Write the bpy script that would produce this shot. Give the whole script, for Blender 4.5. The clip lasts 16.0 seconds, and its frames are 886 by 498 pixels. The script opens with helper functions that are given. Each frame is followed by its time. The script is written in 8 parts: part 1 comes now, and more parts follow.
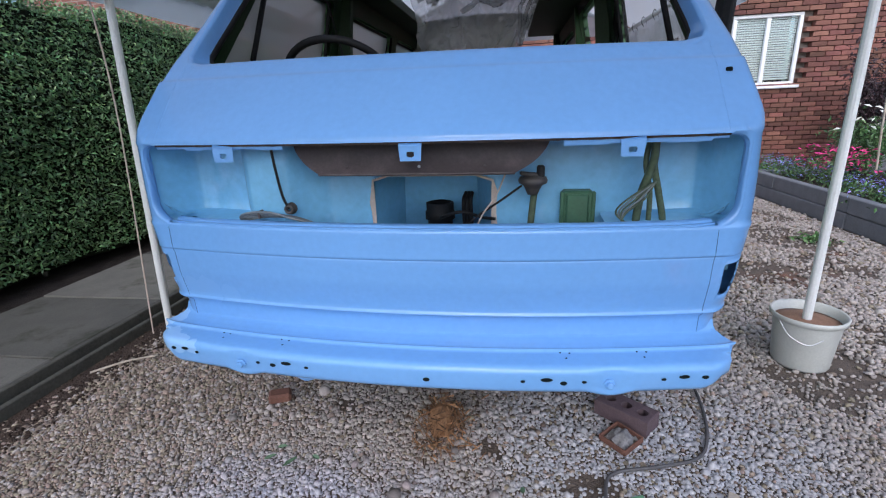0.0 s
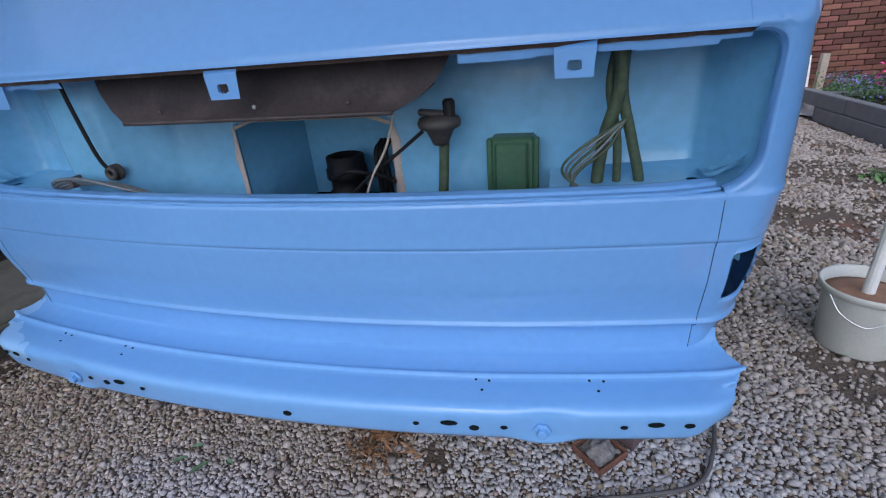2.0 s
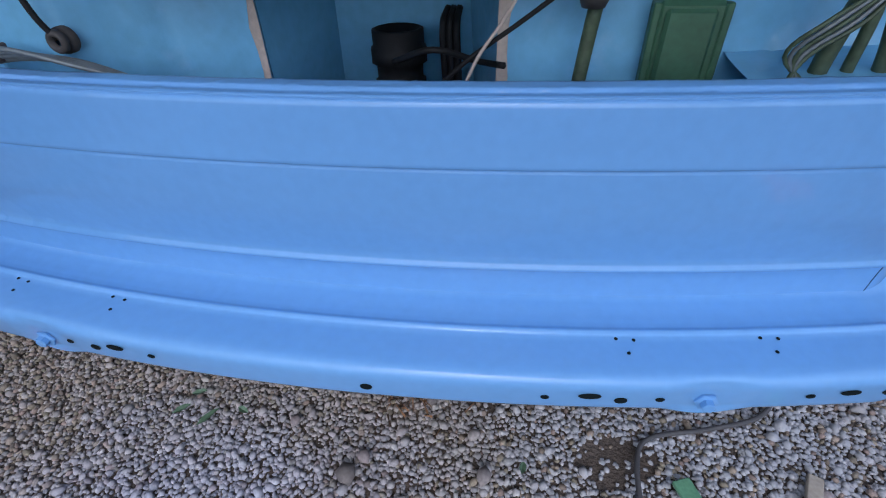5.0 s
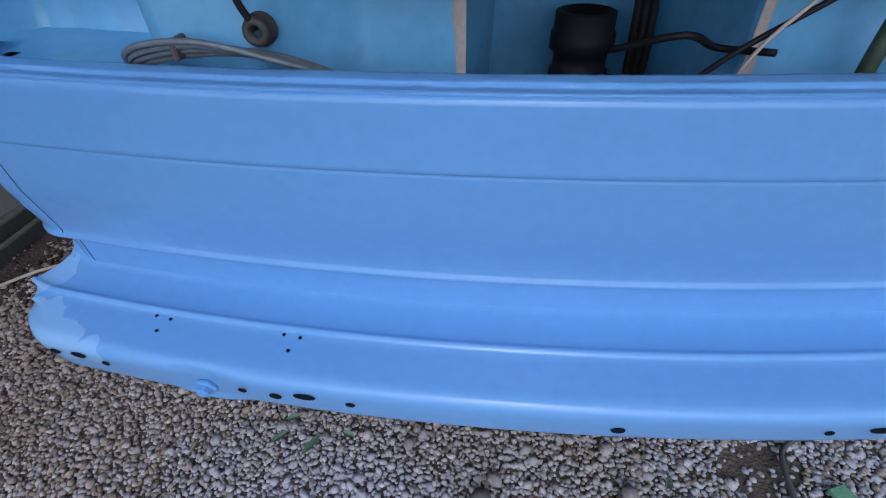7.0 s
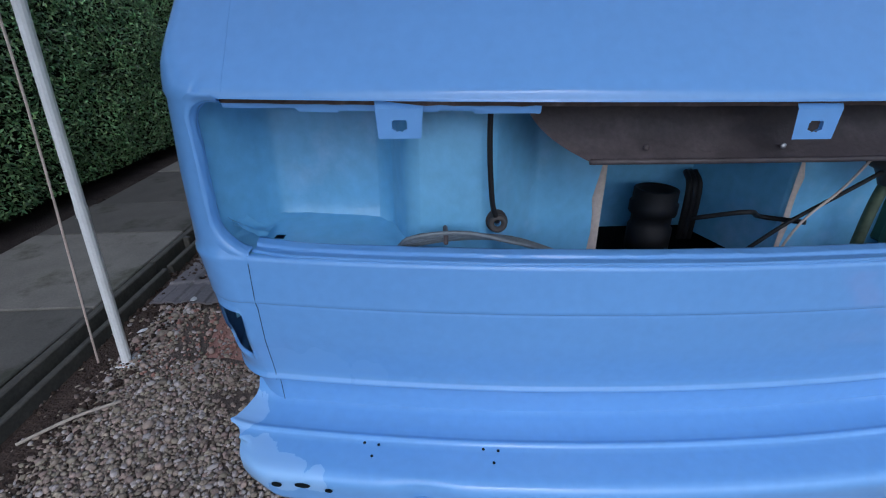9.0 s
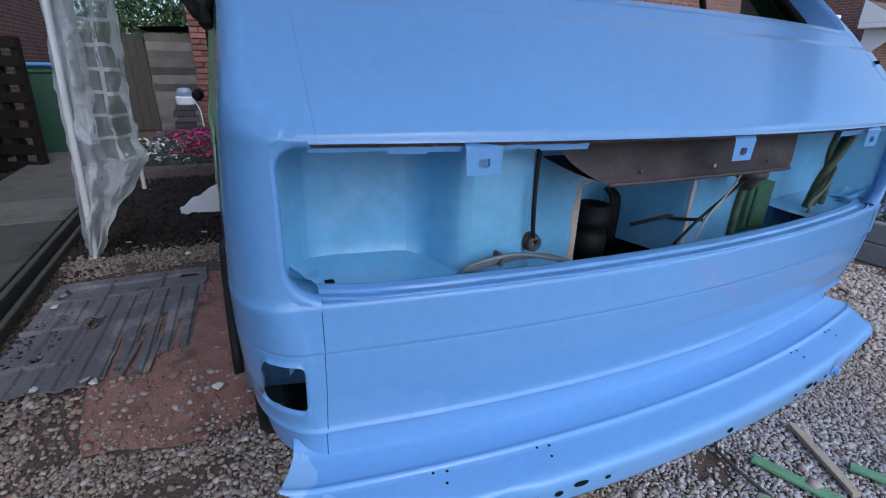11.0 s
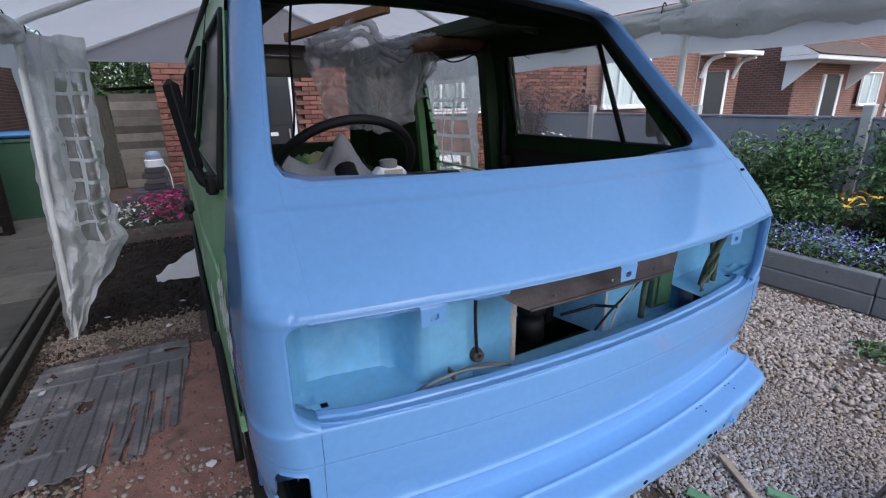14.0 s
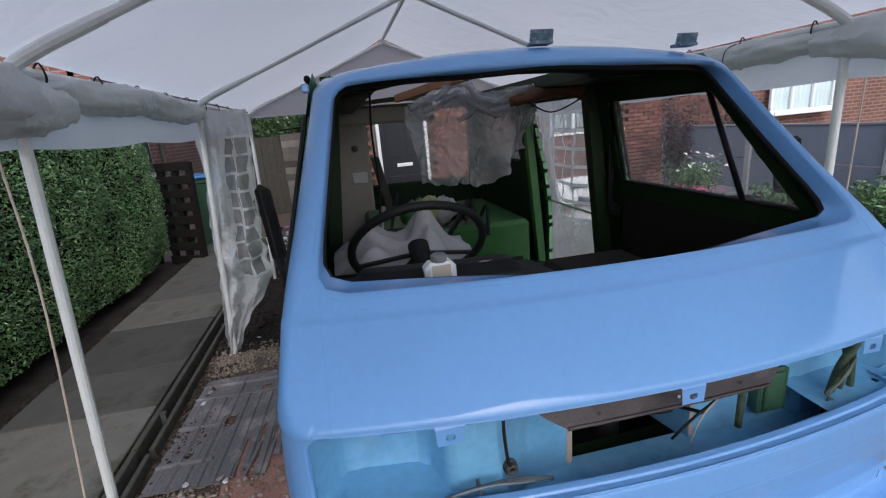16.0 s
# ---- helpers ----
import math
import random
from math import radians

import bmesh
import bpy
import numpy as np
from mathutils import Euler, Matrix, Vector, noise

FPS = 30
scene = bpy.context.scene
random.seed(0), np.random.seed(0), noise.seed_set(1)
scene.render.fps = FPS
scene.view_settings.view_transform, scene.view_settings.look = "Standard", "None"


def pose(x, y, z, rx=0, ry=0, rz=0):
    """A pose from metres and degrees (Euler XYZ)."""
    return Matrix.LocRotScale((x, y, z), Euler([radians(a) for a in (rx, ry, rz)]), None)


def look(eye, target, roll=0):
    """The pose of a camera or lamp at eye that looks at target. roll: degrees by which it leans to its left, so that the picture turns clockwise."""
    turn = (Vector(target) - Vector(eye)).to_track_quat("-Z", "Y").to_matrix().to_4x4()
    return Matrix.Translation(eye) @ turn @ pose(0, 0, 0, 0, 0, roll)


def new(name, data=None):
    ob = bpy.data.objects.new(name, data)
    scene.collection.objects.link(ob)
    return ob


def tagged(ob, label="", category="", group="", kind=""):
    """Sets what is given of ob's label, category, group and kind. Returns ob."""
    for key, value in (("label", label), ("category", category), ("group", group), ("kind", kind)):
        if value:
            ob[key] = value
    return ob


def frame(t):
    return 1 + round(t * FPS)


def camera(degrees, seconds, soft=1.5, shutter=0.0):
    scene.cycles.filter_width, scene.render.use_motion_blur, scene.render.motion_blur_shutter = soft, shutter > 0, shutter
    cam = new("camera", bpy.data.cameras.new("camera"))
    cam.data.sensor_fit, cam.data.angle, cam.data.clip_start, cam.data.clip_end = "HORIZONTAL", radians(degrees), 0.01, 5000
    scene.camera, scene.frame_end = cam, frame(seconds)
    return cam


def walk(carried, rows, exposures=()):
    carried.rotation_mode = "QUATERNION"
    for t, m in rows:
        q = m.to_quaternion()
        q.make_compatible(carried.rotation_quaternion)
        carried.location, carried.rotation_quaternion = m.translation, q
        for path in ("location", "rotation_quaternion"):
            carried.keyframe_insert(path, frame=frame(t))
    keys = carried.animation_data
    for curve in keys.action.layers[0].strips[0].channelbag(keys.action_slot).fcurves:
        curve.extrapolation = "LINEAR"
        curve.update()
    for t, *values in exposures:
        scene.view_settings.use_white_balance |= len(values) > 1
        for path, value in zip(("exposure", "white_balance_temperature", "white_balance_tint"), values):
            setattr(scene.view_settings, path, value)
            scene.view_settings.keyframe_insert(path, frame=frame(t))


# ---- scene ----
# ---------------------------------------------------------------- camera
cam = camera(88.3, 16.0, soft=1.15)
PATH = [
    (0, (0.258, -0.111, 1.228), (-0.046, 1.774, 0.633), -2.6),
    (0.5, (0.430, -0.050, 1.224), (-0.081, 1.783, 0.608), -4.0),
    (1, (0.507, 0.035, 1.206), (-0.060, 1.838, 0.550), -4.7),
    (1.5, (0.514, 0.195, 1.180), (-0.023, 1.975, 0.443), -5.0),
    (2, (0.512, 0.346, 1.162), (0.045, 2.101, 0.325), -5.4),
    (2.5, (0.534, 0.460, 1.109), (0.102, 2.148, 0.127), -6.8),
    (3, (0.528, 0.515, 1.083), (0.133, 2.162, 0.020), -6.8),
    (3.5, (0.483, 0.520, 1.068), (0.092, 2.129, -0.053), -5.8),
    (4, (0.410, 0.524, 1.069), (0.044, 2.122, -0.077), -4.5),
    (4.2, (0.364, 0.521, 1.075), (0.026, 2.114, -0.087), -4.1),
    (6.3, (0.009, 0.525, 1.095), (-0.191, 2.097, -0.126), -2.0),
    (6.5, (-0.033, 0.552, 1.091), (-0.223, 2.119, -0.137), -2.4),
    (7, (-0.139, 0.590, 1.082), (-0.295, 2.143, -0.169), -2.5),
    (7.5, (-0.229, 0.584, 1.109), (-0.360, 2.119, -0.167), -1.9),
    (8, (-0.346, 0.516, 1.141), (-0.403, 2.145, -0.018), -2.1),
    (8.5, (-0.425, 0.464, 1.196), (-0.388, 2.203, 0.210), -1.7),
    (8.7, (-0.451, 0.442, 1.225), (-0.390, 2.229, 0.329), -1.3),
    (10.8, (-0.806, 0.499, 1.233), (-0.139, 2.233, 0.492), 0.8),
    (11, (-0.846, 0.483, 1.249), (-0.038, 2.159, 0.515), 1.1),
    (11.5, (-0.944, 0.427, 1.282), (0.088, 1.993, 0.585), 1.2),
    (12, (-0.964, 0.388, 1.314), (0.123, 1.939, 0.673), 1.2),
    (12.5, (-0.941, 0.359, 1.334), (0.186, 1.900, 0.738), 1.2),
    (13, (-0.923, 0.334, 1.377), (0.211, 1.869, 0.779), 1.2),
    (13.5, (-0.909, 0.318, 1.443), (0.164, 1.892, 0.833), 0.7),
    (14, (-0.899, 0.321, 1.531), (0.036, 1.978, 0.913), -1.1),
    (14.5, (-0.895, 0.334, 1.626), (-0.076, 2.055, 1.018), -2.2),
    (15, (-0.861, 0.317, 1.698), (-0.158, 2.094, 1.108), -3.2),
    (15.5, (-0.756, 0.298, 1.727), (-0.222, 2.146, 1.178), -4.6),
    (16, (-0.651, 0.284, 1.723), (-0.268, 2.172, 1.189), -5.1),
]
EXPO = [(0.0, 0.16, 5850, 10), (1.4, 0.04, 5800, 10), (2.0, -0.13, 5730, 10), (3.0, -0.22, 5600, 10), (4.2, -0.22, 5580, 10), (6.3, -0.30, 5430, 10), (7.6, -0.34, 5400, 10), (8.7, -0.32, 5400, 10), (11.0, -0.08, 5500, 10), (13.0, 0.12, 5900, 10), (14.5, 0.08, 6000, 10), (16.0, 0.06, 6150, 10)]
walk(cam, [(t, look(eye, target, roll)) for t, eye, target, roll in PATH], EXPO)

# ---------------------------------------------------------------- daylight: bright overcast evening
SUN_EL, SUN_AZ = radians(46), radians(176)
world = bpy.data.worlds.new("overcast_sky")
scene.world = world
world.use_nodes = True
wn = world.node_tree.nodes
wl = world.node_tree.links
sky = wn.new("ShaderNodeTexSky")
sky.sky_type, sky.sun_disc = "NISHITA", False
sky.sun_elevation, sky.sun_rotation = SUN_EL, SUN_AZ
sky.air_density, sky.dust_density, sky.ozone_density = 1.0, 3.2, 1.5
wn["Background"].inputs["Strength"].default_value = 0.24
wl.new(sky.outputs["Color"], wn["Background"].inputs["Color"])
sun_data = bpy.data.lights.new("sun", "SUN")
sun_data.energy, sun_data.angle, sun_data.color = 1.1, radians(130), (1.0, 0.96, 0.9)
sun = new("sun", sun_data)
sun.matrix_world = look((0, 0, 30), (-math.sin(SUN_AZ) * math.cos(SUN_EL), -math.cos(SUN_AZ) * math.cos(SUN_EL), 30 - math.sin(SUN_EL)))


# ---------------------------------------------------------------- materials
def mat(name, base, rough=0.6, metal=0.0, var=0.25, scale=12.0, fine=120.0, bump=0.15, coat=0.0, spec=0.5, trans=0.0, per="", hue=0.0, dist=0.002, second=None, second_scale=2.0, second_at=0.55):
    """A painted or raw surface: base colour varied at two scales, with fine relief. per: "island" or "object" varies piece by piece. second: a stain colour."""
    m = bpy.data.materials.new(name)
    m.use_nodes = True
    n, l = m.node_tree.nodes, m.node_tree.links
    p = n["Principled BSDF"]
    tc = n.new("ShaderNodeTexCoord")
    a = n.new("ShaderNodeTexNoise")
    a.inputs["Scale"].default_value, a.inputs["Detail"].default_value = scale, 6
    b = n.new("ShaderNodeTexNoise")
    b.inputs["Scale"].default_value, b.inputs["Detail"].default_value = fine, 4
    l.new(tc.outputs["Object"], a.inputs["Vector"])
    l.new(tc.outputs["Object"], b.inputs["Vector"])
    add = n.new("ShaderNodeMath")
    add.operation = "ADD"
    l.new(a.outputs["Fac"], add.inputs[0])
    l.new(b.outputs["Fac"], add.inputs[1])
    mr = n.new("ShaderNodeMapRange")
    mr.inputs["From Min"].default_value, mr.inputs["From Max"].default_value = 0.6, 1.4
    mr.inputs["To Min"].default_value, mr.inputs["To Max"].default_value = 1 - var, 1 + var
    l.new(add.outputs[0], mr.inputs["Value"])
    value = mr.outputs["Result"]
    hsv = n.new("ShaderNodeHueSaturation")
    hsv.inputs["Color"].default_value = (*base, 1)
    if second is not None:
        s = n.new("ShaderNodeTexNoise")
        s.inputs["Scale"].default_value, s.inputs["Detail"].default_value, s.inputs["Roughness"].default_value = second_scale, 8, 0.65
        l.new(tc.outputs["Object"], s.inputs["Vector"])
        r = n.new("ShaderNodeMapRange")
        r.inputs["From Min"].default_value, r.inputs["From Max"].default_value = second_at, second_at + 0.12
        l.new(s.outputs["Fac"], r.inputs["Value"])
        mix = n.new("ShaderNodeMix")
        mix.data_type = "RGBA"
        mix.inputs["A"].default_value, mix.inputs["B"].default_value = (*base, 1), (*second, 1)
        l.new(r.outputs["Result"], mix.inputs["Factor"])
        l.new(mix.outputs["Result"], hsv.inputs["Color"])
    if per:
        g = n.new("ShaderNodeNewGeometry" if per == "island" else "ShaderNodeObjectInfo")
        rnd = g.outputs["Random Per Island" if per == "island" else "Random"]
        m2 = n.new("ShaderNodeMapRange")
        m2.inputs["To Min"].default_value, m2.inputs["To Max"].default_value = 1 - 1.6 * var, 1 + 1.6 * var
        l.new(rnd, m2.inputs["Value"])
        mul = n.new("ShaderNodeMath")
        mul.operation = "MULTIPLY"
        l.new(value, mul.inputs[0])
        l.new(m2.outputs["Result"], mul.inputs[1])
        value = mul.outputs[0]
        if hue:
            wn_ = n.new("ShaderNodeTexWhiteNoise")
            wn_.noise_dimensions = "1D"
            l.new(rnd, wn_.inputs["W"])
            m3 = n.new("ShaderNodeMapRange")
            m3.inputs["To Min"].default_value, m3.inputs["To Max"].default_value = 0.5 - hue, 0.5 + hue
            l.new(wn_.outputs["Value"], m3.inputs["Value"])
            l.new(m3.outputs["Result"], hsv.inputs["Hue"])
    l.new(value, hsv.inputs["Value"])
    l.new(hsv.outputs["Color"], p.inputs["Base Color"])
    p.inputs["Roughness"].default_value, p.inputs["Metallic"].default_value = rough, metal
    p.inputs["Coat Weight"].default_value, p.inputs["Coat Roughness"].default_value = coat, 0.05
    p.inputs["Specular IOR Level"].default_value = spec
    p.inputs["Transmission Weight"].default_value = trans
    if bump:
        bp = n.new("ShaderNodeBump")
        bp.inputs["Strength"].default_value, bp.inputs["Distance"].default_value = bump, dist
        l.new(add.outputs[0], bp.inputs["Height"])
        l.new(bp.outputs["Normal"], p.inputs["Normal"])
    return m


def sheet_mat(name, base, through_=0.45, clear=0.0, rough=0.35, wrinkle=0.5, scale=6.0):
    """Plastic sheet that lets light through: diffuse, translucent and, where clear, see-through."""
    m = bpy.data.materials.new(name)
    m.use_nodes = True
    n, l = m.node_tree.nodes, m.node_tree.links
    p = n["Principled BSDF"]
    p.inputs["Base Color"].default_value = (*base, 1)
    p.inputs["Roughness"].default_value = rough
    tr = n.new("ShaderNodeBsdfTranslucent")
    tr.inputs["Color"].default_value = (*base, 1)
    mx = n.new("ShaderNodeMixShader")
    mx.inputs[0].default_value = through_
    l.new(p.outputs[0], mx.inputs[1])
    l.new(tr.outputs[0], mx.inputs[2])
    tc = n.new("ShaderNodeTexCoord")
    no = n.new("ShaderNodeTexNoise")
    no.inputs["Scale"].default_value, no.inputs["Detail"].default_value, no.inputs["Distortion"].default_value = scale, 5, 0.8
    l.new(tc.outputs["Object"], no.inputs["Vector"])
    bp = n.new("ShaderNodeBump")
    bp.inputs["Strength"].default_value, bp.inputs["Distance"].default_value = wrinkle, 0.03
    l.new(no.outputs["Fac"], bp.inputs["Height"])
    l.new(bp.outputs["Normal"], p.inputs["Normal"])
    l.new(bp.outputs["Normal"], tr.inputs["Normal"])
    out = mx.outputs[0]
    if clear:
        cl = n.new("ShaderNodeBsdfTransparent")
        m2 = n.new("ShaderNodeMixShader")
        m2.inputs[0].default_value = clear
        l.new(out, m2.inputs[1])
        l.new(cl.outputs[0], m2.inputs[2])
        out = m2.outputs[0]
    l.new(out, n["Material Output"].inputs["Surface"])
    return m


def brick_mat(name, c1, c2, mortar, rot, scale=1.0, bump=0.4):
    """Brickwork for far walls: rot turns the wall's plane into the texture's."""
    m = bpy.data.materials.new(name)
    m.use_nodes = True
    n, l = m.node_tree.nodes, m.node_tree.links
    p = n["Principled BSDF"]
    tc, mp = n.new("ShaderNodeTexCoord"), n.new("ShaderNodeMapping")
    mp.inputs["Rotation"].default_value = rot
    b = n.new("ShaderNodeTexBrick")
    b.inputs["Color1"].default_value, b.inputs["Color2"].default_value, b.inputs["Mortar"].default_value = (*c1, 1), (*c2, 1), (*mortar, 1)
    b.inputs["Scale"].default_value, b.inputs["Mortar Size"].default_value = scale, 0.010
    b.inputs["Brick Width"].default_value, b.inputs["Row Height"].default_value = 0.225, 0.075
    no = n.new("ShaderNodeTexNoise")
    no.inputs["Scale"].default_value, no.inputs["Detail"].default_value = 1.2, 8
    mx = n.new("ShaderNodeMix")
    mx.data_type, mx.blend_type = "RGBA", "MULTIPLY"
    mx.inputs["Factor"].default_value = 0.7
    cr = n.new("ShaderNodeMapRange")
    cr.inputs["To Min"].default_value, cr.inputs["To Max"].default_value = 0.55, 1.35
    l.new(tc.outputs["Object"], mp.inputs["Vector"])
    l.new(mp.outputs["Vector"], b.inputs["Vector"])
    l.new(tc.outputs["Object"], no.inputs["Vector"])
    l.new(no.outputs["Fac"], cr.inputs["Value"])
    l.new(b.outputs["Color"], mx.inputs["A"])
    l.new(cr.outputs["Result"], mx.inputs["B"])
    l.new(mx.outputs["Result"], p.inputs["Base Color"])
    p.inputs["Roughness"].default_value = 0.85
    bp = n.new("ShaderNodeBump")
    bp.inputs["Strength"].default_value, bp.inputs["Distance"].default_value, bp.invert = bump, 0.01, True
    l.new(b.outputs["Fac"], bp.inputs["Height"])
    l.new(bp.outputs["Normal"], p.inputs["Normal"])
    return m


def glass_mat(name, tint=(0.9, 0.95, 0.95), gloss=0.12):
    m = bpy.data.materials.new(name)
    m.use_nodes = True
    n, l = m.node_tree.nodes, m.node_tree.links
    g, t, x = n.new("ShaderNodeBsdfGlossy"), n.new("ShaderNodeBsdfTransparent"), n.new("ShaderNodeMixShader")
    g.inputs["Roughness"].default_value = 0.02
    t.inputs["Color"].default_value = (*tint, 1)
    f, pw, ad = n.new("ShaderNodeLayerWeight"), n.new("ShaderNodeMath"), n.new("ShaderNodeMath")
    pw.operation, ad.operation = "POWER", "MULTIPLY_ADD"
    pw.inputs[1].default_value, ad.inputs[1].default_value, ad.inputs[2].default_value = 4.0, 0.7, 0.04
    f.inputs["Blend"].default_value = 0.5
    l.new(f.outputs["Facing"], pw.inputs[0])
    l.new(pw.outputs[0], ad.inputs[0])
    l.new(ad.outputs[0], x.inputs[0])
    l.new(t.outputs[0], x.inputs[1])
    l.new(g.outputs[0], x.inputs[2])
    l.new(x.outputs[0], n["Material Output"].inputs["Surface"])
    return m


BLUE = mat("sky_blue_paint", (0.160, 0.352, 0.685), rough=0.5, var=0.05, scale=3, fine=60, bump=0.04, coat=0.9, dist=0.0006, spec=0.15)
BLUE_STEP = mat("sky_blue_paint_with_pale_gloss", (0.172, 0.375, 0.715), rough=0.5, var=0.05, scale=3, fine=60, bump=0.05, coat=0.9, dist=0.0006, spec=0.15)


def pale_patches(m, patches, tone=(0.27, 0.48, 0.78)):
    """Paler torn-edged patches mixed into the base colour: (x, y, z, reach)."""
    n, l = m.node_tree.nodes, m.node_tree.links
    p = n["Principled BSDF"]
    old = p.inputs["Base Color"].links[0].from_socket
    tc, no = n.new("ShaderNodeTexCoord"), n.new("ShaderNodeTexNoise")
    no.inputs["Scale"].default_value, no.inputs["Detail"].default_value = 26, 4
    l.new(tc.outputs["Object"], no.inputs["Vector"])
    total = None
    for x, y, z, reach in patches:
        d = n.new("ShaderNodeVectorMath")
        d.operation = "DISTANCE"
        d.inputs[1].default_value = (x, y, z)
        l.new(tc.outputs["Object"], d.inputs[0])
        k = n.new("ShaderNodeMath")
        k.operation = "MULTIPLY_ADD"
        k.inputs[1].default_value = 0.05
        l.new(no.outputs["Fac"], k.inputs[0])
        l.new(d.outputs["Value"], k.inputs[2])
        c = n.new("ShaderNodeMath")
        c.operation = "LESS_THAN"
        c.inputs[1].default_value = reach + 0.025
        l.new(k.outputs[0], c.inputs[0])
        if total is None:
            total = c.outputs[0]
        else:
            q = n.new("ShaderNodeMath")
            q.operation = "MAXIMUM"
            l.new(total, q.inputs[0])
            l.new(c.outputs[0], q.inputs[1])
            total = q.outputs[0]
    mix = n.new("ShaderNodeMix")
    mix.data_type = "RGBA"
    mix.inputs["B"].default_value = (*tone, 1)
    l.new(total, mix.inputs["Factor"])
    l.new(old, mix.inputs["A"])
    l.new(mix.outputs["Result"], p.inputs["Base Color"])


# Step patches: partly gloss difference, partly sky reflection painted into the base colour.
pale_patches(BLUE_STEP, [(-0.80, 0.985, 0.588, 0.060), (-0.73, 0.965, 0.590, 0.040), (-0.68, 0.960, 0.580, 0.022), (-0.83, 1.09, 0.605, 0.045)])
# Faint lighter patches low on the left of the front panel.
pale_patches(BLUE, [(-0.74, 1.080, 0.712, 0.045), (-0.67, 1.068, 0.708, 0.048), (-0.59, 1.056, 0.703, 0.036), (-0.52, 1.045, 0.698, 0.022)], (0.172, 0.367, 0.700))
BLUE_IN = mat("pale_blue_inner_paint", (0.165, 0.41, 0.64), rough=0.40, var=0.14, scale=5, fine=45, bump=0.5, coat=0.55, second=(0.25, 0.47, 0.69), second_scale=4, second_at=0.56)
GREEN = mat("faded_green_paint", (0.235, 0.47, 0.225), rough=0.42, var=0.22, scale=4, fine=90, bump=0.08, coat=0.2, second=(0.32, 0.50, 0.30), second_scale=3)
# Inner green carried down to near-black: the cabin's shade sits in this colour.
GREEN_IN = mat("shaded_green_paint", (0.009, 0.028, 0.008), rough=0.55, var=0.3, scale=7, bump=0.1, spec=0.25)
BLACK = mat("black_rubber", (0.009, 0.009, 0.010), rough=0.6, var=0.3, bump=0.2, spec=0.3)
# Near-black for shaded hollows: holes, linings and recesses get their shade as colour.
DARK = mat("cavity_shade", (0.005, 0.009, 0.011), rough=0.9, var=0.3, bump=0.0, spec=0.1)
BROWN = mat("bare_brown_primer_metal", (0.085, 0.066, 0.064), rough=0.5, var=0.3, scale=9, fine=140, bump=0.2, second=(0.13, 0.105, 0.10), second_scale=7)
RUSTSEAL = mat("rusty_brown_sealer", (0.060, 0.040, 0.032), rough=0.9, var=0.5, scale=25, bump=0.6, second=(0.13, 0.10, 0.09), second_scale=14)
TRAYMETAL = mat("grey_brown_bare_tray", (0.046, 0.036, 0.037), rough=0.55, var=0.3, scale=9, fine=140, bump=0.3, second=(0.075, 0.060, 0.060), second_scale=7)
RUBBERGREY = mat("perished_grey_rubber", (0.05, 0.045, 0.043), rough=0.6, var=0.3, bump=0.3)
PIPEGREY = mat("dull_grey_pipe", (0.16, 0.18, 0.19), rough=0.5, metal=0.3, var=0.3, scale=20, bump=0.2)
FILLER = mat("beige_seam_sealer", (0.50, 0.42, 0.36), rough=0.8, var=0.2, bump=0.4)
OLIVE = mat("olive_cable_sleeve", (0.055, 0.080, 0.045), rough=0.55, var=0.4, scale=30, bump=0.2)
BOXGREEN = mat("green_plastic_box", (0.035, 0.095, 0.052), rough=0.5, var=0.25, scale=20, bump=0.1)
STEEL = mat("grey_steel", (0.45, 0.46, 0.48), rough=0.38, metal=0.9, var=0.2, bump=0.1)
WHITE = mat("white_powder_coat", (0.72, 0.73, 0.72), rough=0.4, var=0.08, scale=15, bump=0.05, second=(0.5, 0.47, 0.42), second_scale=9, second_at=0.68)
UPVC = mat("white_upvc", (0.78, 0.79, 0.80), rough=0.35, var=0.04, bump=0.0)
COVER = sheet_mat("white_canopy_sheet", (0.74, 0.75, 0.78), through_=0.40, wrinkle=0.6, scale=3)
ROLL = sheet_mat("rolled_plastic_sheet", (0.74, 0.75, 0.75), through_=0.3, wrinkle=0.8, scale=9)
FILM = sheet_mat("milky_plastic_film", (0.80, 0.81, 0.82), through_=0.28, clear=0.16, wrinkle=1.0, scale=16)
CLEAR = sheet_mat("clear_plastic_film", (0.66, 0.67, 0.68), through_=0.3, clear=0.55, rough=0.12, wrinkle=1.0, scale=14)
FOLDED = sheet_mat("bunched_clear_plastic", (0.45, 0.46, 0.47), through_=0.3, clear=0.55, rough=0.2, wrinkle=1.0, scale=16)
BARS = sheet_mat("white_printed_bar", (0.92, 0.92, 0.92), through_=0.4, wrinkle=0.2, scale=9)
GLASS = glass_mat("window_glass")
GRAVEL = mat("pale_gravel", (0.352, 0.314, 0.290), rough=0.85, var=0.15, scale=30, fine=300, bump=0.3, per="island", hue=0.02)
GRAVEL_BROWN = mat("brown_dirty_gravel", (0.255, 0.205, 0.160), rough=0.88, var=0.22, scale=30, fine=300, bump=0.3, per="island", hue=0.03)


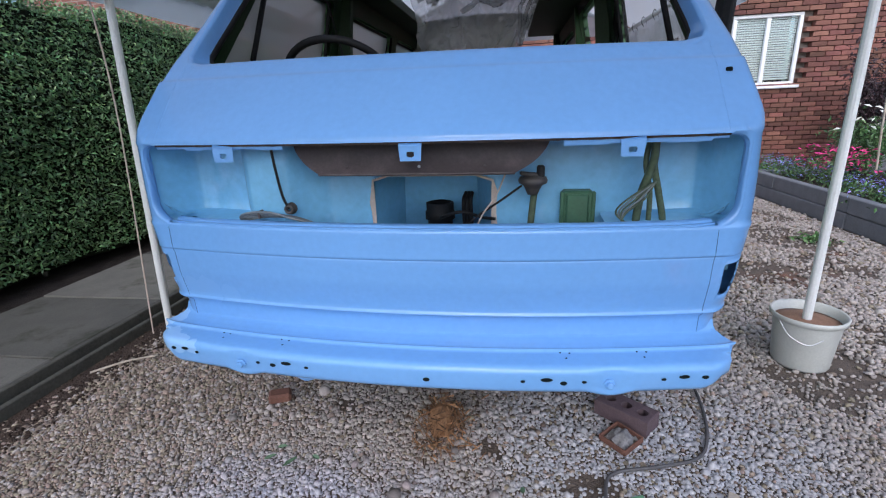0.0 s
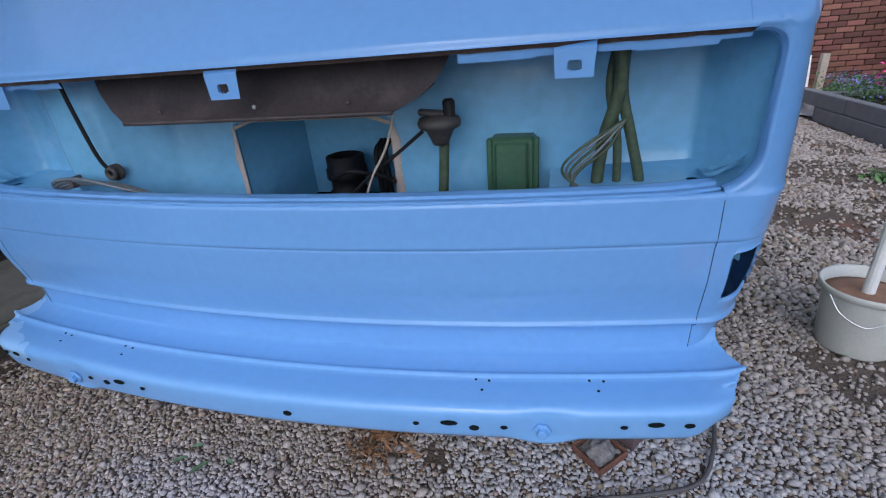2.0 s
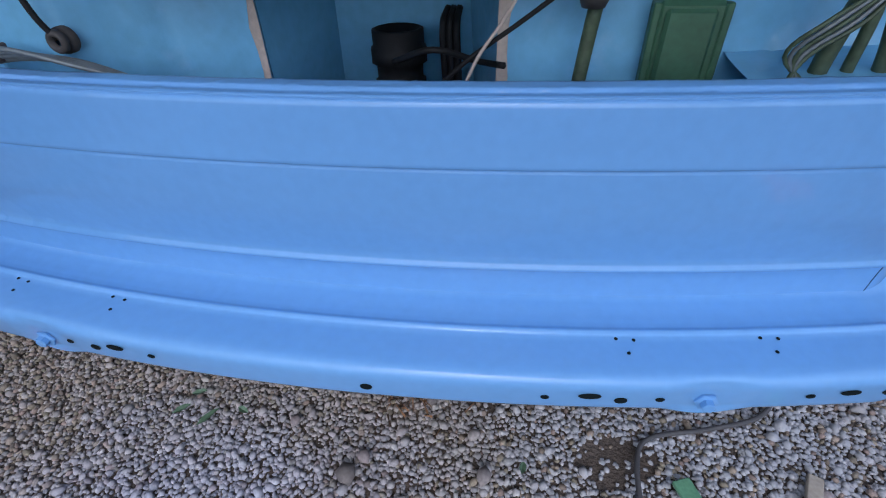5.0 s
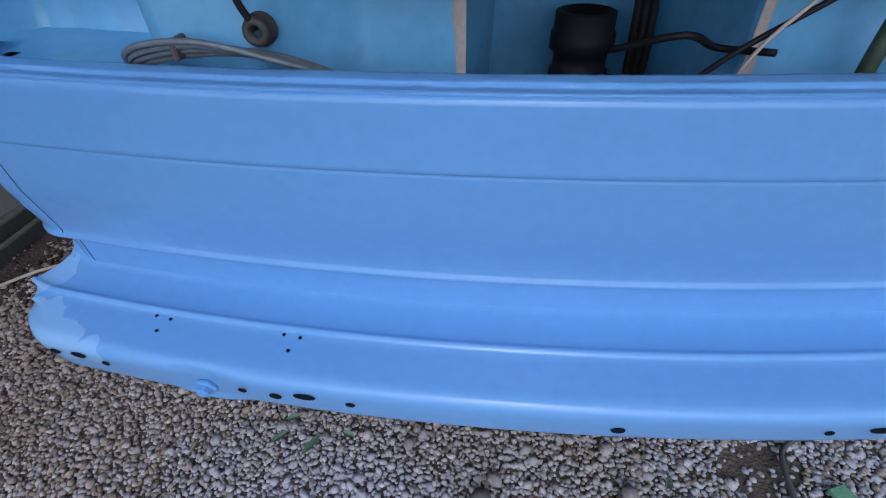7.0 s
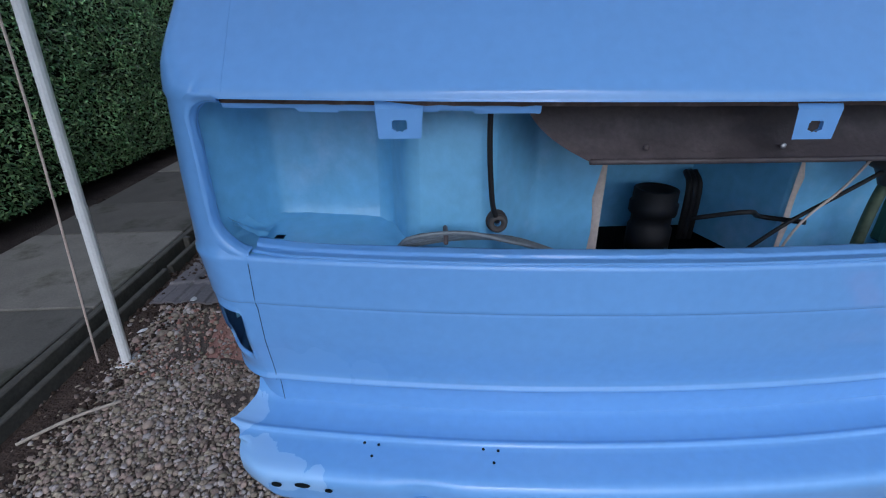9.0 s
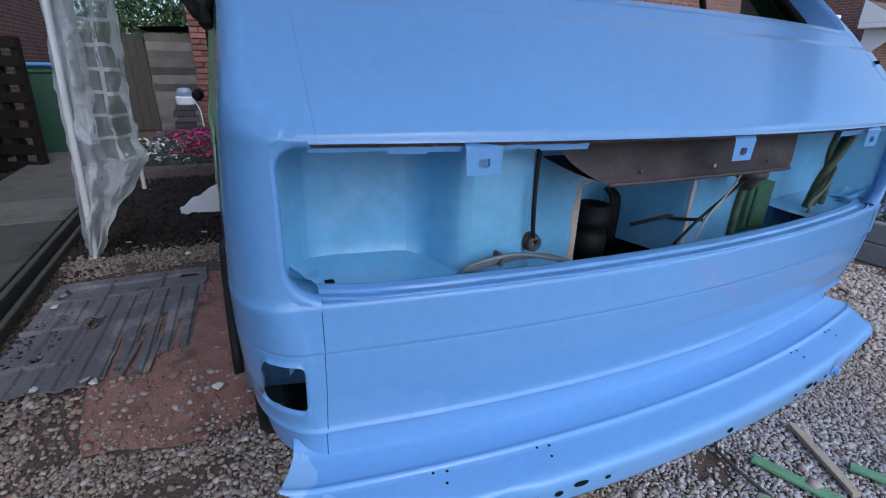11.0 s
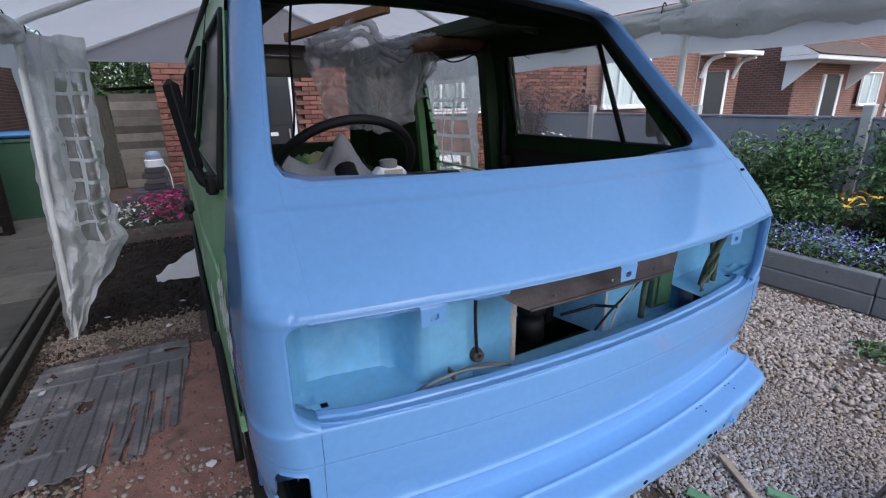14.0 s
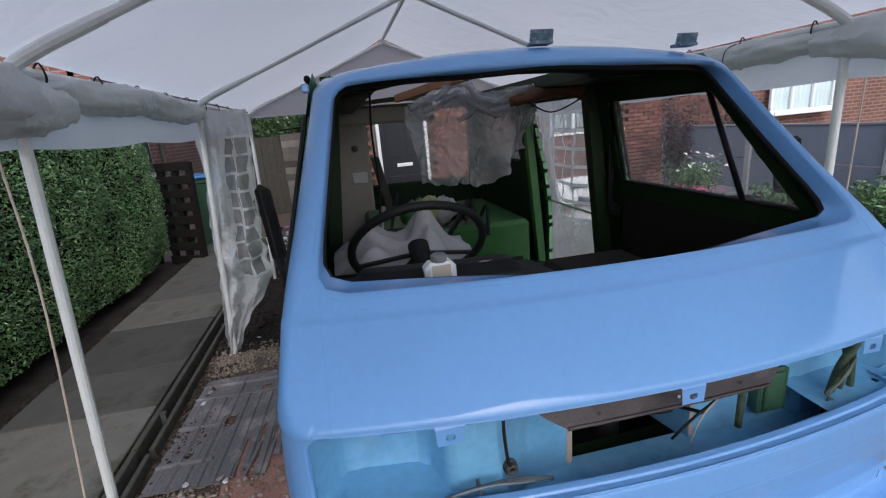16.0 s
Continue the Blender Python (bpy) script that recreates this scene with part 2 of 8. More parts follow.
def overspray(m, cx, cy, reach, tint, strength):
    """Fine blue-white paint mist settled on the stones round a spot, fading with an uneven edge."""
    n, l = m.node_tree.nodes, m.node_tree.links
    p = n["Principled BSDF"]
    old = p.inputs["Base Color"].links[0].from_socket
    tc, no = n.new("ShaderNodeTexCoord"), n.new("ShaderNodeTexNoise")
    no.inputs["Scale"].default_value, no.inputs["Detail"].default_value = 5, 5
    l.new(tc.outputs["Object"], no.inputs["Vector"])
    d = n.new("ShaderNodeVectorMath")
    d.operation = "DISTANCE"
    d.inputs[1].default_value = (cx, cy, 0)
    l.new(tc.outputs["Object"], d.inputs[0])
    k = n.new("ShaderNodeMath")
    k.operation = "MULTIPLY_ADD"
    k.inputs[1].default_value = 0.6
    l.new(no.outputs["Fac"], k.inputs[0])
    l.new(d.outputs["Value"], k.inputs[2])
    r = n.new("ShaderNodeMapRange")
    r.inputs["From Min"].default_value, r.inputs["From Max"].default_value = reach + 0.3, 0.35 * reach + 0.3
    r.inputs["To Min"].default_value, r.inputs["To Max"].default_value = 0.0, strength
    l.new(k.outputs[0], r.inputs["Value"])
    mix = n.new("ShaderNodeMix")
    mix.data_type = "RGBA"
    mix.inputs["B"].default_value = (*tint, 1)
    l.new(r.outputs["Result"], mix.inputs["Factor"])
    l.new(old, mix.inputs["A"])
    l.new(mix.outputs["Result"], p.inputs["Base Color"])


overspray(GRAVEL, -0.45, 0.55, 0.75, (0.46, 0.52, 0.72), 0.5)
overspray(GRAVEL, 0.75, 1.15, 0.80, (0.44, 0.47, 0.53), 0.55)
overspray(GRAVEL_BROWN, -0.45, 0.55, 0.70, (0.46, 0.52, 0.72), 0.45)
EARTH_BROWN = mat("brown_damp_earth", (0.060, 0.043, 0.034), rough=0.95, var=0.5, scale=8, fine=90, bump=1.0, dist=0.015, spec=0.15)
SOIL = mat("gravelly_soil", (0.105, 0.082, 0.066), rough=0.95, var=0.4, scale=6, fine=110, bump=0.9, dist=0.01, second=(0.15, 0.075, 0.05), second_scale=1.5)
RUST_EARTH = mat("red_brick_dust", (0.31, 0.165, 0.13), rough=0.95, var=0.35, scale=9, fine=160, bump=0.7, dist=0.006, second=(0.15, 0.10, 0.08), second_scale=5)
DARK_EARTH = mat("dark_wet_earth", (0.042, 0.034, 0.029), rough=0.95, var=0.5, scale=8, fine=90, bump=1.0, dist=0.02, spec=0.15)
SLAB = mat("weathered_concrete_slab", (0.094, 0.090, 0.078), rough=0.85, var=0.28, scale=5, fine=150, bump=0.3, per="object", second=(0.044, 0.044, 0.030), second_scale=3)
DARKWOOD = mat("dark_timber_edging", (0.060, 0.057, 0.047), rough=0.85, var=0.4, scale=14, fine=80, bump=0.5)
MAT_RUBBER = mat("grey_ribbed_rubber_mat", (0.135, 0.125, 0.127), rough=0.6, var=0.3, scale=6, fine=60, bump=0.4, second=(0.25, 0.225, 0.215), second_scale=5, second_at=0.52)
LEAF = mat("hedge_leaf", (0.108, 0.195, 0.074), rough=0.42, var=0.45, scale=3, fine=40, bump=0.0, per="island", hue=0.03)
LEAF2 = mat("shrub_leaf", (0.075, 0.150, 0.050), rough=0.5, var=0.45, scale=3, fine=40, bump=0.0, per="island", hue=0.03)
# Near-black of the hedge's inside, where the leaves shut out light.
HEDGE_SHADE = mat("hedge_inner_shade", (0.008, 0.010, 0.005), rough=0.95, var=0.5, scale=20, bump=0.5, spec=0.1)
FENCE = mat("blue_grey_fence_paint", (0.21, 0.23, 0.27), rough=0.7, var=0.12, scale=8, fine=90, bump=0.2)
CONCRETE = mat("pale_concrete", (0.40, 0.40, 0.40), rough=0.85, var=0.12, bump=0.2)
BEDWOOD = mat("grey_painted_sleeper", (0.155, 0.165, 0.185), rough=0.75, var=0.2, scale=9, fine=80, bump=0.3)
BRICK_PIECE = mat("red_brick", (0.175, 0.074, 0.056), rough=0.85, var=0.28, scale=14, fine=120, bump=0.5, per="object", hue=0.012)
BRICK_JOINED = mat("red_brick_course", (0.175, 0.074, 0.056), rough=0.85, var=0.28, scale=14, fine=120, bump=0.5, per="island", hue=0.012)
MORTAR = mat("grey_mortar", (0.17, 0.145, 0.125), rough=0.95, var=0.2, bump=0.3)
BRICKWALL_Y = brick_mat("terrace_brickwork", (0.23, 0.088, 0.062), (0.15, 0.062, 0.046), (0.25, 0.20, 0.17), (radians(90), 0, 0))
BRICKWALL_X = brick_mat("gable_brickwork", (0.21, 0.082, 0.058), (0.14, 0.062, 0.046), (0.24, 0.19, 0.165), (0, radians(90), radians(90)))
REDPAINT = mat("red_painted_brick", (0.34, 0.045, 0.04), rough=0.7, var=0.12, bump=0.2)
TILE = mat("brown_roof_tiles", (0.115, 0.085, 0.07), rough=0.85, var=0.3, scale=5, bump=0.4)
TERRACOTTA = mat("orange_plastic", (0.62, 0.20, 0.05), rough=0.5, var=0.12, bump=0.1)
BUCKET = mat("grey_white_plastic", (0.52, 0.53, 0.50), rough=0.45, var=0.1, scale=8, bump=0.08, second=(0.38, 0.37, 0.33), second_scale=5, second_at=0.62)
ORANGE = mat("orange_painted_steel", (0.75, 0.16, 0.035), rough=0.4, var=0.08, bump=0.05)
GREYPLASTIC = mat("grey_steel_frame", (0.18, 0.18, 0.185), rough=0.45, var=0.15, bump=0.1)
CLOTH = mat("grey_cloth", (0.40, 0.39, 0.40), rough=0.95, var=0.15, fine=200, bump=0.4)
PALEWOOD = mat("pale_raw_timber", (0.38, 0.33, 0.27), rough=0.8, var=0.25, scale=10, fine=90, bump=0.3)
GREENWOOD = mat("green_painted_timber", (0.13, 0.30, 0.17), rough=0.7, var=0.25, scale=10, bump=0.3, second=(0.30, 0.34, 0.26), second_scale=8, second_at=0.6)
BEIGE = mat("cream_trim_panel", (0.46, 0.42, 0.36), rough=0.7, var=0.08, bump=0.1)
STRAW = mat("straw_bristle", (0.20, 0.105, 0.050), rough=0.9, var=0.5, per="island", bump=0.0)
BINGREEN = mat("green_bin_plastic", (0.02, 0.06, 0.035), rough=0.45, var=0.15, bump=0.05)
BINBLUE = mat("blue_bin_lid", (0.04, 0.15, 0.34), rough=0.45, var=0.1, bump=0.05)
DOORBLACK = mat("black_door_paint", (0.018, 0.02, 0.026), rough=0.35, var=0.1, bump=0.0)
SHEDWOOD = mat("weathered_shed_board", (0.165, 0.15, 0.135), rough=0.9, var=0.35, scale=6, fine=80, bump=0.4, per="object")
DARKBRICK = mat("dark_engineering_brick", (0.06, 0.055, 0.062), rough=0.7, var=0.3, bump=0.3, per="object")
PETAL_W = mat("white_petal", (0.75, 0.74, 0.68), rough=0.7, var=0.15, bump=0.0, per="island")
PETAL_P = mat("pink_petal", (0.68, 0.06, 0.25), rough=0.7, var=0.25, bump=0.0, per="island")
PETAL_B = mat("blue_violet_petal", (0.22, 0.24, 0.62), rough=0.7, var=0.3, bump=0.0, per="island", hue=0.05)
PETAL_Y = mat("yellow_petal", (0.80, 0.42, 0.02), rough=0.7, var=0.15, bump=0.0, per="island")


# ---------------------------------------------------------------- building helpers
class Geo:
    """Vertices and faces of one mesh, gathered."""

    def __init__(self):
        self.v, self.f = [], []

    def add(self, verts, faces):
        k = len(self.v)
        self.v += [tuple(p) for p in verts]
        self.f += [tuple(i + k for i in q) for q in faces]
        return self

    def mesh(self, name, material, smooth=False):
        me = bpy.data.meshes.new(name)
        me.from_pydata(self.v, [], self.f)
        me.materials.append(material)
        if smooth:
            me.polygons.foreach_set("use_smooth", [True] * len(me.polygons))
        me.update()
        return me


def thing(name, label, category, loc=(0, 0, 0), group="", kind="", rot=(0, 0, 0)):
    ob = new(name)
    ob.empty_display_size = 0.1
    ob.matrix_world = pose(*loc, *rot)
    return tagged(ob, label, category, group, kind)


def part(name, g, material, parent=None, label="", smooth=False, loc=(0, 0, 0), rot=(0, 0, 0)):
    """One mesh object, under a thing or a part (or top-level without one)."""
    me = g if isinstance(g, bpy.types.Mesh) else g.mesh(name, material, smooth)
    ob = new(name, me)
    ob.matrix_basis = pose(*loc, *rot)
    if parent is not None:
        ob.parent = parent
    if label:
        ob["label"] = label
    return ob


def cbox(sx, sy, sz, b=0.004, at=(0, 0, 0), rz=0.0, m=None):
    """A box with chamfered edges, its middle at `at`."""
    b = min(b, 0.45 * sx, 0.45 * sy, 0.45 * sz)
    hx, hy, hz = sx / 2, sy / 2, sz / 2
    vs, idx = [], {}
    for i in (-1, 1):
        for j in (-1, 1):
            for k in (-1, 1):
                for ax in range(3):
                    d = [b, b, b]
                    d[ax] = 0
                    idx[i, j, k, ax] = len(vs)
                    vs.append((i * (hx - d[0]), j * (hy - d[1]), k * (hz - d[2])))
    fs = []
    for ax in range(3):
        o = [a for a in range(3) if a != ax]
        for s in (-1, 1):
            q = []
            for a, c in ((-1, -1), (1, -1), (1, 1), (-1, 1)):
                key = [0, 0, 0]
                key[ax], key[o[0]], key[o[1]] = s, a, c
                q.append(idx[(*key, ax)])
            fs.append(q if (s > 0) != (ax == 1) else q[::-1])
    for ax in range(3):
        o = [a for a in range(3) if a != ax]
        for a in (-1, 1):
            for c in (-1, 1):
                q = []
                for s, w in ((-1, 0), (1, 0), (1, 1), (-1, 1)):
                    key = [0, 0, 0]
                    key[ax], key[o[0]], key[o[1]] = s, a, c
                    q.append(idx[(*key, o[w])])
                fs.append(q if (a * c > 0) == (ax == 1) else q[::-1])
    for i in (-1, 1):
        for j in (-1, 1):
            for k in (-1, 1):
                q = [idx[i, j, k, 0], idx[i, j, k, 1], idx[i, j, k, 2]]
                fs.append(q if i * j * k > 0 else q[::-1])
    r = Matrix.Rotation(rz, 3, "Z") if m is None else m
    return [tuple(r @ Vector(p) + Vector(at)) for p in vs], fs


def smooth_path(pts, n=8):
    """Points along a Catmull-Rom curve through pts."""
    p = [Vector(q) for q in pts]
    if len(p) < 3:
        return p
    p = [2 * p[0] - p[1]] + p + [2 * p[-1] - p[-2]]
    out = []
    for i in range(1, len(p) - 2):
        for k in range(n):
            t = k / n
            out.append(0.5 * (2 * p[i] + (p[i + 1] - p[i - 1]) * t + (2 * p[i - 1] - 5 * p[i] + 4 * p[i + 1] - p[i + 2]) * t * t + (3 * p[i] - p[i - 1] - 3 * p[i + 1] + p[i + 2]) * t ** 3))
    return out + [p[-2]]


def tube(pts, r, seg=8, curve=True, n=6, closed=False, r1=None, lump=0.0, rng=None):
    """A tube along pts, with end caps."""
    p = smooth_path(pts, n) if curve and not closed else [Vector(q) for q in pts]
    vs, fs = [], []
    up = None
    for i, q in enumerate(p):
        a, b = p[i - 1] if i or closed else p[i], p[(i + 1) % len(p)] if i + 1 < len(p) or closed else p[i]
        d = (b - a).normalized()
        if up is None:
            up = d.orthogonal().normalized()
        up = (up - d * up.dot(d)).normalized()
        side = d.cross(up)
        rr = r if r1 is None else r + (r1 - r) * i / (len(p) - 1)
        for k in range(seg):
            w = 2 * math.pi * k / seg
            rk = rr * (1 + lump * (rng.random() - 0.5)) if lump else rr
            vs.append(q + (up * math.cos(w) + side * math.sin(w)) * rk)
    m = len(p)
    for i in range(m if closed else m - 1):
        for k in range(seg):
            a, b = i * seg + k, i * seg + (k + 1) % seg
            c, d = ((i + 1) % m) * seg + (k + 1) % seg, ((i + 1) % m) * seg + k
            fs.append((a, b, c, d))
    if not closed:
        fs.append(tuple(range(seg))[::-1])
        fs.append(tuple((m - 1) * seg + k for k in range(seg)))
    return vs, fs


def lathe(prof, seg=28, at=(0, 0, 0), axis="z", cap=True):
    """A turned shape from (radius, height) pairs."""
    vs, fs = [], []
    for r, h in prof:
        for k in range(seg):
            w = 2 * math.pi * k / seg
            c, s = r * math.cos(w), r * math.sin(w)
            q = {"z": (c, s, h), "y": (c, h, -s), "x": (h, c, s)}[axis]
            vs.append((q[0] + at[0], q[1] + at[1], q[2] + at[2]))
    for i in range(len(prof) - 1):
        for k in range(seg):
            a, b = i * seg + k, i * seg + (k + 1) % seg
            fs.append((a, b, b + seg, a + seg))
    if cap:
        fs.append(tuple(range(seg))[::-1])
        fs.append(tuple((len(prof) - 1) * seg + k for k in range(seg)))
    return vs, fs


def box_between(a, b, w, h, bev=0.003, roll=0.0):
    """A bar of section w by h from a to b."""
    a, b = Vector(a), Vector(b)
    d = b - a
    q = d.to_track_quat("X", "Z").to_matrix() @ Matrix.Rotation(roll, 3, "X")
    return cbox(d.length, w, h, bev, (a + b) / 2, m=q)


def sheet(us, vs, fn, hole=None, snap=0.6, rim=None):
    """A surface fn(u, v) over a grid, with a hole where hole(point) < 0, its border eased onto the hole's edge. rim: how far the border is turned in."""
    nu, nv = len(us), len(vs)
    uv = [[[u, v] for u in us] for v in vs]
    pts = [[Vector(fn(u, v)) for u in us] for v in vs]
    edge = set()
    if hole:
        sd = [[hole(p) for p in row] for row in pts]
        for j in range(nv):
            for i in range(nu):
                d = sd[j][i]
                near = min((pts[j][i] - pts[j][max(i - 1, 0)]).length or 9, (pts[j][i] - pts[j][min(i + 1, nu - 1)]).length or 9)
                near2 = min((pts[j][i] - pts[max(j - 1, 0)][i]).length or 9, (pts[j][i] - pts[min(j + 1, nv - 1)][i]).length or 9)
                if abs(d) > 1.2 * max(near, near2):
                    continue
                u, v = uv[j][i]
                e = 1e-3
                gu, gv = hole(Vector(fn(u + e, v))) - d, hole(Vector(fn(u, v + e))) - d
                lu, lv = (Vector(fn(u + e, v)) - pts[j][i]).length + 1e-9, (Vector(fn(u, v + e)) - pts[j][i]).length + 1e-9
                a, b = abs(gu / lu), abs(gv / lv)
                if abs(d) < snap * (near * a + near2 * b) / (math.hypot(a, b) + 1e-9):
                    u, v = uv[j][i]
                    for _ in range(3):
                        d = hole(Vector(fn(u, v)))
                        e = 1e-3
                        gu = (hole(Vector(fn(u + e, v))) - d) / e
                        gv = (hole(Vector(fn(u, v + e))) - d) / e
                        q = gu * gu + gv * gv
                        if q < 1e-9:
                            break
                        du, dv = -d * gu / q, -d * gv / q
                        lu = 0.75 * (us[1] - us[0]) if nu < 2 else 0.75 * max(abs(us[min(i + 1, nu - 1)] - us[i]), abs(us[i] - us[max(i - 1, 0)]))
                        lv = 0.75 * max(abs(vs[min(j + 1, nv - 1)] - vs[j]), abs(vs[j] - vs[max(j - 1, 0)]))
                        u += max(-lu, min(lu, du))
                        v += max(-lv, min(lv, dv))
                        u, v = max(us[0], min(us[-1], u)), max(vs[0], min(vs[-1], v))
                    if abs(hole(Vector(fn(u, v)))) < 0.004:
                        pts[j][i] = Vector(fn(u, v))
                        sd[j][i] = 0.0
                        edge.add(j * nu + i)
    g = Geo()
    g.v = [tuple(p) for row in pts for p in row]
    for j in range(nv - 1):
        for i in range(nu - 1):
            q = (j * nu + i, j * nu + i + 1, (j + 1) * nu + i + 1, (j + 1) * nu + i)
            if hole:
                s = [sd[j][i], sd[j][i + 1], sd[j + 1][i + 1], sd[j + 1][i]]
                if sum(s) < 0 or max(s) <= 0 and sum(s) <= 0:
                    continue
            g.f.append(q)
    if rim and edge:
        count = {}
        for q in g.f:
            for a, b in zip(q, q[1:] + q[:1]):
                count[tuple(sorted((a, b)))] = count.get(tuple(sorted((a, b))), 0) + 1
        border = [e for e, c in count.items() if c == 1 and e[0] in edge and e[1] in edge]
        made = {}
        for e in border:
            for k in e:
                if k not in made:
                    made[k] = len(g.v)
                    g.v.append(tuple(Vector(g.v[k]) + Vector(rim(Vector(g.v[k])))))
            g.f.append((e[0], e[1], made[e[1]], made[e[0]]))
    used = sorted({i for q in g.f for i in q})
    back = {o: n_ for n_, o in enumerate(used)}
    g.v = [g.v[i] for i in used]
    g.f = [tuple(back[i] for i in q) for q in g.f]
    return g


def lerp_rows(rows, v):
    """The row between the two keys of rows nearest to v (first column)."""
    for a, b in zip(rows, rows[1:]):
        if v <= b[0]:
            t = max(0.0, (v - a[0]) / (b[0] - a[0]))
            return [x + (y - x) * t for x, y in zip(a, b)]
    return list(rows[-1])


def span(a, b, n):
    return [a + (b - a) * i / n for i in range(n + 1)]


def rounded(x, z, x0, x1, z0, z1, r):
    """Signed distance to a rounded rectangle, negative inside."""
    cx, cz = (x0 + x1) / 2, (z0 + z1) / 2
    dx, dz = abs(x - cx) - (x1 - x0) / 2 + r, abs(z - cz) - (z1 - z0) / 2 + r
    return math.hypot(max(dx, 0), max(dz, 0)) + min(max(dx, dz), 0) - r


# ---------------------------------------------------------------- the camper van, stripped for painting
VAN = thing("camper_van", "stripped camper van, sky-blue front, green sides, no windscreen", "van", loc=(0, 1.0, 0.55), rot=(0, 0.7, 0))
BASE = Vector((0, 1.0, 0.55))


def van_part(name, g, material, label="", parent=None, smooth=True):
    ob = part(name, g, material, parent or VAN, label, smooth)
    if parent is None:
        ob.location = -BASE
    return ob


BOW = 0.125
# length along the profile is filled in below: y, z, half width, corner depth across, corner depth along, end of the side, drop towards the sides
PROFILE = [
    (1.040, 0.602, 0.842, 0.105, 0.175, 1.66, 0.0),
    (1.038, 0.650, 0.847, 0.105, 0.175, 1.66, 0.0),
    (1.0355, 0.6690, 0.851, 0.105, 0.175, 1.66, 0.0),
    (1.0325, 0.6735, 0.853, 0.105, 0.175, 1.66, 0.0),
    (1.0225, 0.6765, 0.857, 0.105, 0.175, 1.66, 0.0),
    (1.0175, 0.6790, 0.859, 0.105, 0.175, 1.66, 0.0),
    (1.0160, 0.6815, 0.860, 0.105, 0.175, 1.66, 0.0),
    (1.0168, 0.6845, 0.860, 0.105, 0.175, 1.66, 0.0),
    (1.0200, 0.6880, 0.860, 0.105, 0.175, 1.65, 0.0),
    (1.0212, 0.6915, 0.860, 0.105, 0.175, 1.65, 0.0),
    (1.003, 0.770, 0.870, 0.105, 0.175, 1.63, 0.0),
    (0.9985, 0.8390, 0.873, 0.10, 0.17, 1.60, 0.0),
    (0.9988, 0.8420, 0.873, 0.10, 0.17, 1.60, 0.0),
    (1.0000, 0.8440, 0.873, 0.10, 0.17, 1.60, 0.0),
    (0.9990, 0.8458, 0.873, 0.10, 0.17, 1.60, 0.0),
    (0.9945, 0.8474, 0.873, 0.10, 0.17, 1.60, 0.0),
    (0.9930, 0.8495, 0.873, 0.10, 0.17, 1.60, 0.0),
    (0.9934, 0.8540, 0.873, 0.10, 0.17, 1.60, 0.0),
    (0.9955, 0.910, 0.873, 0.085, 0.14, 1.57, 0.0),
    (0.9952, 0.919, 0.873, 0.08, 0.13, 1.57, 0.0),
    (0.9965, 0.9245, 0.873, 0.08, 0.13, 1.57, 0.0),
    (0.999, 0.927, 0.872, 0.08, 0.13, 1.53, 0.0),
    (0.999, 1.040, 0.867, 0.075, 0.12, 1.47, 0.0),
    (0.999, 1.146, 0.858, 0.075, 0.11, 1.41, 0.0),
    (0.995, 1.156, 0.857, 0.085, 0.10, 1.41, 0.0),
    (1.003, 1.168, 0.856, 0.086, 0.085, 1.42, 0.0),
    (1.020, 1.188, 0.853, 0.056, 0.060, 1.43, 0.0),
    (1.0235, 1.192, 0.8525, 0.050, 0.056, 1.48, 0.0),
    (1.0365, 1.207, 0.850, 0.036, 0.048, 1.47, 0.0),
    (1.0560, 1.229, 0.847, 0.029, 0.044, 1.46, 0.0),
    (1.138, 1.322, 0.836, 0.029, 0.046, 1.43, 0.0),
    (1.1445, 1.3275, 0.835, 0.030, 0.048, 1.39, 0.0),
    (1.1555, 1.3300, 0.834, 0.030, 0.048, 1.39, 0.0),
    (1.1625, 1.3375, 0.833, 0.031, 0.050, 1.40, 0.0),
    (1.200, 1.378, 0.825, 0.036, 0.056, 1.42, 0.0),
    (1.330, 1.517, 0.795, 0.058, 0.080, 1.54, -0.02),
    (1.655, 1.866, 0.722, 0.08, 0.13, 1.84, -0.06),
    (1.668, 1.882, 0.716, 0.09, 0.14, 1.86, -0.070),
    (1.686, 1.900, 0.708, 0.11, 0.16, 1.90, -0.085),
    (1.716, 1.918, 0.700, 0.13, 0.18, 1.96, -0.100),
    (1.780, 1.933, 0.700, 0.14, 0.19, 2.02, -0.108),
    (2.120, 1.957, 0.705, 0.15, 0.10, 2.30, -0.115),
]
van_rows, run = [], 0.0
for k, row in enumerate(PROFILE):
    if k:
        run += math.hypot(row[0] - PROFILE[k - 1][0], row[1] - PROFILE[k - 1][1])
    van_rows.append((run, *row))
V_AT = [r[0] for r in van_rows]


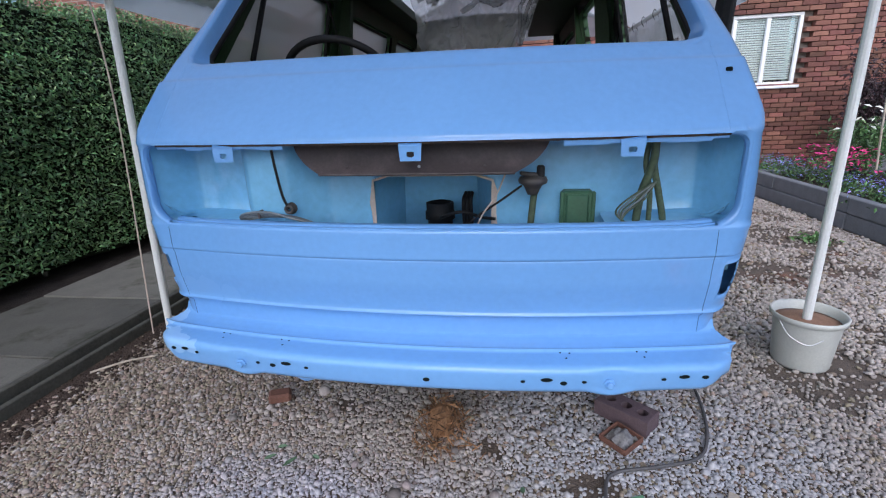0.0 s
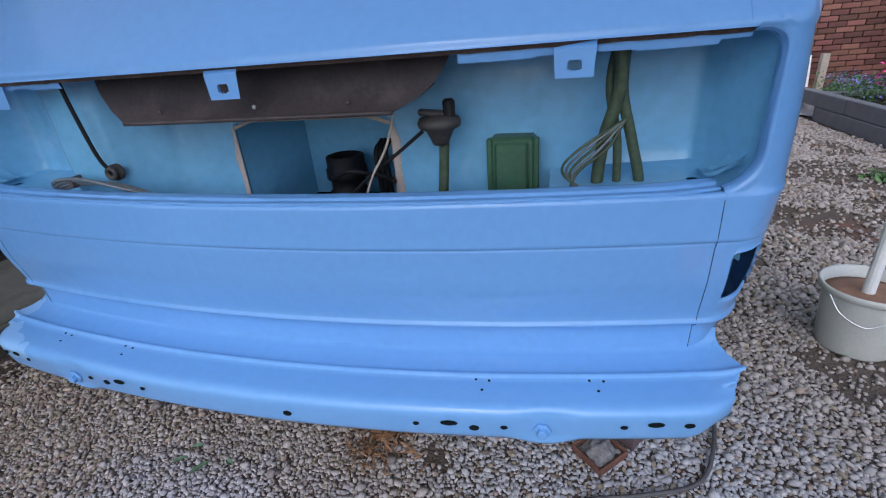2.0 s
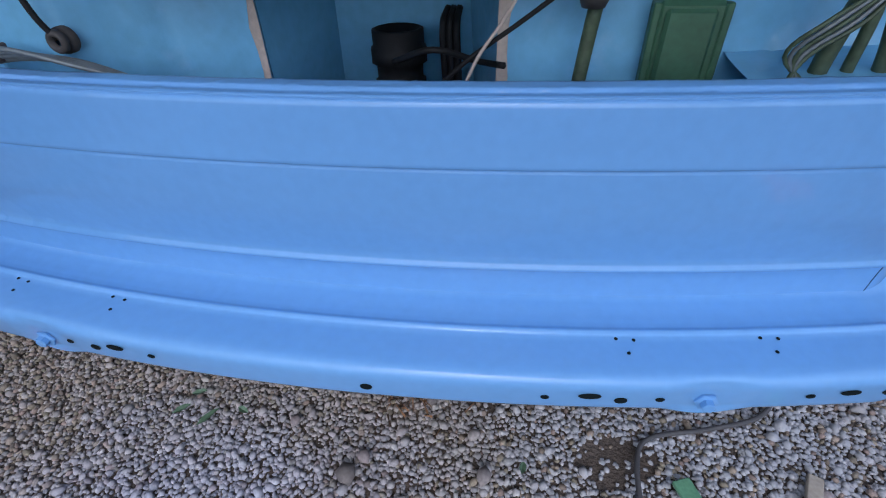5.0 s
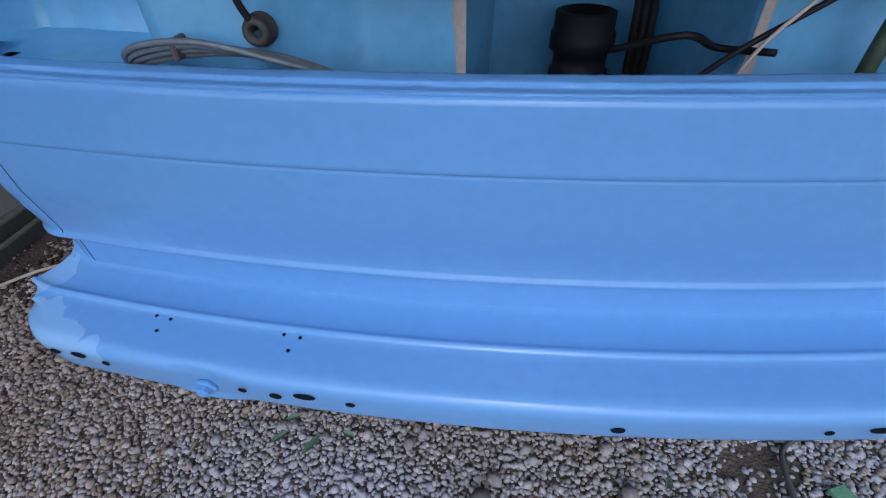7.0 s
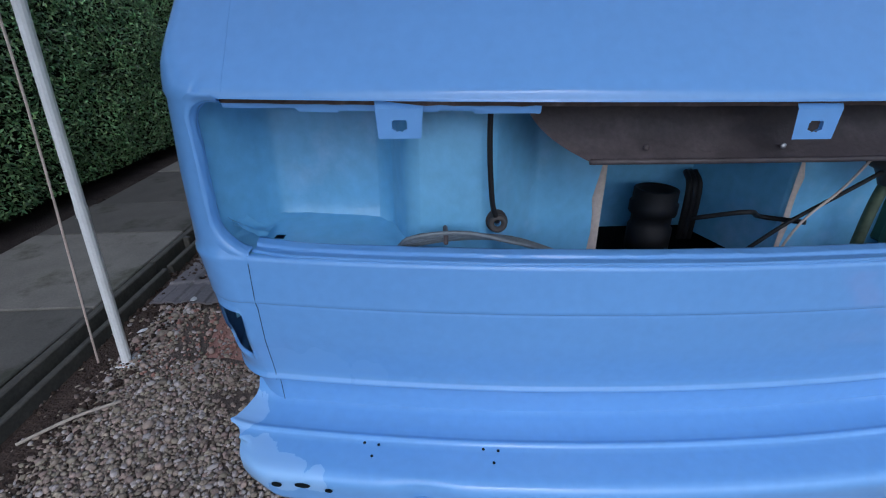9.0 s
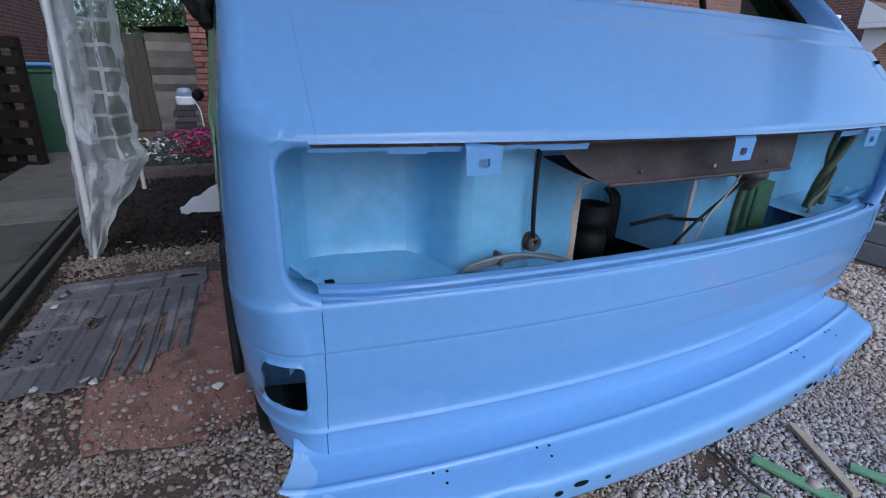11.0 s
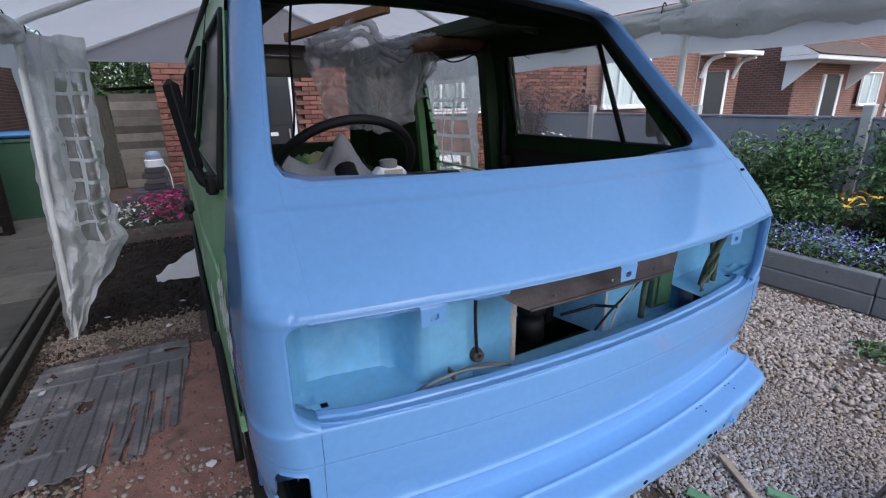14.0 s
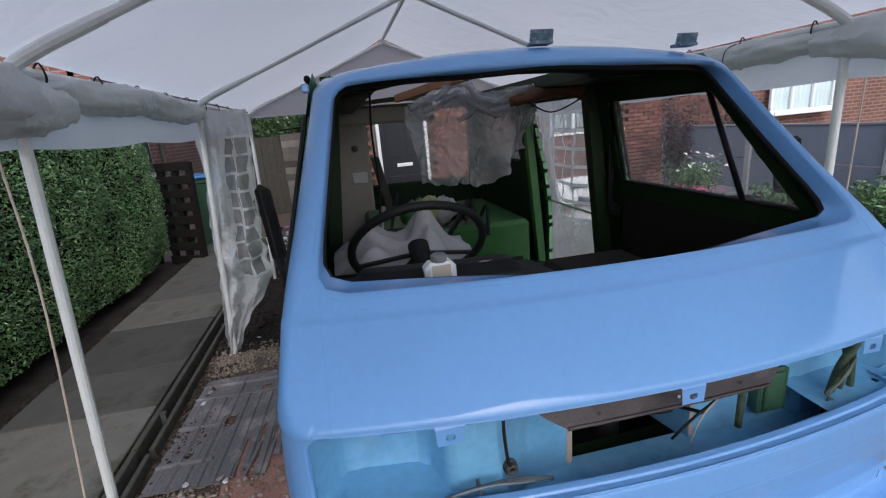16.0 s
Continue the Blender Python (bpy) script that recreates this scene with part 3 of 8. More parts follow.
def skin(s, v):
    """A point of the van's front skin: s goes from the middle (0) over the corner (1 to 2) to the side's end (3)."""
    _, y0, z0, hw, rx, ry, yend, drop = lerp_rows(van_rows, v)
    a, sign = abs(s), 1 if s >= 0 else -1
    xs = hw - rx
    if a <= 1:
        x = 0.70 * a if xs >= 0.70 else xs * a
        y = y0 + BOW * x * x
    elif a <= 2:
        x0 = min(0.70, xs)
        flat, arc = xs - x0, 0.5 * math.pi * math.sqrt((rx * rx + ry * ry) / 2)
        d = (a - 1) * (flat + arc)
        if d <= flat:
            x = x0 + d
            y = y0 + BOW * x * x
        else:
            w = (d - flat) / arc * math.pi / 2
            x = xs + rx * math.sin(w)
            y = y0 + BOW * xs * xs + ry * (1 - math.cos(w))
    else:
        x = hw
        yc = y0 + BOW * xs * xs + ry
        y = yc + (max(yend, yc + 0.01) - yc) * (a - 2)
    return (sign * x, y, z0 + drop * x * x)


def skin_s(x, v):
    """Where along s the skin reaches x."""
    lo, hi = 0.0, 2.0
    for _ in range(30):
        m = (lo + hi) / 2
        lo, hi = (m, hi) if skin(m, v)[0] < abs(x) else (lo, m)
    return math.copysign(lo, x)


def opening(p):
    """Signed distance to the grille opening, the windscreen opening and the two lamp holes."""
    x, z = p.x, p.z
    if p.y > 1.30 and z < 1.3:
        return 1.0
    r = 0.055 if z < 1.03 else 0.028
    d = rounded(x, z, -0.802, 0.802, 0.927, 1.150, r)
    half = 0.757 - 0.205 * (z - 1.378)
    d2 = rounded(x * 0.70 / max(half, 0.3), z + 0.06 * x * x * max(0, (z - 1.378) / 0.49), -0.70, 0.70, 1.370, 1.872, 0.055)
    ragged = 0.005 * noise.noise(Vector((x * 60, z * 60, 1.0)))
    d3 = rounded(abs(x), z, 0.787, 0.843, 0.728, 0.824, 0.008) + (ragged if abs(x) > 0.825 else 0)
    return min(d, d2, d3)


def turned_in(p):
    if p.z < 0.86:
        return (-0.002 if p.x > 0 else 0.002, 0.006, 0)
    if p.z < 1.2:
        return (0, 0.022, -0.004 if p.z < 1.0 else 0.004)
    return (0.0, 0.004, -0.004)


S_COLS = [-3 + k / 6 for k in range(6)] + [-2 + k / 56 for k in range(56)] + [-1 + k / 50 for k in range(50)]
S_COLS = S_COLS + [0.0] + [-q for q in S_COLS[::-1]]
V_ROWS = []
for a, b in zip(V_AT, V_AT[1:]):
    n_ = max(1, round((b - a) / 0.014))
    V_ROWS += [a + (b - a) * k / n_ for k in range(n_)]
V_ROWS.append(V_AT[-1])
van_part("front_skin", sheet(S_COLS, V_ROWS, skin, opening, 0.62, turned_in), BLUE, "freshly painted glossy sky-blue front bodywork")


def z_to_v(z):
    for a, b in zip(van_rows, van_rows[1:]):
        if a[2] <= z <= b[2]:
            return a[0] + (b[0] - a[0]) * (z - a[2]) / (b[2] - a[2])
    return V_AT[-1]


# turned-in edge of the windscreen opening
def screen_edge(w, grow):
    """A point of the windscreen opening's edge in the direction w, grown outwards."""
    lo, hi = 0.05, 1.2
    for _ in range(34):
        m = (lo + hi) / 2
        x, z = m * math.cos(w), 1.62 + m * math.sin(w)
        half = 0.757 - 0.205 * (z - 1.378)
        d = rounded(x * 0.70 / max(half, 0.3), z + 0.06 * x * x * max(0, (z - 1.378) / 0.49), -0.70, 0.70, 1.370, 1.872, 0.055)
        lo, hi = (m, hi) if d < grow else (lo, m)
    x, z = lo * math.cos(w), 1.62 + lo * math.sin(w)
    a, b = z_to_v(1.34), V_AT[-1]
    for _ in range(34):
        v = (a + b) / 2
        a, b = (v, b) if skin(skin_s(x, v), v)[2] < z else (a, v)
    return Vector(skin(skin_s(x, a), a))


ring_n = 180
edge_g = Geo()
inner_g = Geo()
for k in range(ring_n):
    w = 2 * math.pi * k / ring_n
    o, i_ = screen_edge(w, 0.009), screen_edge(w, -0.001)
    to_c = (Vector((0, i_.y + 0.02, 1.62)) - i_).normalized()
    out = Vector((0, -0.72, 0.69))
    side_w = math.cos(w) ** 4
    deep = (-out * 0.048 + to_c * 0.006) * (1 - side_w) + Vector((math.copysign(0.012, -math.cos(w)), 0.085, 0.01)) * side_w
    deep = deep * (1 - 0.72 * max(0.0, math.sin(w)) ** 0.5 * (1 - side_w))
    edge_g.v += [tuple(o + out * 0.0004), tuple(i_ + out * 0.0028 - to_c * 0.002), tuple(i_ - out * 0.010 + to_c * 0.003), tuple(i_ + deep)]
    inner_g.v += [tuple(i_ + deep * 0.99), tuple(i_ + deep - out * 0.005 + to_c * 0.006), tuple(i_ + deep - out * 0.020 + to_c * 0.002), tuple(i_ + deep - out * 0.035 - to_c * 0.02)]
    n2 = (k + 1) % ring_n
    for j in range(3):
        edge_g.f.append((4 * k + j, 4 * k + j + 1, 4 * n2 + j + 1, 4 * n2 + j))
        inner_g.f.append((4 * k + j, 4 * k + j + 1, 4 * n2 + j + 1, 4 * n2 + j))
van_part("screen_flange", edge_g, BLUE, "sky-blue windscreen flange")
van_part("screen_inner_edge", inner_g, BLACK, "black inner edge of the windscreen opening")

# joints between the front panel and the corner panels
JOINT = mat("shadowed_blue_joint", (0.022, 0.050, 0.095), rough=0.8, var=0.2, bump=0.0, spec=0.1)
for sx in (-1, 1):
    for z0, z1, xx in ((0.614, 0.926, 0.757), (1.158, 1.372, 0.748)):
        line = []
        for k in range(25):
            v = z_to_v(z0 + (z1 - z0) * k / 24)
            p = Vector(skin(skin_s(sx * xx, v), v))
            line.append(p + Vector((0, -0.0003, 0)))
        van_part("panel_joint", Geo().add(*tube(line, 0.0006 if z0 < 1 else 0.0005, 6, curve=False)), JOINT if z0 < 1 else BLUE, "dark joint between front and corner panel" if z0 < 1 else "")

# opening edge turned in round the corner panels, running back into the lamp bowls
def opening_edge(w):
    """A point of the opening's outline: w from 0 (lower joint) round the corner to 1 (upper joint)."""
    pts = [(0.757, 0.927)] + [(0.747 + 0.055 * math.sin(q), 0.982 - 0.055 * math.cos(q)) for q in span(0.2, math.pi / 2, 10)]
    pts += [(0.802, z) for z in span(1.0, 1.115, 6)] + [(0.774 + 0.028 * math.cos(q), 1.122 + 0.028 * math.sin(q)) for q in span(0, math.pi / 2, 8)] + [(0.757, 1.150)]
    i = min(int(w * (len(pts) - 1)), len(pts) - 2)
    t = w * (len(pts) - 1) - i
    return (pts[i][0] + (pts[i + 1][0] - pts[i][0]) * t, pts[i][1] + (pts[i + 1][1] - pts[i][1]) * t)


RETURN = [(-0.0012, 0.008), (-0.0022, 0.002), (0.0, -0.002), (0.006, -0.0045), (0.013, -0.0052), (0.019, -0.0050), (0.024, -0.003), (0.029, 0.001), (0.036, 0.003)]
for sx in (-1, 1):
    def turn_back(w, v, sx=sx):
        x, z = opening_edge(w)
        i = min(int(v), len(RETURN) - 2)
        dy, grow = (RETURN[i][q] + (RETURN[i + 1][q] - RETURN[i][q]) * (v - i) for q in (0, 1))
        cx, cz = x - 0.70, z - 1.04
        x2, z2 = x + grow * min(1, abs(cx) / 0.09), z + grow * cz / max(0.10, abs(cz))
        v0 = z_to_v(z2 if i < 2 else z)
        y = skin(skin_s(x2 if i < 2 else x, v0), v0)[1]
        wob = 0.0016 * noise.noise(Vector((x * 40, z * 40, v)))
        return (sx * (x2 + wob), y + dy, z2 + wob)

    van_part("opening_return", sheet(span(0, 1, 56), span(0, 8, 24), turn_back), BLUE, "rolled blue edge of the lamp opening")

# ragged spot-weld flange hanging under the nose's edge, with the rusty gap above it
rng = random.Random(4)
for xa, xb in ((-0.757, -0.345), (0.37, 0.757)):
    x, cols = xa, []
    while x < xb:
        w, hgt = rng.uniform(0.03, 0.09), rng.choice((0.0070, 0.0085, 0.0105, 0.013))
        cols += [(x, hgt), (min(x + w - 0.003, xb), hgt + rng.uniform(-0.001, 0.001))]
        x += w

    def flange(q, t, cols=cols):
        i = min(int(q), len(cols) - 2)
        x = cols[i][0] + (cols[i + 1][0] - cols[i][0]) * (q - i)
        hgt = cols[i][1] + (cols[i + 1][1] - cols[i][1]) * (q - i)
        return (x, 1.0125 + BOW * x * x + 0.003 * t * t + 0.0012 * noise.noise(Vector((x * 60, t, 0))), 1.1440 - hgt * t)

    van_part("weld_flange", sheet([k / 4 for k in range(4 * (len(cols) - 1) + 1)], span(0, 1, 3), flange), BLUE, "ragged pale weld flange under the nose")
van_part("rusty_gap", sheet(span(-0.757, 0.757, 90), span(0, 1, 2), lambda x, t: (x, 1.006 + BOW * x * x + 0.003 * t, 1.1500 - 0.0062 * t + 0.0014 * noise.noise(Vector((x * 50, 0, 3))))), RUSTSEAL, "rusty gap above the weld flange")

# lip along the lower edge of the opening
LIP = [(0.999, 0.9265), (0.9985, 0.9295), (1.0015, 0.9312), (1.0045, 0.9295), (1.0060, 0.9272), (1.0200, 0.9280), (1.0235, 0.9325), (1.0400, 0.9350), (1.0440, 0.9250), (1.0460, 0.9000)]


def lip(s, v):
    i = min(int(v), len(LIP) - 2)
    t = v - i
    y, z = (LIP[i][q] + (LIP[i + 1][q] - LIP[i][q]) * t for q in (0, 1))
    wob = 0.0008 * noise.noise(Vector((s * 12, v, 0))) + 0.0022 * max(0, noise.noise(Vector((s * 42, v * 1.1, 4))) - 0.28) + 0.0005 * noise.noise(Vector((s * 150, v * 3, 9))) if 3.6 < v < 7.5 else 0.0004 * noise.noise(Vector((s * 9, v, 2)))
    return (s, y + BOW * s * s * (1 + 0.25 * max(0, abs(s) - 0.68) / 0.1), z + wob)


van_part("opening_lip", sheet(span(-0.7535, 0.7535, 420), span(0, 9, 45), lip), BLUE, "lumpy seam-sealed lip below the opening")

# step panel that stands out below, where the bumper would sit
STEP = [(1.052, 0.640), (1.046, 0.622), (1.036, 0.613), (1.012, 0.6062), (0.9880, 0.6030), (0.9830, 0.6040), (0.9795, 0.6062), (0.9760, 0.6058), (0.9735, 0.6022), (0.9700, 0.5998), (0.936, 0.5972), (0.912, 0.5950), (0.904, 0.5915), (0.8992, 0.5855), (0.8978, 0.578), (0.9000, 0.560), (0.9050, 0.530), (0.910, 0.521), (0.922, 0.519)]
step_len = [0.0]
for a, b in zip(STEP, STEP[1:]):
    step_len.append(step_len[-1] + math.hypot(a[0] - b[0], a[1] - b[1]))
step_rows = [(l_, *q) for l_, q in zip(step_len, STEP)]


# half length of the step along its depth: notch at the back, pointed rib, rounded lobe at the front
STEP_END = [(0.890, 0.800), (0.905, 0.812), (0.930, 0.818), (0.955, 0.820), (0.968, 0.826), (0.9745, 0.846), (0.982, 0.842), (1.010, 0.826), (1.040, 0.812), (1.060, 0.806)]


def step_skin(s, v):
    _, y, z = lerp_rows(step_rows, v)
    w = lerp_rows(STEP_END, y)[1]
    end = max(0.0, abs(s) - 0.93) / 0.07
    front = y < 0.935
    low = max(0.0, (0.575 - z) / 0.055) if front else 0.0
    w -= 0.030 * low * low
    x = s * w
    y2 = y + BOW * x * x + (0.026 * end * end * (1 if y < 0.94 else 0.35))
    z2 = z - (0.006 * end * end if front and z > 0.55 else 0)
    z2 += 0.0004 * noise.noise(Vector((x * 5, y * 9, 3)))
    bolt = 0.62 * max(0.0, 1 - ((abs(x) - 0.506) / 0.07) ** 2) ** 2
    if z < 0.56:
        z2 -= 0.012 * min(1, bolt * 1.6)
        z2 += 0.014 * end * end
    if 0.535 < z < 0.588 and y < 0.906:
        y2 += 0.005 * min(1, bolt * 1.6)
    return (x, y2, z2)


V_STEP = []
for a, b in zip(step_len, step_len[1:]):
    n_ = max(1, round((b - a) / 0.008))
    V_STEP += [a + (b - a) * k / n_ for k in range(n_)]
V_STEP.append(step_len[-1])
van_part("front_step", sheet(span(-1, 1, 240), V_STEP, step_skin), BLUE_STEP, "sky-blue stepped front valance with bolt holes")

# end plates and back of the step
for sx in (-1, 1):
    ring = [Vector(step_skin(sx, v)) for v in V_STEP]
    back = [p + Vector((-sx * 0.004, 0.025, 0)) for p in (ring[0], ring[-1])]
    g = Geo()
    g.add([tuple(p) for p in ring] + [tuple(back[1]), tuple(back[0])], [tuple(range(len(ring) + 2))])
    van_part("step_end", g, BLUE_STEP, smooth=False)


def step_hole(x, z, rx, rz, tilt=0.0):
    """A bolt hole in the step's front face: a near-black raised disc in place of the hole's shade."""
    p = Vector((x, 0.8972 + 0.2 * max(0.0, 0.570 - z) + BOW * x * x, z))
    n_ = Vector((-2 * BOW * x, 1, 0)).normalized()
    tx = Vector((n_.y, -n_.x, 0))
    vs, fs = [], []
    seg = 18
    for r, d in ((1.0, -0.0006), (0.95, -0.0016), (0.85, -0.0014)):
        for k in range(seg):
            w = 2 * math.pi * k / seg
            vs.append(p + tx * rx * r * math.cos(w) + Vector((0, 0, rz * r * math.sin(w))) + n_ * d)
    for i in range(2):
        for k in range(seg):
            fs.append((i * seg + k, i * seg + (k + 1) % seg, (i + 1) * seg + (k + 1) % seg, (i + 1) * seg + k))
    fs.append(tuple(2 * seg + k for k in range(seg)))
    return vs, fs


for xx, zz, rx, rz in ((0.035, 0.553, 0.009, 0.006), (0.283, 0.557, 0.006, 0.004), (0.342, 0.563, 0.0155, 0.0055), (0.385, 0.552, 0.009, 0.006), (0.436, 0.556, 0.0065, 0.004), (0.632, 0.560, 0.0065, 0.004), (0.682, 0.566, 0.014, 0.005), (0.735, 0.562, 0.009, 0.005), (-0.299, 0.562, 0.0065, 0.004), (-0.359, 0.569, 0.0155, 0.0055), (-0.402, 0.558, 0.009, 0.0055), (-0.448, 0.561, 0.0065, 0.004), (-0.655, 0.567, 0.0065, 0.004), (-0.697, 0.574, 0.013, 0.005), (-0.74, 0.570, 0.009, 0.005)):
    van_part("bolt_hole", Geo().add(*step_hole(xx, zz, rx, rz)), DARK, "dark bolt hole", smooth=False)
# Drilled holes are near-black buttons on the skin, their inner shade as colour.
for xc in (-0.590, -0.392, 0.392, 0.590):
    for dx, dy in ((-0.012, 0.018), (0.012, 0.016), (0.002, -0.006)):
        x = xc + dx
        van_part("drill_hole", Geo().add(*lathe([(0.0026, 0.0), (0.0024, 0.0012)], 10, (x, 0.949 + dy + BOW * x * x, 0.5984 + 0.08 * (dy + 0.006)))), DARK, "small drilled hole", smooth=False)
for x in (-0.508, 0.500):
    yb = 0.9025 + BOW * x * x
    bolt = van_part("tow_bolt", Geo().add(*lathe([(0.016, 0.0), (0.016, -0.003), (0.0095, -0.004), (0.0095, -0.012), (0.007, -0.013)], 6, (x, yb, 0.548), "y")), BLUE, "painted hexagon bolt", smooth=False)

# ------------------------------------------------ bulkhead behind the opening
BULK = [(-0.806, 1.108), (-0.782, 1.160), (-0.758, 1.212), (-0.742, 1.232), (-0.70, 1.236), (-0.57, 1.225), (-0.548, 1.205), (-0.535, 1.165), (-0.520, 1.120), (-0.500, 1.108), (-0.450, 1.104), (-0.405, 1.100), (-0.385, 1.108), (-0.345, 1.16), (-0.30, 1.205), (-0.24, 1.222), (-0.20, 1.226), (0.0, 1.226), (0.21, 1.222), (0.30, 1.228), (0.55, 1.232), (0.70, 1.236), (0.742, 1.232), (0.758, 1.212), (0.782, 1.160), (0.806, 1.108)]
bulk_rows = [(a, b) for a, b in BULK]


def bulkhead(x, z):
    y = lerp_rows(bulk_rows, x)[1]
    low = max(0.0, (0.97 - z) / 0.07)
    y -= 0.018 * min(1, low) ** 2 if abs(x) > 0.55 else 0
    y -= max(0, z - 1.12) * 0.5
    y = max(y, 1.045 + BOW * x * x * 1.3 - 1.2 * max(0.0, abs(x) - 0.765))
    y += 0.003 * noise.noise(Vector((x * 9, z * 9, 0)))
    return (x, y, z)


def tunnel(p):
    half = 0.178
    return rounded((p.x - 0.012) * 0.18 / half, p.z, -0.18, 0.18, 0.70, 1.032, 0.012)


van_part("bulkhead", sheet(sorted(set(span(-0.806, 0.806, 110) + [b[0] for b in BULK])), span(0.80, 1.172, 34), bulkhead, tunnel, 0.6, lambda p: (0, 0.02, 0)), BLUE_IN, "pale blue hand-painted inner bulkhead")
# sealer round the tunnel's mouth
sealer = []
for k in range(19):
    t = k / 18
    if t < 0.35:
        q = (-0.168, 0.82 + 0.21 * t / 0.35)
    elif t < 0.65:
        q = (-0.164 + 0.352 * (t - 0.35) / 0.30, 1.036)
    else:
        q = (0.192, 1.03 - 0.21 * (t - 0.65) / 0.35)
    sealer.append(Vector((q[0], bulkhead(q[0], q[1])[1] - 0.001, q[1])))
ribbon = Geo()
for k, p in enumerate(sealer):
    side_ = Vector((-1, 0, 0)) if k < 7 else (Vector((0, 0, 1)) if k < 12 else Vector((1, 0, 0)))
    if k in (6, 7):
        side_ = Vector((-0.7, 0, 0.7))
    if k in (11, 12):
        side_ = Vector((0.7, 0, 0.7))
    w = (0.016 if k < 6 or k > 12 else 0.006) * (0.8 + 0.5 * noise.noise(Vector((k * 0.9, 0, 0))))
    ribbon.v += [tuple(p - side_ * 0.003 + Vector((0, -0.003, 0))), tuple(p + side_ * w * 0.5 + Vector((0, -0.0045, 0))), tuple(p + side_ * w + Vector((0, 0.0005, 0)))]
    if k:
        for j in range(2):
            ribbon.f.append((3 * k - 3 + j, 3 * k + j, 3 * k + j + 1, 3 * k - 2 + j))
van_part("seam_sealer", ribbon, FILLER, "brushed beige sealer strip")
# tunnel walls
g = Geo()
g.add([(-0.167, 1.225, 0.80), (-0.167, 1.225, 1.036), (0.192, 1.225, 1.036), (0.192, 1.225, 0.80), (-0.13, 1.46, 0.80), (-0.12, 1.44, 1.0), (0.13, 1.44, 1.0), (0.14, 1.46, 0.80)], [(0, 1, 5, 4), (1, 2, 6, 5), (2, 3, 7, 6), (4, 5, 6, 7)])
van_part("tunnel", g, BLUE_IN, smooth=False)
heater = van_part("heater_hose_stub", Geo().add(*lathe([(0.047, 0.78), (0.047, 0.84), (0.042, 0.843), (0.042, 0.868), (0.050, 0.872), (0.050, 0.896), (0.046, 0.899), (0.046, 0.925), (0.040, 0.927), (0.036, 0.915)], 14, (0.012, 1.365, 0.0))), BLACK, "dark ribbed pipe stub inside the tunnel")
for k in range(3):
    van_part("brake_pipe", Geo().add(*tube([(0.095 + 0.012 * k, 1.38, 0.80), (0.090 + 0.012 * k, 1.375, 0.92), (0.096 + 0.010 * k, 1.41, 0.95)], 0.0065, 7)), BLACK)

# lamp bowls' floor shelves with their lifted corners, floor of the well
for sx in (-1, 1):
    shelf_rows = [(0.52, 1.04, 0.912), (0.58, 1.05, 0.918), (0.66, 1.06, 0.922), (0.74, 1.075, 0.925), (0.79, 1.09, 0.928)]

    def shelf(a, t, sx=sx):
        r = lerp_rows(shelf_rows, a)
        y1 = bulkhead(sx * a, 0.93)[1] + 0.004
        y = r[1] + (y1 - r[1]) * t
        return (sx * a, y, r[2] + 0.012 * t ** 3 + 0.002 * noise.noise(Vector((a * 14, t * 3, sx))))

    van_part("lamp_shelf", sheet(span(0.50, 0.797, 24), span(0, 1, 10), shelf, lambda p, sx=sx: math.hypot(p.x - sx * 0.729, p.y - 1.144) - 0.011, 0.6), BLUE_IN, "pale blue corner shelf with a drain hole")
    van_part("crumpled_flap", sheet(span(0, 1, 8), span(0, 1, 8), lambda a, t, sx=sx: (sx * (0.742 + 0.048 * a), 1.125 + 0.05 * t - 0.02 * a + 0.004 * math.sin(9 * t), 0.936 + 0.030 * a * a + 0.012 * a * math.sin(5 * t + 2 * a) + 0.004 * noise.noise(Vector((a * 6, t * 6, sx)))),), BLUE_IN)
van_part("well_floor", Geo().add(*cbox(1.36, 0.17, 0.006, 0.001, (0, 1.165, 0.806))), BLUE_IN, smooth=False)
van_part("top_baffle", sheet(span(-0.775, 0.775, 20), span(0, 1, 4), lambda x, t: (x, 1.03 + BOW * x * x + 0.16 * t, 1.150 + 0.03 * t)), BLUE_IN)

# brown scuttle tray
def tray(u, t):
    half = 0.350 - 0.090 * t ** 1.7
    x = -0.004 + u * half
    return (x, 1.104 - 0.054 * t ** 0.8 + 0.008 * math.sin(math.pi * t) + BOW * x * x * 0.4 + 0.0016 * noise.noise(Vector((x * 20, t * 4, 0))), 1.157 - 0.092 * t - 0.008 * math.sin(math.pi * t))


van_part("scuttle_tray", sheet(span(-1, 1, 60), span(0, 1, 12), tray), TRAYMETAL, "brown bare-metal scuttle tray hanging inside the opening")
van_part("tray_floor", sheet(span(-1, 1, 20), span(0, 1, 6), lambda u, t: (-0.004 + u * (0.250 + 0.05 * t), 1.052 + 0.14 * t, 1.064 - 0.006 * math.sin(math.pi * t) + 0.03 * t)), TRAYMETAL)
van_part("tray_roll", Geo().add(*tube([tray(u, 1.0) for u in span(-1, 1, 30)], 0.0042, 8, False)), TRAYMETAL)
for x, metal in ((-0.185, TRAYMETAL), (0.01, STEEL), (0.18, TRAYMETAL)):
    van_part("tray_screw", Geo().add(*lathe([(0.004, 0.0), (0.004, -0.002), (0.002, -0.003)], 8, (x, tray((x + 0.004) / 0.28, 0.85)[1] - 0.002, 1.083), "y")), metal, smooth=False)

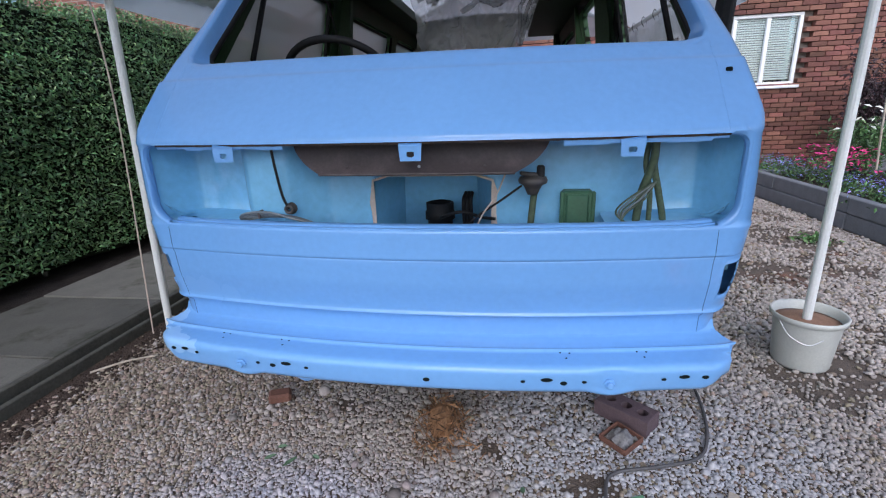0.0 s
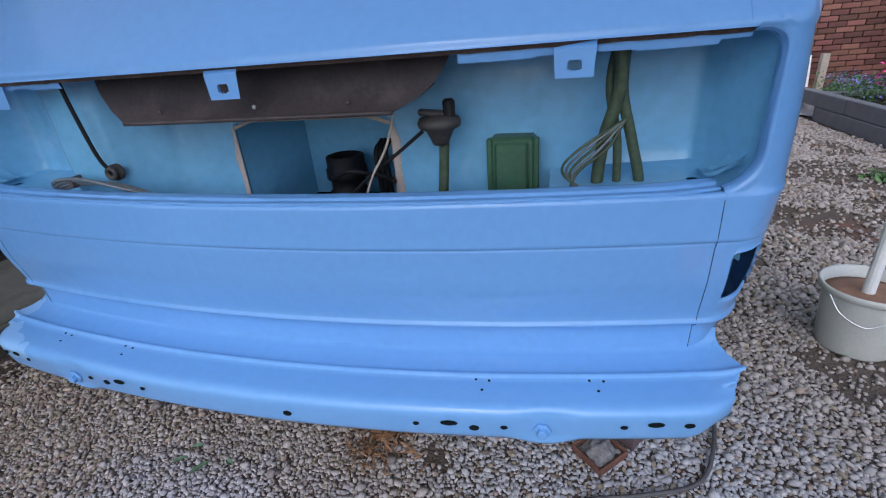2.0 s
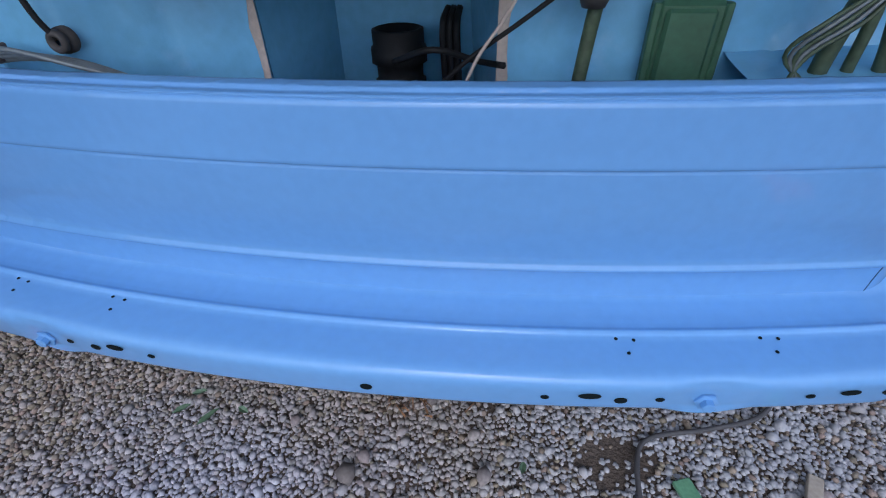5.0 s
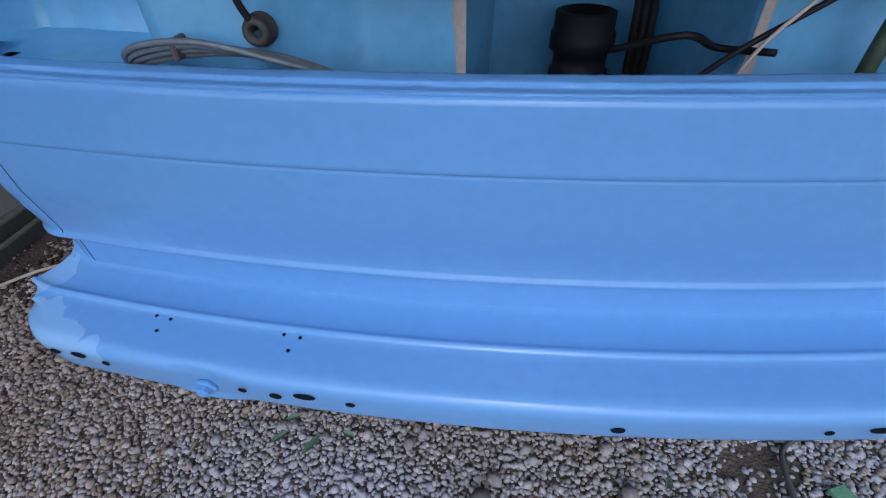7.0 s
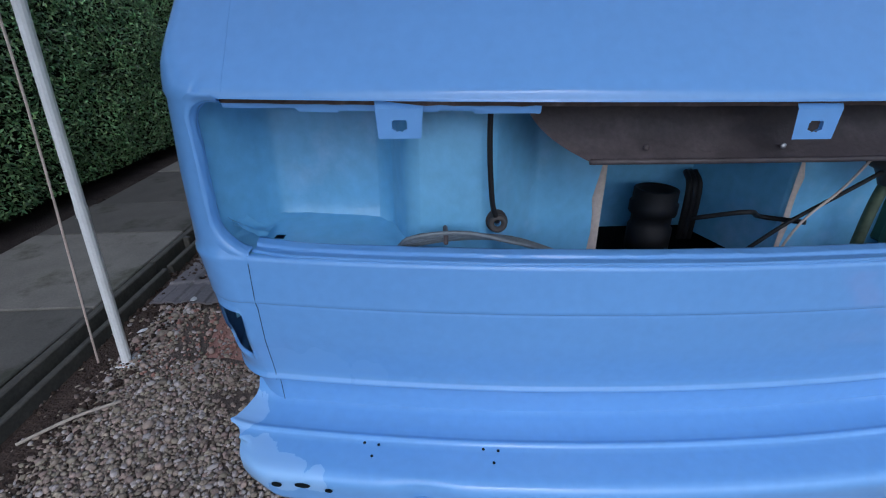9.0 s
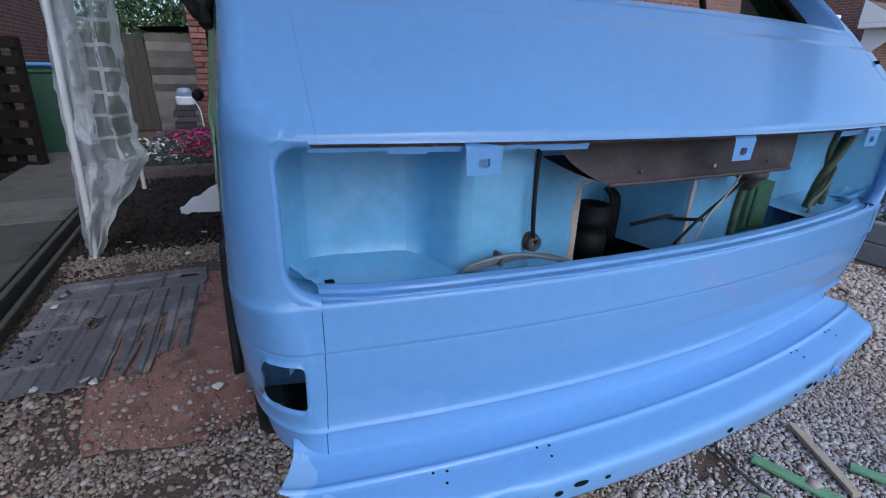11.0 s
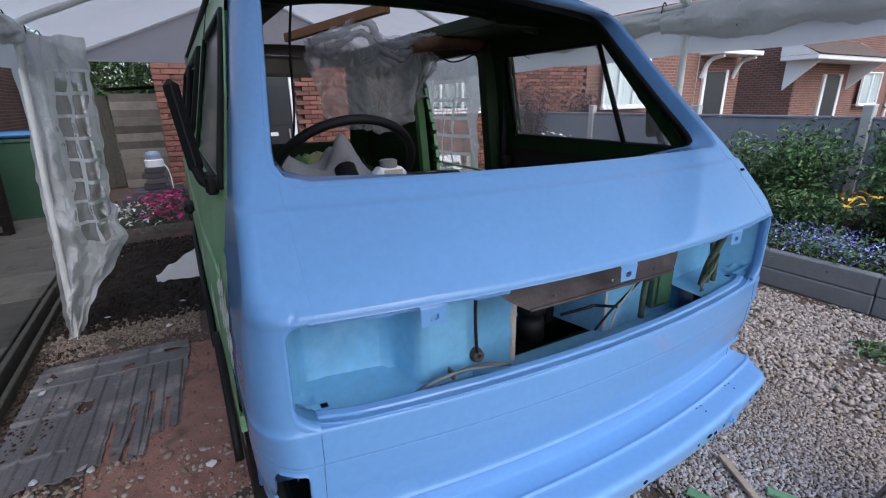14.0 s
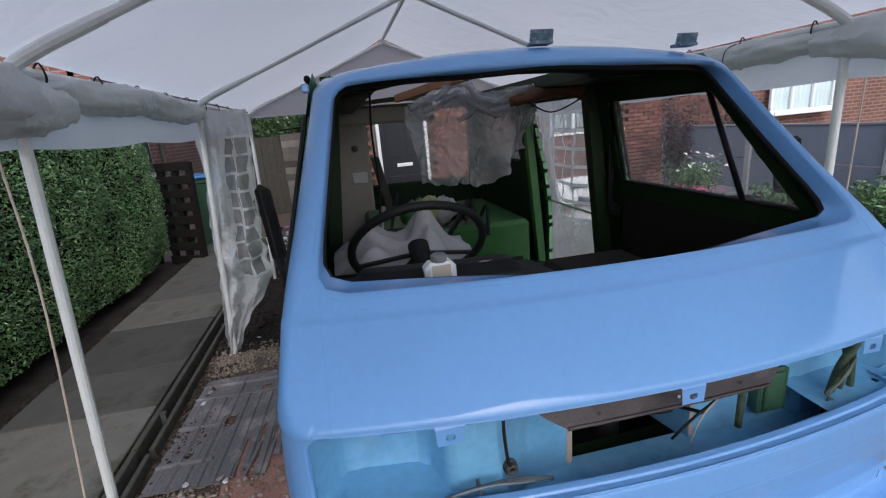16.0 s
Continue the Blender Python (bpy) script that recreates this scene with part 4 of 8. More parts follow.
# grille brackets under the nose
for x, w in ((-0.523, 0.062), (0.0, 0.060), (0.53, 0.058)):
    yb = 1.008 + BOW * x * x
    g = Geo()
    sd_ = sheet(span(-w / 2, w / 2, 14), span(0, 0.05, 12), lambda a, b, x=x, yb=yb: (x + a * (1 - 0.12 * (b / 0.05)), yb + 0.004 + (-0.008 if b > 0.012 else -0.008 * b / 0.012), 1.153 - b), lambda p, x=x: rounded(p.x, p.z, x - 0.0095, x + 0.0095, 1.113, 1.126, 0.002), 0.6, lambda p: (0, 0.006, 0))
    van_part("grille_bracket", sd_, BLUE, "bent blue metal bracket with a square hole", smooth=False)

# cables and fittings in the well
van_part("bonnet_cable", Geo().add(*tube([(-0.402, 1.072, 1.15), (-0.400, 1.078, 1.08), (-0.392, 1.084, 1.00), (-0.381, 1.092, 0.964)], 0.0040, 8)), BLACK, "black cable with green sleeve")
van_part("grommet", Geo().add(*lathe([(0.0055, -0.004), (0.0075, -0.010), (0.011, -0.011), (0.0145, -0.008), (0.0150, -0.003), (0.012, 0.0), (0.017, 0.002), (0.017, 0.012)], 18, (-0.381, 1.096, 0.962), "y", False)), RUBBERGREY, "perished rubber grommet")
for k in range(4):
    van_part("coiled_pipe", Geo().add(*tube([(-0.56 + 0.01 * k, 1.10, 0.905), (-0.52, 1.088 - 0.006 * k, 0.930 + 0.006 * k), (-0.44, 1.08 - 0.006 * k, 0.945 + 0.005 * k), (-0.36, 1.085 - 0.004 * k, 0.938), (-0.28, 1.10, 0.905)], 0.0052 - 0.0006 * k, 8)), PIPEGREY, "grey coiled pipe")
van_part("pipe_clip", Geo().add(*cbox(0.007, 0.028, 0.022, 0.002, (-0.462, 1.076, 0.951))), BROWN, smooth=False)
fuse = van_part("fuse_box", Geo().add(*cbox(0.084, 0.045, 0.135, 0.006, (0.432, 1.212, 0.925))), BOXGREEN, "green plastic box with a raised lid", smooth=False)
part("fuse_lid", Geo().add(*cbox(0.062, 0.010, 0.112, 0.005, (0.430, 1.186, 0.928))), BOXGREEN, fuse)
part("box_rib", Geo().add(*cbox(0.010, 0.016, 0.130, 0.002, (0.389, 1.198, 0.925))), BOXGREEN, fuse)
part("box_rib", Geo().add(*cbox(0.010, 0.016, 0.130, 0.002, (0.475, 1.198, 0.925))), BOXGREEN, fuse)
motor = van_part("wiper_linkage", Geo().add(*lathe([(0.010, 1.045), (0.036, 1.038), (0.040, 1.030), (0.038, 1.022), (0.026, 1.016), (0.018, 1.000), (0.014, 0.99)], 20, (0.305, 1.16, 0.0))), RUBBERGREY, "grimy wiper linkage boss")
part("link_arm", Geo().add(*box_between((0.27, 1.15, 1.05), (0.335, 1.16, 1.042), 0.018, 0.010)), RUBBERGREY, motor)
part("link_pin", Geo().add(*lathe([(0.011, 1.03), (0.011, 1.066), (0.007, 1.07)], 12, (0.325, 1.155, 0.0))), BLACK, motor)
van_part("drain_tube", Geo().add(*tube([(0.312, 1.165, 1.02), (0.306, 1.17, 0.95), (0.298, 1.165, 0.86)], 0.0095, 10)), OLIVE, "olive rubber drain tube")
van_part("thin_rod", Geo().add(*tube([(0.275, 1.15, 1.016), (0.22, 1.155, 0.975), (0.15, 1.16, 0.925), (0.09, 1.165, 0.87)], 0.0036, 6)), BLACK, "thin dark rod")
van_part("yellow_wire", Geo().add(*tube([(0.23, 1.13, 1.05), (0.205, 1.14, 0.99), (0.165, 1.15, 0.93), (0.135, 1.15, 0.86)], 0.0024, 6)), FILLER)
for k, (a, b) in enumerate(((0.592, 0.580), (0.606, 0.648), (0.599, 0.612))):
    van_part("wiring_sleeve", Geo().add(*tube([(a, 1.09 + 0.02 * k, 1.17), (a + 0.01 * (1 - k), 1.12 + 0.01 * k, 1.08), ((a + b) / 2, 1.14, 1.0), (b, 1.15, 0.92), (b + 0.004, 1.16, 0.84)], 0.0105 - 0.0018 * k, 9)), OLIVE, "olive wiring sleeve")
for k in range(5):
    van_part("loose_wire", Geo().add(*tube([(0.615, 1.125, 1.03), (0.59 - 0.012 * k, 1.12 - 0.004 * k, 0.985), (0.545 - 0.006 * k, 1.12, 0.945), (0.535 + 0.008 * k, 1.125, 0.90), (0.55, 1.14, 0.85)], 0.0026, 6)), PIPEGREY if k % 2 else OLIVE)
van_part("loose_black_wire", Geo().add(*tube([(0.03, 1.25, 0.90), (0.10, 1.20, 0.93), (0.16, 1.24, 0.905), (0.20, 1.18, 0.915)], 0.005, 6)), BLACK)
# Near-black stub on the nose skin, coloured as the hole's shade.
van_part("nose_plug_hole", Geo().add(*tube([Vector(skin(skin_s(0.775, z_to_v(1.295)), z_to_v(1.295))) + Vector((0.0, 0.0, 0.0)) + Vector((0, -0.0014 * (1 - 0.4 * k), 0.002 * k)) for k in (-2, 0, 2)], 0.008, 10)), DARK, "black hole in the nose corner")


# ------------------------------------------------ van sides, doors, wheels
def side_start(z):
    if z <= 1.378:
        return skin(3, z_to_v(max(z, 0.62)))[1] - 0.004
    return 1.42 + 0.42 * (z - 1.378) / 0.488


def side_x(z, y=1.9):
    """Half width of the body at a height, swelling a little behind the cab's front."""
    low = lerp_rows(van_rows, z_to_v(max(z, 0.62)))[3]
    full = lerp_rows(van_rows, z_to_v(max(z, 0.77)))[3]
    f = max(0.0, min(1.0, (y - 1.27) / 0.4))
    return low + (full - low) * f + 0.012 * max(0.0, min(1.0, (y - 1.55) / 0.6))


def side_point(sx, inset):
    def fn(u, z):
        y0 = side_start(z)
        y = y0 + u * (4.95 - y0)
        return (sx * (side_x(z, y if z < 1.4 else 1.9 - max(0, 1.9 - y)) - inset), y, z)
    return fn


def door_window(p):
    """Front door window: slanted front edge."""
    y, z = p.y, p.z
    return max(1.345 - z, z - 1.765, 0.76 * ((1.455 + 0.82 * (z - 1.345)) - y), y - 2.47)


def arch(p):
    return min(math.hypot(p.y - 2.03, p.z - 0.31) - 0.37, max(p.z - 0.61, p.y - 1.70))


def side_holes(sx):
    def f(p):
        d = min(door_window(p), arch(p))
        if sx < 0:
            return min(d, rounded(p.y, p.z, 2.78, 3.72, 1.36, 1.76, 0.06), rounded(p.y, p.z, 3.86, 4.78, 1.36, 1.76, 0.06))
        return min(d, rounded(p.y, p.z, 2.72, 3.50, 0.47, 1.80, 0.05), rounded(p.y, p.z, 3.86, 4.78, 1.36, 1.76, 0.06))
    return f


U_SIDE, Z_SIDE = span(0, 1, 110), span(0.40, 1.90, 50)
DOORCARD = mat("dark_brown_door_card", (0.020, 0.016, 0.015), spec=0.25, rough=0.7, var=0.3, bump=0.2)
# Grimy panes with a pale grey reflection set into the base colour.
GREYGLASS = sheet_mat("grimy_glass_grey_reflection", (0.46, 0.455, 0.44), through_=0.25, clear=0.12, rough=0.15, wrinkle=0.05, scale=2)
SILLGREEN = mat("bright_green_sill_paint", (0.12, 0.42, 0.18), rough=0.45, var=0.25, scale=9, bump=0.2)
DUSTY = sheet_mat("dusty_side_glass", (0.62, 0.61, 0.60), through_=0.4, clear=0.76, rough=0.1, wrinkle=0.05, scale=2)
for sx in (-1, 1):
    van_part("side_panel", sheet(U_SIDE, Z_SIDE, side_point(sx, 0.0), side_holes(sx), 0.6, lambda p, sx=sx: (-sx * 0.03, 0, 0)), GREEN, "old faded green side bodywork with daisy motifs" if sx < 0 else "old faded green side bodywork")
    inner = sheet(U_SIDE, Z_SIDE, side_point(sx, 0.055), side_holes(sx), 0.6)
    van_part("inner_side", inner, GREEN_IN, "bare green inner side with cabin shade in its colour")
    card = sheet(span(1.55, 2.45, 10), span(0.62, 1.28, 8), lambda y, z, sx=sx: (sx * (side_x(z) - 0.075), y, z))
    van_part("door_card", card, DOORCARD, "dark door card with window crank")
    van_part("window_crank", Geo().add(*tube([(sx * 0.79, 1.85, 1.10), (sx * 0.765, 1.85, 1.10), (sx * 0.76, 1.79, 1.14), (sx * 0.735, 1.79, 1.14)], 0.010, 7)), BLACK)
    ring = [(1.455, 1.345), (1.455 + 0.82 * 0.42, 1.765), (2.47, 1.765), (2.47, 1.345)]
    fine = []
    for a, b in zip(ring, ring[1:] + ring[:1]):
        for k in range(10):
            y, z = a[0] + (b[0] - a[0]) * k / 10, a[1] + (b[1] - a[1]) * k / 10
            fine.append(Vector((sx * (side_x(z) - 0.028), y, z)))
    van_part("window_rubber", Geo().add(*tube(fine, 0.010, 8, closed=True)), BLACK, "black window rubber")
    outer = [Vector((sx * (side_x(p.z) + 0.002), p.y, p.z)) for p in fine]
    van_part("window_seal", Geo().add(*tube(outer, 0.008, 7, closed=True)), BLACK)
    for ya, yb in ((2.78, 3.72), (3.86, 4.78)):
        if sx > 0 and ya < 3:
            continue
        loop = [Vector((sx * (side_x(z) + 0.001), y, z)) for y, z in [(ya + (yb - ya) * k / 8, 1.36) for k in range(9)] + [(yb, 1.36 + 0.4 * k / 4) for k in range(1, 4)] + [(yb - (yb - ya) * k / 8, 1.76) for k in range(9)] + [(ya, 1.76 - 0.4 * k / 4) for k in range(1, 4)]]
        van_part("window_seal", Geo().add(*tube(loop, 0.020, 7, closed=True)), BLACK)
        rear_pane = sheet(span(ya, yb, 4), span(1.36, 1.76, 4), lambda y, z, sx=sx: (sx * (side_x(z) - 0.012), y, z))
        van_part("rear_side_glass", rear_pane, GREYGLASS).visible_shadow = False
    van_part("quarter_bar", Geo().add(*tube([(sx * (side_x(1.345) - 0.028), 1.72, 1.345), (sx * (side_x(1.765) - 0.028), 1.835, 1.765)], 0.011, 8, False)), BLACK)
    pane = sheet(span(0, 1, 6), span(1.345, 1.765, 6), lambda u, z, sx=sx: (sx * (side_x(z) - 0.010), 1.455 + 0.82 * (z - 1.345) + u * (2.47 - 1.455 - 0.82 * (z - 1.345)), z))
    ob = van_part("side_glass", pane, DUSTY if sx > 0 else GREYGLASS, "dusty side window glass")
    ob.visible_shadow = False
    # drip rail, sill trim, wheel
    rail = [(sx * 0.735, y, 1.885) for y in span(1.9, 4.9, 8)]
    van_part("drip_rail", Geo().add(*tube(rail, 0.011, 7, False)), BLACK if sx < 0 else BLUE)
    lipc = [(sx * 0.892, 2.03 + 0.375 * math.cos(a), 0.31 + 0.375 * math.sin(a)) for a in span(0.25, math.pi - 0.35, 16)]
    van_part("arch_lip", Geo().add(*tube(lipc, 0.014, 8, False)), BLACK)
    van_part("arch_strip", Geo().add(*tube([(sx * 0.899, 4.9, 0.445), (sx * 0.899, 3.6, 0.435), (sx * 0.898, 2.55, 0.43)], 0.015, 8, False)), BLACK, "black rubber strip round arch and sill")
    wheel = van_part("front_wheel", Geo().add(*lathe([(0.19, -0.085), (0.235, -0.095), (0.295, -0.092), (0.318, -0.07), (0.322, -0.03), (0.322, 0.03), (0.318, 0.07), (0.295, 0.092), (0.235, 0.095), (0.19, 0.085)], 44, (sx * 0.770, 2.03, 0.315), "x", False)), BLACK, "black tyre on a grey steel wheel")
    part("rim", Geo().add(*lathe([(0.195, sx * 0.080), (0.185, sx * 0.086), (0.17, sx * 0.05), (0.12, sx * 0.045), (0.10, sx * 0.065), (0.05, sx * 0.07)], 36, (sx * 0.770, 2.03, 0.315), "x")), STEEL, wheel)
    rear = van_part("rear_wheel", Geo().add(*lathe([(0.19, -0.085), (0.235, -0.095), (0.295, -0.092), (0.322, -0.05), (0.322, 0.05), (0.295, 0.092), (0.235, 0.095), (0.19, 0.085)], 36, (sx * 0.780, 4.49, 0.315), "x", False)), BLACK)
    part("rim", Geo().add(*lathe([(0.195, sx * 0.080), (0.17, sx * 0.05), (0.05, sx * 0.07)], 28, (sx * 0.780, 4.49, 0.315), "x")), STEEL, rear)
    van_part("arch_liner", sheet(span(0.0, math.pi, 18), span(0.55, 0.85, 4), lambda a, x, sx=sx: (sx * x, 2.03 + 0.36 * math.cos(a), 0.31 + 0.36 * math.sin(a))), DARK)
    # Plate closing the view through the lamp hole, shade mixed into its blue.
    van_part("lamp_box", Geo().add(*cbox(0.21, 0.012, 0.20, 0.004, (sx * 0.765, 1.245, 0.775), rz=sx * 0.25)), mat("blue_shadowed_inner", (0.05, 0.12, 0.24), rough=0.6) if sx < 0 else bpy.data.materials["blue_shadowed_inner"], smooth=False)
    for y in (2.53,):
        van_part("door_joint", Geo().add(*tube([(sx * (side_x(z) + 0.001), y, z) for z in span(0.75, 1.88, 16)], 0.003, 5, False)), DARK)

# white daisy motifs on the green door
for cy, cz, r in ((1.47, 0.985, 0.11), (1.60, 1.03, 0.10), (1.93, 0.86, 0.10), (2.32, 0.93, 0.09), (1.50, 0.80, 0.055)):
    for k in range(8):
        a = 2 * math.pi * k / 8 + cy
        vs = []
        for t, w in ((0.15, 0.05), (0.45, 0.17), (0.8, 0.19), (1.0, 0.06), (0.8, -0.19), (0.45, -0.17), (0.15, -0.05)):
            y = cy + r * (t * math.cos(a) - w * math.sin(a))
            z = cz + r * (t * math.sin(a) + w * math.cos(a))
            vs.append((-(side_x(z, y) + 0.003), y, z))
        van_part("daisy_petal", Geo().add(vs, [tuple(range(7))]), PETAL_W, "faded white painted petal", smooth=False)
handle = van_part("door_handle", Geo().add(*cbox(0.035, 0.15, 0.038, 0.012, (-0.906, 2.37, 1.140))), BLACK, smooth=False)
for sx in (-1, 1):
    van_part("waist_crease", Geo().add(*tube([(sx * (side_x(1.085, y) - 0.002), y, 1.085) for y in span(1.60, 4.9, 40)], 0.0085, 8, False)), GREEN, "raised waist crease along the green side")
    van_part("sill_fold", sheet(span(2.5, 4.9, 24), span(0, 1, 4), lambda y, t, sx=sx: (sx * (side_x(0.62, y) + 0.010 - 0.012 * t), y, 0.60 - 0.15 * t)), SILLGREEN, "brighter green brushed sill")
mir = van_part("door_mirror", Geo().add(*cbox(0.036, 0.085, 0.235, 0.017, (-0.888, 1.70, 1.465), m=Matrix.Rotation(radians(-7), 3, "Y") @ Matrix.Rotation(radians(-12), 3, "X"))), BLACK, "long black door mirror", smooth=False)
part("mirror_arm", Geo().add(*tube([(-0.842, 1.62, 1.335), (-0.865, 1.63, 1.335), (-0.880, 1.66, 1.38)], 0.013, 8)), BLACK, mir)
part("mirror_foot", Geo().add(*cbox(0.03, 0.09, 0.05, 0.008, (-0.850, 1.62, 1.332))), BLACK, mir)
mir2 = van_part("door_mirror", Geo().add(*cbox(0.036, 0.10, 0.20, 0.015, (0.925, 1.66, 1.475), m=Matrix.Rotation(radians(7), 3, "Y") @ Matrix.Rotation(radians(-12), 3, "X"))), BLACK, "black door mirror", smooth=False)
part("mirror_arm", Geo().add(*tube([(0.86, 1.56, 1.345), (0.89, 1.59, 1.35), (0.915, 1.63, 1.40)], 0.014, 8)), BLACK, mir2)

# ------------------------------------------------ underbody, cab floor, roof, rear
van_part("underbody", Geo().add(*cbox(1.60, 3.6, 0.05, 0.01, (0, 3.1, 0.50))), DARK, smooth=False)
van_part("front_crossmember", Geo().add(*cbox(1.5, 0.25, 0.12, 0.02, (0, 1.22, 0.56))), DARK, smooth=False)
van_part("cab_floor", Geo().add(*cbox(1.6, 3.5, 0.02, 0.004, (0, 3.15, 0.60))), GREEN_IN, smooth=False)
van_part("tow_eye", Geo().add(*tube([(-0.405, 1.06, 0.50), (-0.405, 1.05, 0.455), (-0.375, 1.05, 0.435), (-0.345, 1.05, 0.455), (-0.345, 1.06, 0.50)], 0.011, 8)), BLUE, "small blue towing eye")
# Lining coloured near-black to hold the shade under the cab roof.
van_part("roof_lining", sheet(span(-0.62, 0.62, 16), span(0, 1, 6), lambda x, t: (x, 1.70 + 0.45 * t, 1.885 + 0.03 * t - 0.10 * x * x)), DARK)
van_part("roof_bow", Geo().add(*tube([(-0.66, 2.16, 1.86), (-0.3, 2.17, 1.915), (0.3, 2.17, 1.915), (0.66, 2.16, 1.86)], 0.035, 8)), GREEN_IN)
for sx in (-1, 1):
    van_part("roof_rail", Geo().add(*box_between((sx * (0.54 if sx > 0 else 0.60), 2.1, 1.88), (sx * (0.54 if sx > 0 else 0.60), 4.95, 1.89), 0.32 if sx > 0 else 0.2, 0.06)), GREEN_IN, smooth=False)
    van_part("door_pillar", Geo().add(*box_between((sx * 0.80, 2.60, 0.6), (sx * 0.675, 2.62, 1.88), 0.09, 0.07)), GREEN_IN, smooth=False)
# Lit copy of the inner green: daylight on these pieces is in the colour.
PILLARGREEN = mat("lit_green_pillar_paint", (0.045, 0.15, 0.04), rough=0.4, var=0.3, scale=9, bump=0.15)
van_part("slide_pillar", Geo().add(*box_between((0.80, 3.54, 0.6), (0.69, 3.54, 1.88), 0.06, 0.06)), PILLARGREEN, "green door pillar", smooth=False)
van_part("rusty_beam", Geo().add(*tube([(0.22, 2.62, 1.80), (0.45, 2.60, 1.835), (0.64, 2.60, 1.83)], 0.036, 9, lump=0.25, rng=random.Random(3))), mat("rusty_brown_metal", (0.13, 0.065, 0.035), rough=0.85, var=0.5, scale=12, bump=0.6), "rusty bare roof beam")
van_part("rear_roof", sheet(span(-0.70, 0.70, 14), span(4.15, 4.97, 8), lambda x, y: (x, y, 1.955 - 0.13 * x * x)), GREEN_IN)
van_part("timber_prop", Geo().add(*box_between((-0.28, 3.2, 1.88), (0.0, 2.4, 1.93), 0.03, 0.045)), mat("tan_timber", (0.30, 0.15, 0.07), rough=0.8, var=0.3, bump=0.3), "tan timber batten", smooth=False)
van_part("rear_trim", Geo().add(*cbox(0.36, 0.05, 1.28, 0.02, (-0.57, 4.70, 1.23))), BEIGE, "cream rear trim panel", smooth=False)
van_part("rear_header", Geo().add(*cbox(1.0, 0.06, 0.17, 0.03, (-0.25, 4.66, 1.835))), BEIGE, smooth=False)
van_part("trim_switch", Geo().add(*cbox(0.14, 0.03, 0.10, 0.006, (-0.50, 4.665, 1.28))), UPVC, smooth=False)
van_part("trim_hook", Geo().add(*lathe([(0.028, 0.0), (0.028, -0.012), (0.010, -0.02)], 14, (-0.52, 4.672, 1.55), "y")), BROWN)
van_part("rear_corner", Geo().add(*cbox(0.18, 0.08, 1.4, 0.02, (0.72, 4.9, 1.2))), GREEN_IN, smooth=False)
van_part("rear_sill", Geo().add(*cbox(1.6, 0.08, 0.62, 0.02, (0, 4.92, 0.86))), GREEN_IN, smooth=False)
for sx in (-1, 1):
    van_part("roof_bracket", Geo().add(*cbox(0.070, 0.05, 0.010, 0.002, (0.258 + sx * 0.262, 1.735, 1.935 if sx < 0 else 1.910))).add(*cbox(0.075, 0.012, 0.036, 0.002, (0.258 + sx * 0.262, 1.722, 1.956 if sx < 0 else 1.928), m=Matrix.Rotation(0.25, 3, "X"))), mat("scuffed_blue_steel", (0.11, 0.18, 0.25), rough=0.5, metal=0.2, var=0.4, scale=40, bump=0.4, second=(0.30, 0.34, 0.38), second_scale=30, second_at=0.5), "scuffed blue bracket on the roof edge", smooth=False)
van_part("rail_end", Geo().add(*cbox(0.022, 0.03, 0.024, 0.004, (-0.735, 1.70, 1.838))), BLUE, smooth=False)

# ------------------------------------------------ cab
dash = van_part("dashboard", sheet(span(-0.74, -0.16, 24), span(0, 1, 10), lambda x, t: (x, 1.235 + BOW * x * x * 0.9 + 0.30 * t, 1.335 - 0.03 * t + (0.025 if -0.65 < x < -0.22 and t > 0.5 else 0) - 0.35 * max(0, t - 0.9) * 6 * 0.1)), BLACK, "black dashboard shell")
van_part("dash_face", sheet(span(-0.74, -0.16, 12), span(0.75, 1.31, 5), lambda x, z: (x, 1.535 + BOW * x * x * 0.9, z)), BLACK)
# Cowl and bulkhead carry the footwell's shade as near-black colour.
van_part("cowl_shelf", sheet(span(-0.16, 0.74, 16), span(0, 1, 3), lambda x, t: (x, 1.235 + BOW * x * x * 0.9 + 0.05 * t, 1.345 - 0.10 * t)), DARK, "bare cowl where the dashboard is missing, shade in its near-black colour")
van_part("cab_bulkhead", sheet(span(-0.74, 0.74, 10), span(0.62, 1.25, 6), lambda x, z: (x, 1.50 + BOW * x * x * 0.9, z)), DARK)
wheel_c, th = Vector((-0.44, 1.79, 1.31)), radians(48)
wx, wy = Vector((1, 0, 0)), Vector((0, -math.cos(th), math.sin(th)))
wn_dir = wx.cross(wy)
sw = van_part("steering_wheel", Geo().add(*tube([wheel_c + (wx * math.cos(a) + wy * math.sin(a)) * 0.228 for a in [2 * math.pi * k / 48 for k in range(48)]], 0.0145, 10, closed=True)), BLACK, "large thin black steering wheel")
for a in (radians(200), radians(340), radians(250), radians(290)):
    d = wx * math.cos(a) + wy * math.sin(a)
    part("spoke", Geo().add(*box_between(wheel_c + d * 0.03 + wn_dir * 0.02, wheel_c + d * 0.222, 0.035, 0.010)), BLACK, sw)
part("hub", Geo().add(*tube([wheel_c - wn_dir * 0.012, wheel_c + wn_dir * 0.03], 0.036, 18, False)), BLACK, sw)
part("column", Geo().add(*tube([wheel_c + wn_dir * 0.01, wheel_c + wn_dir * 0.25], 0.034, 12, False)), BLACK, sw)
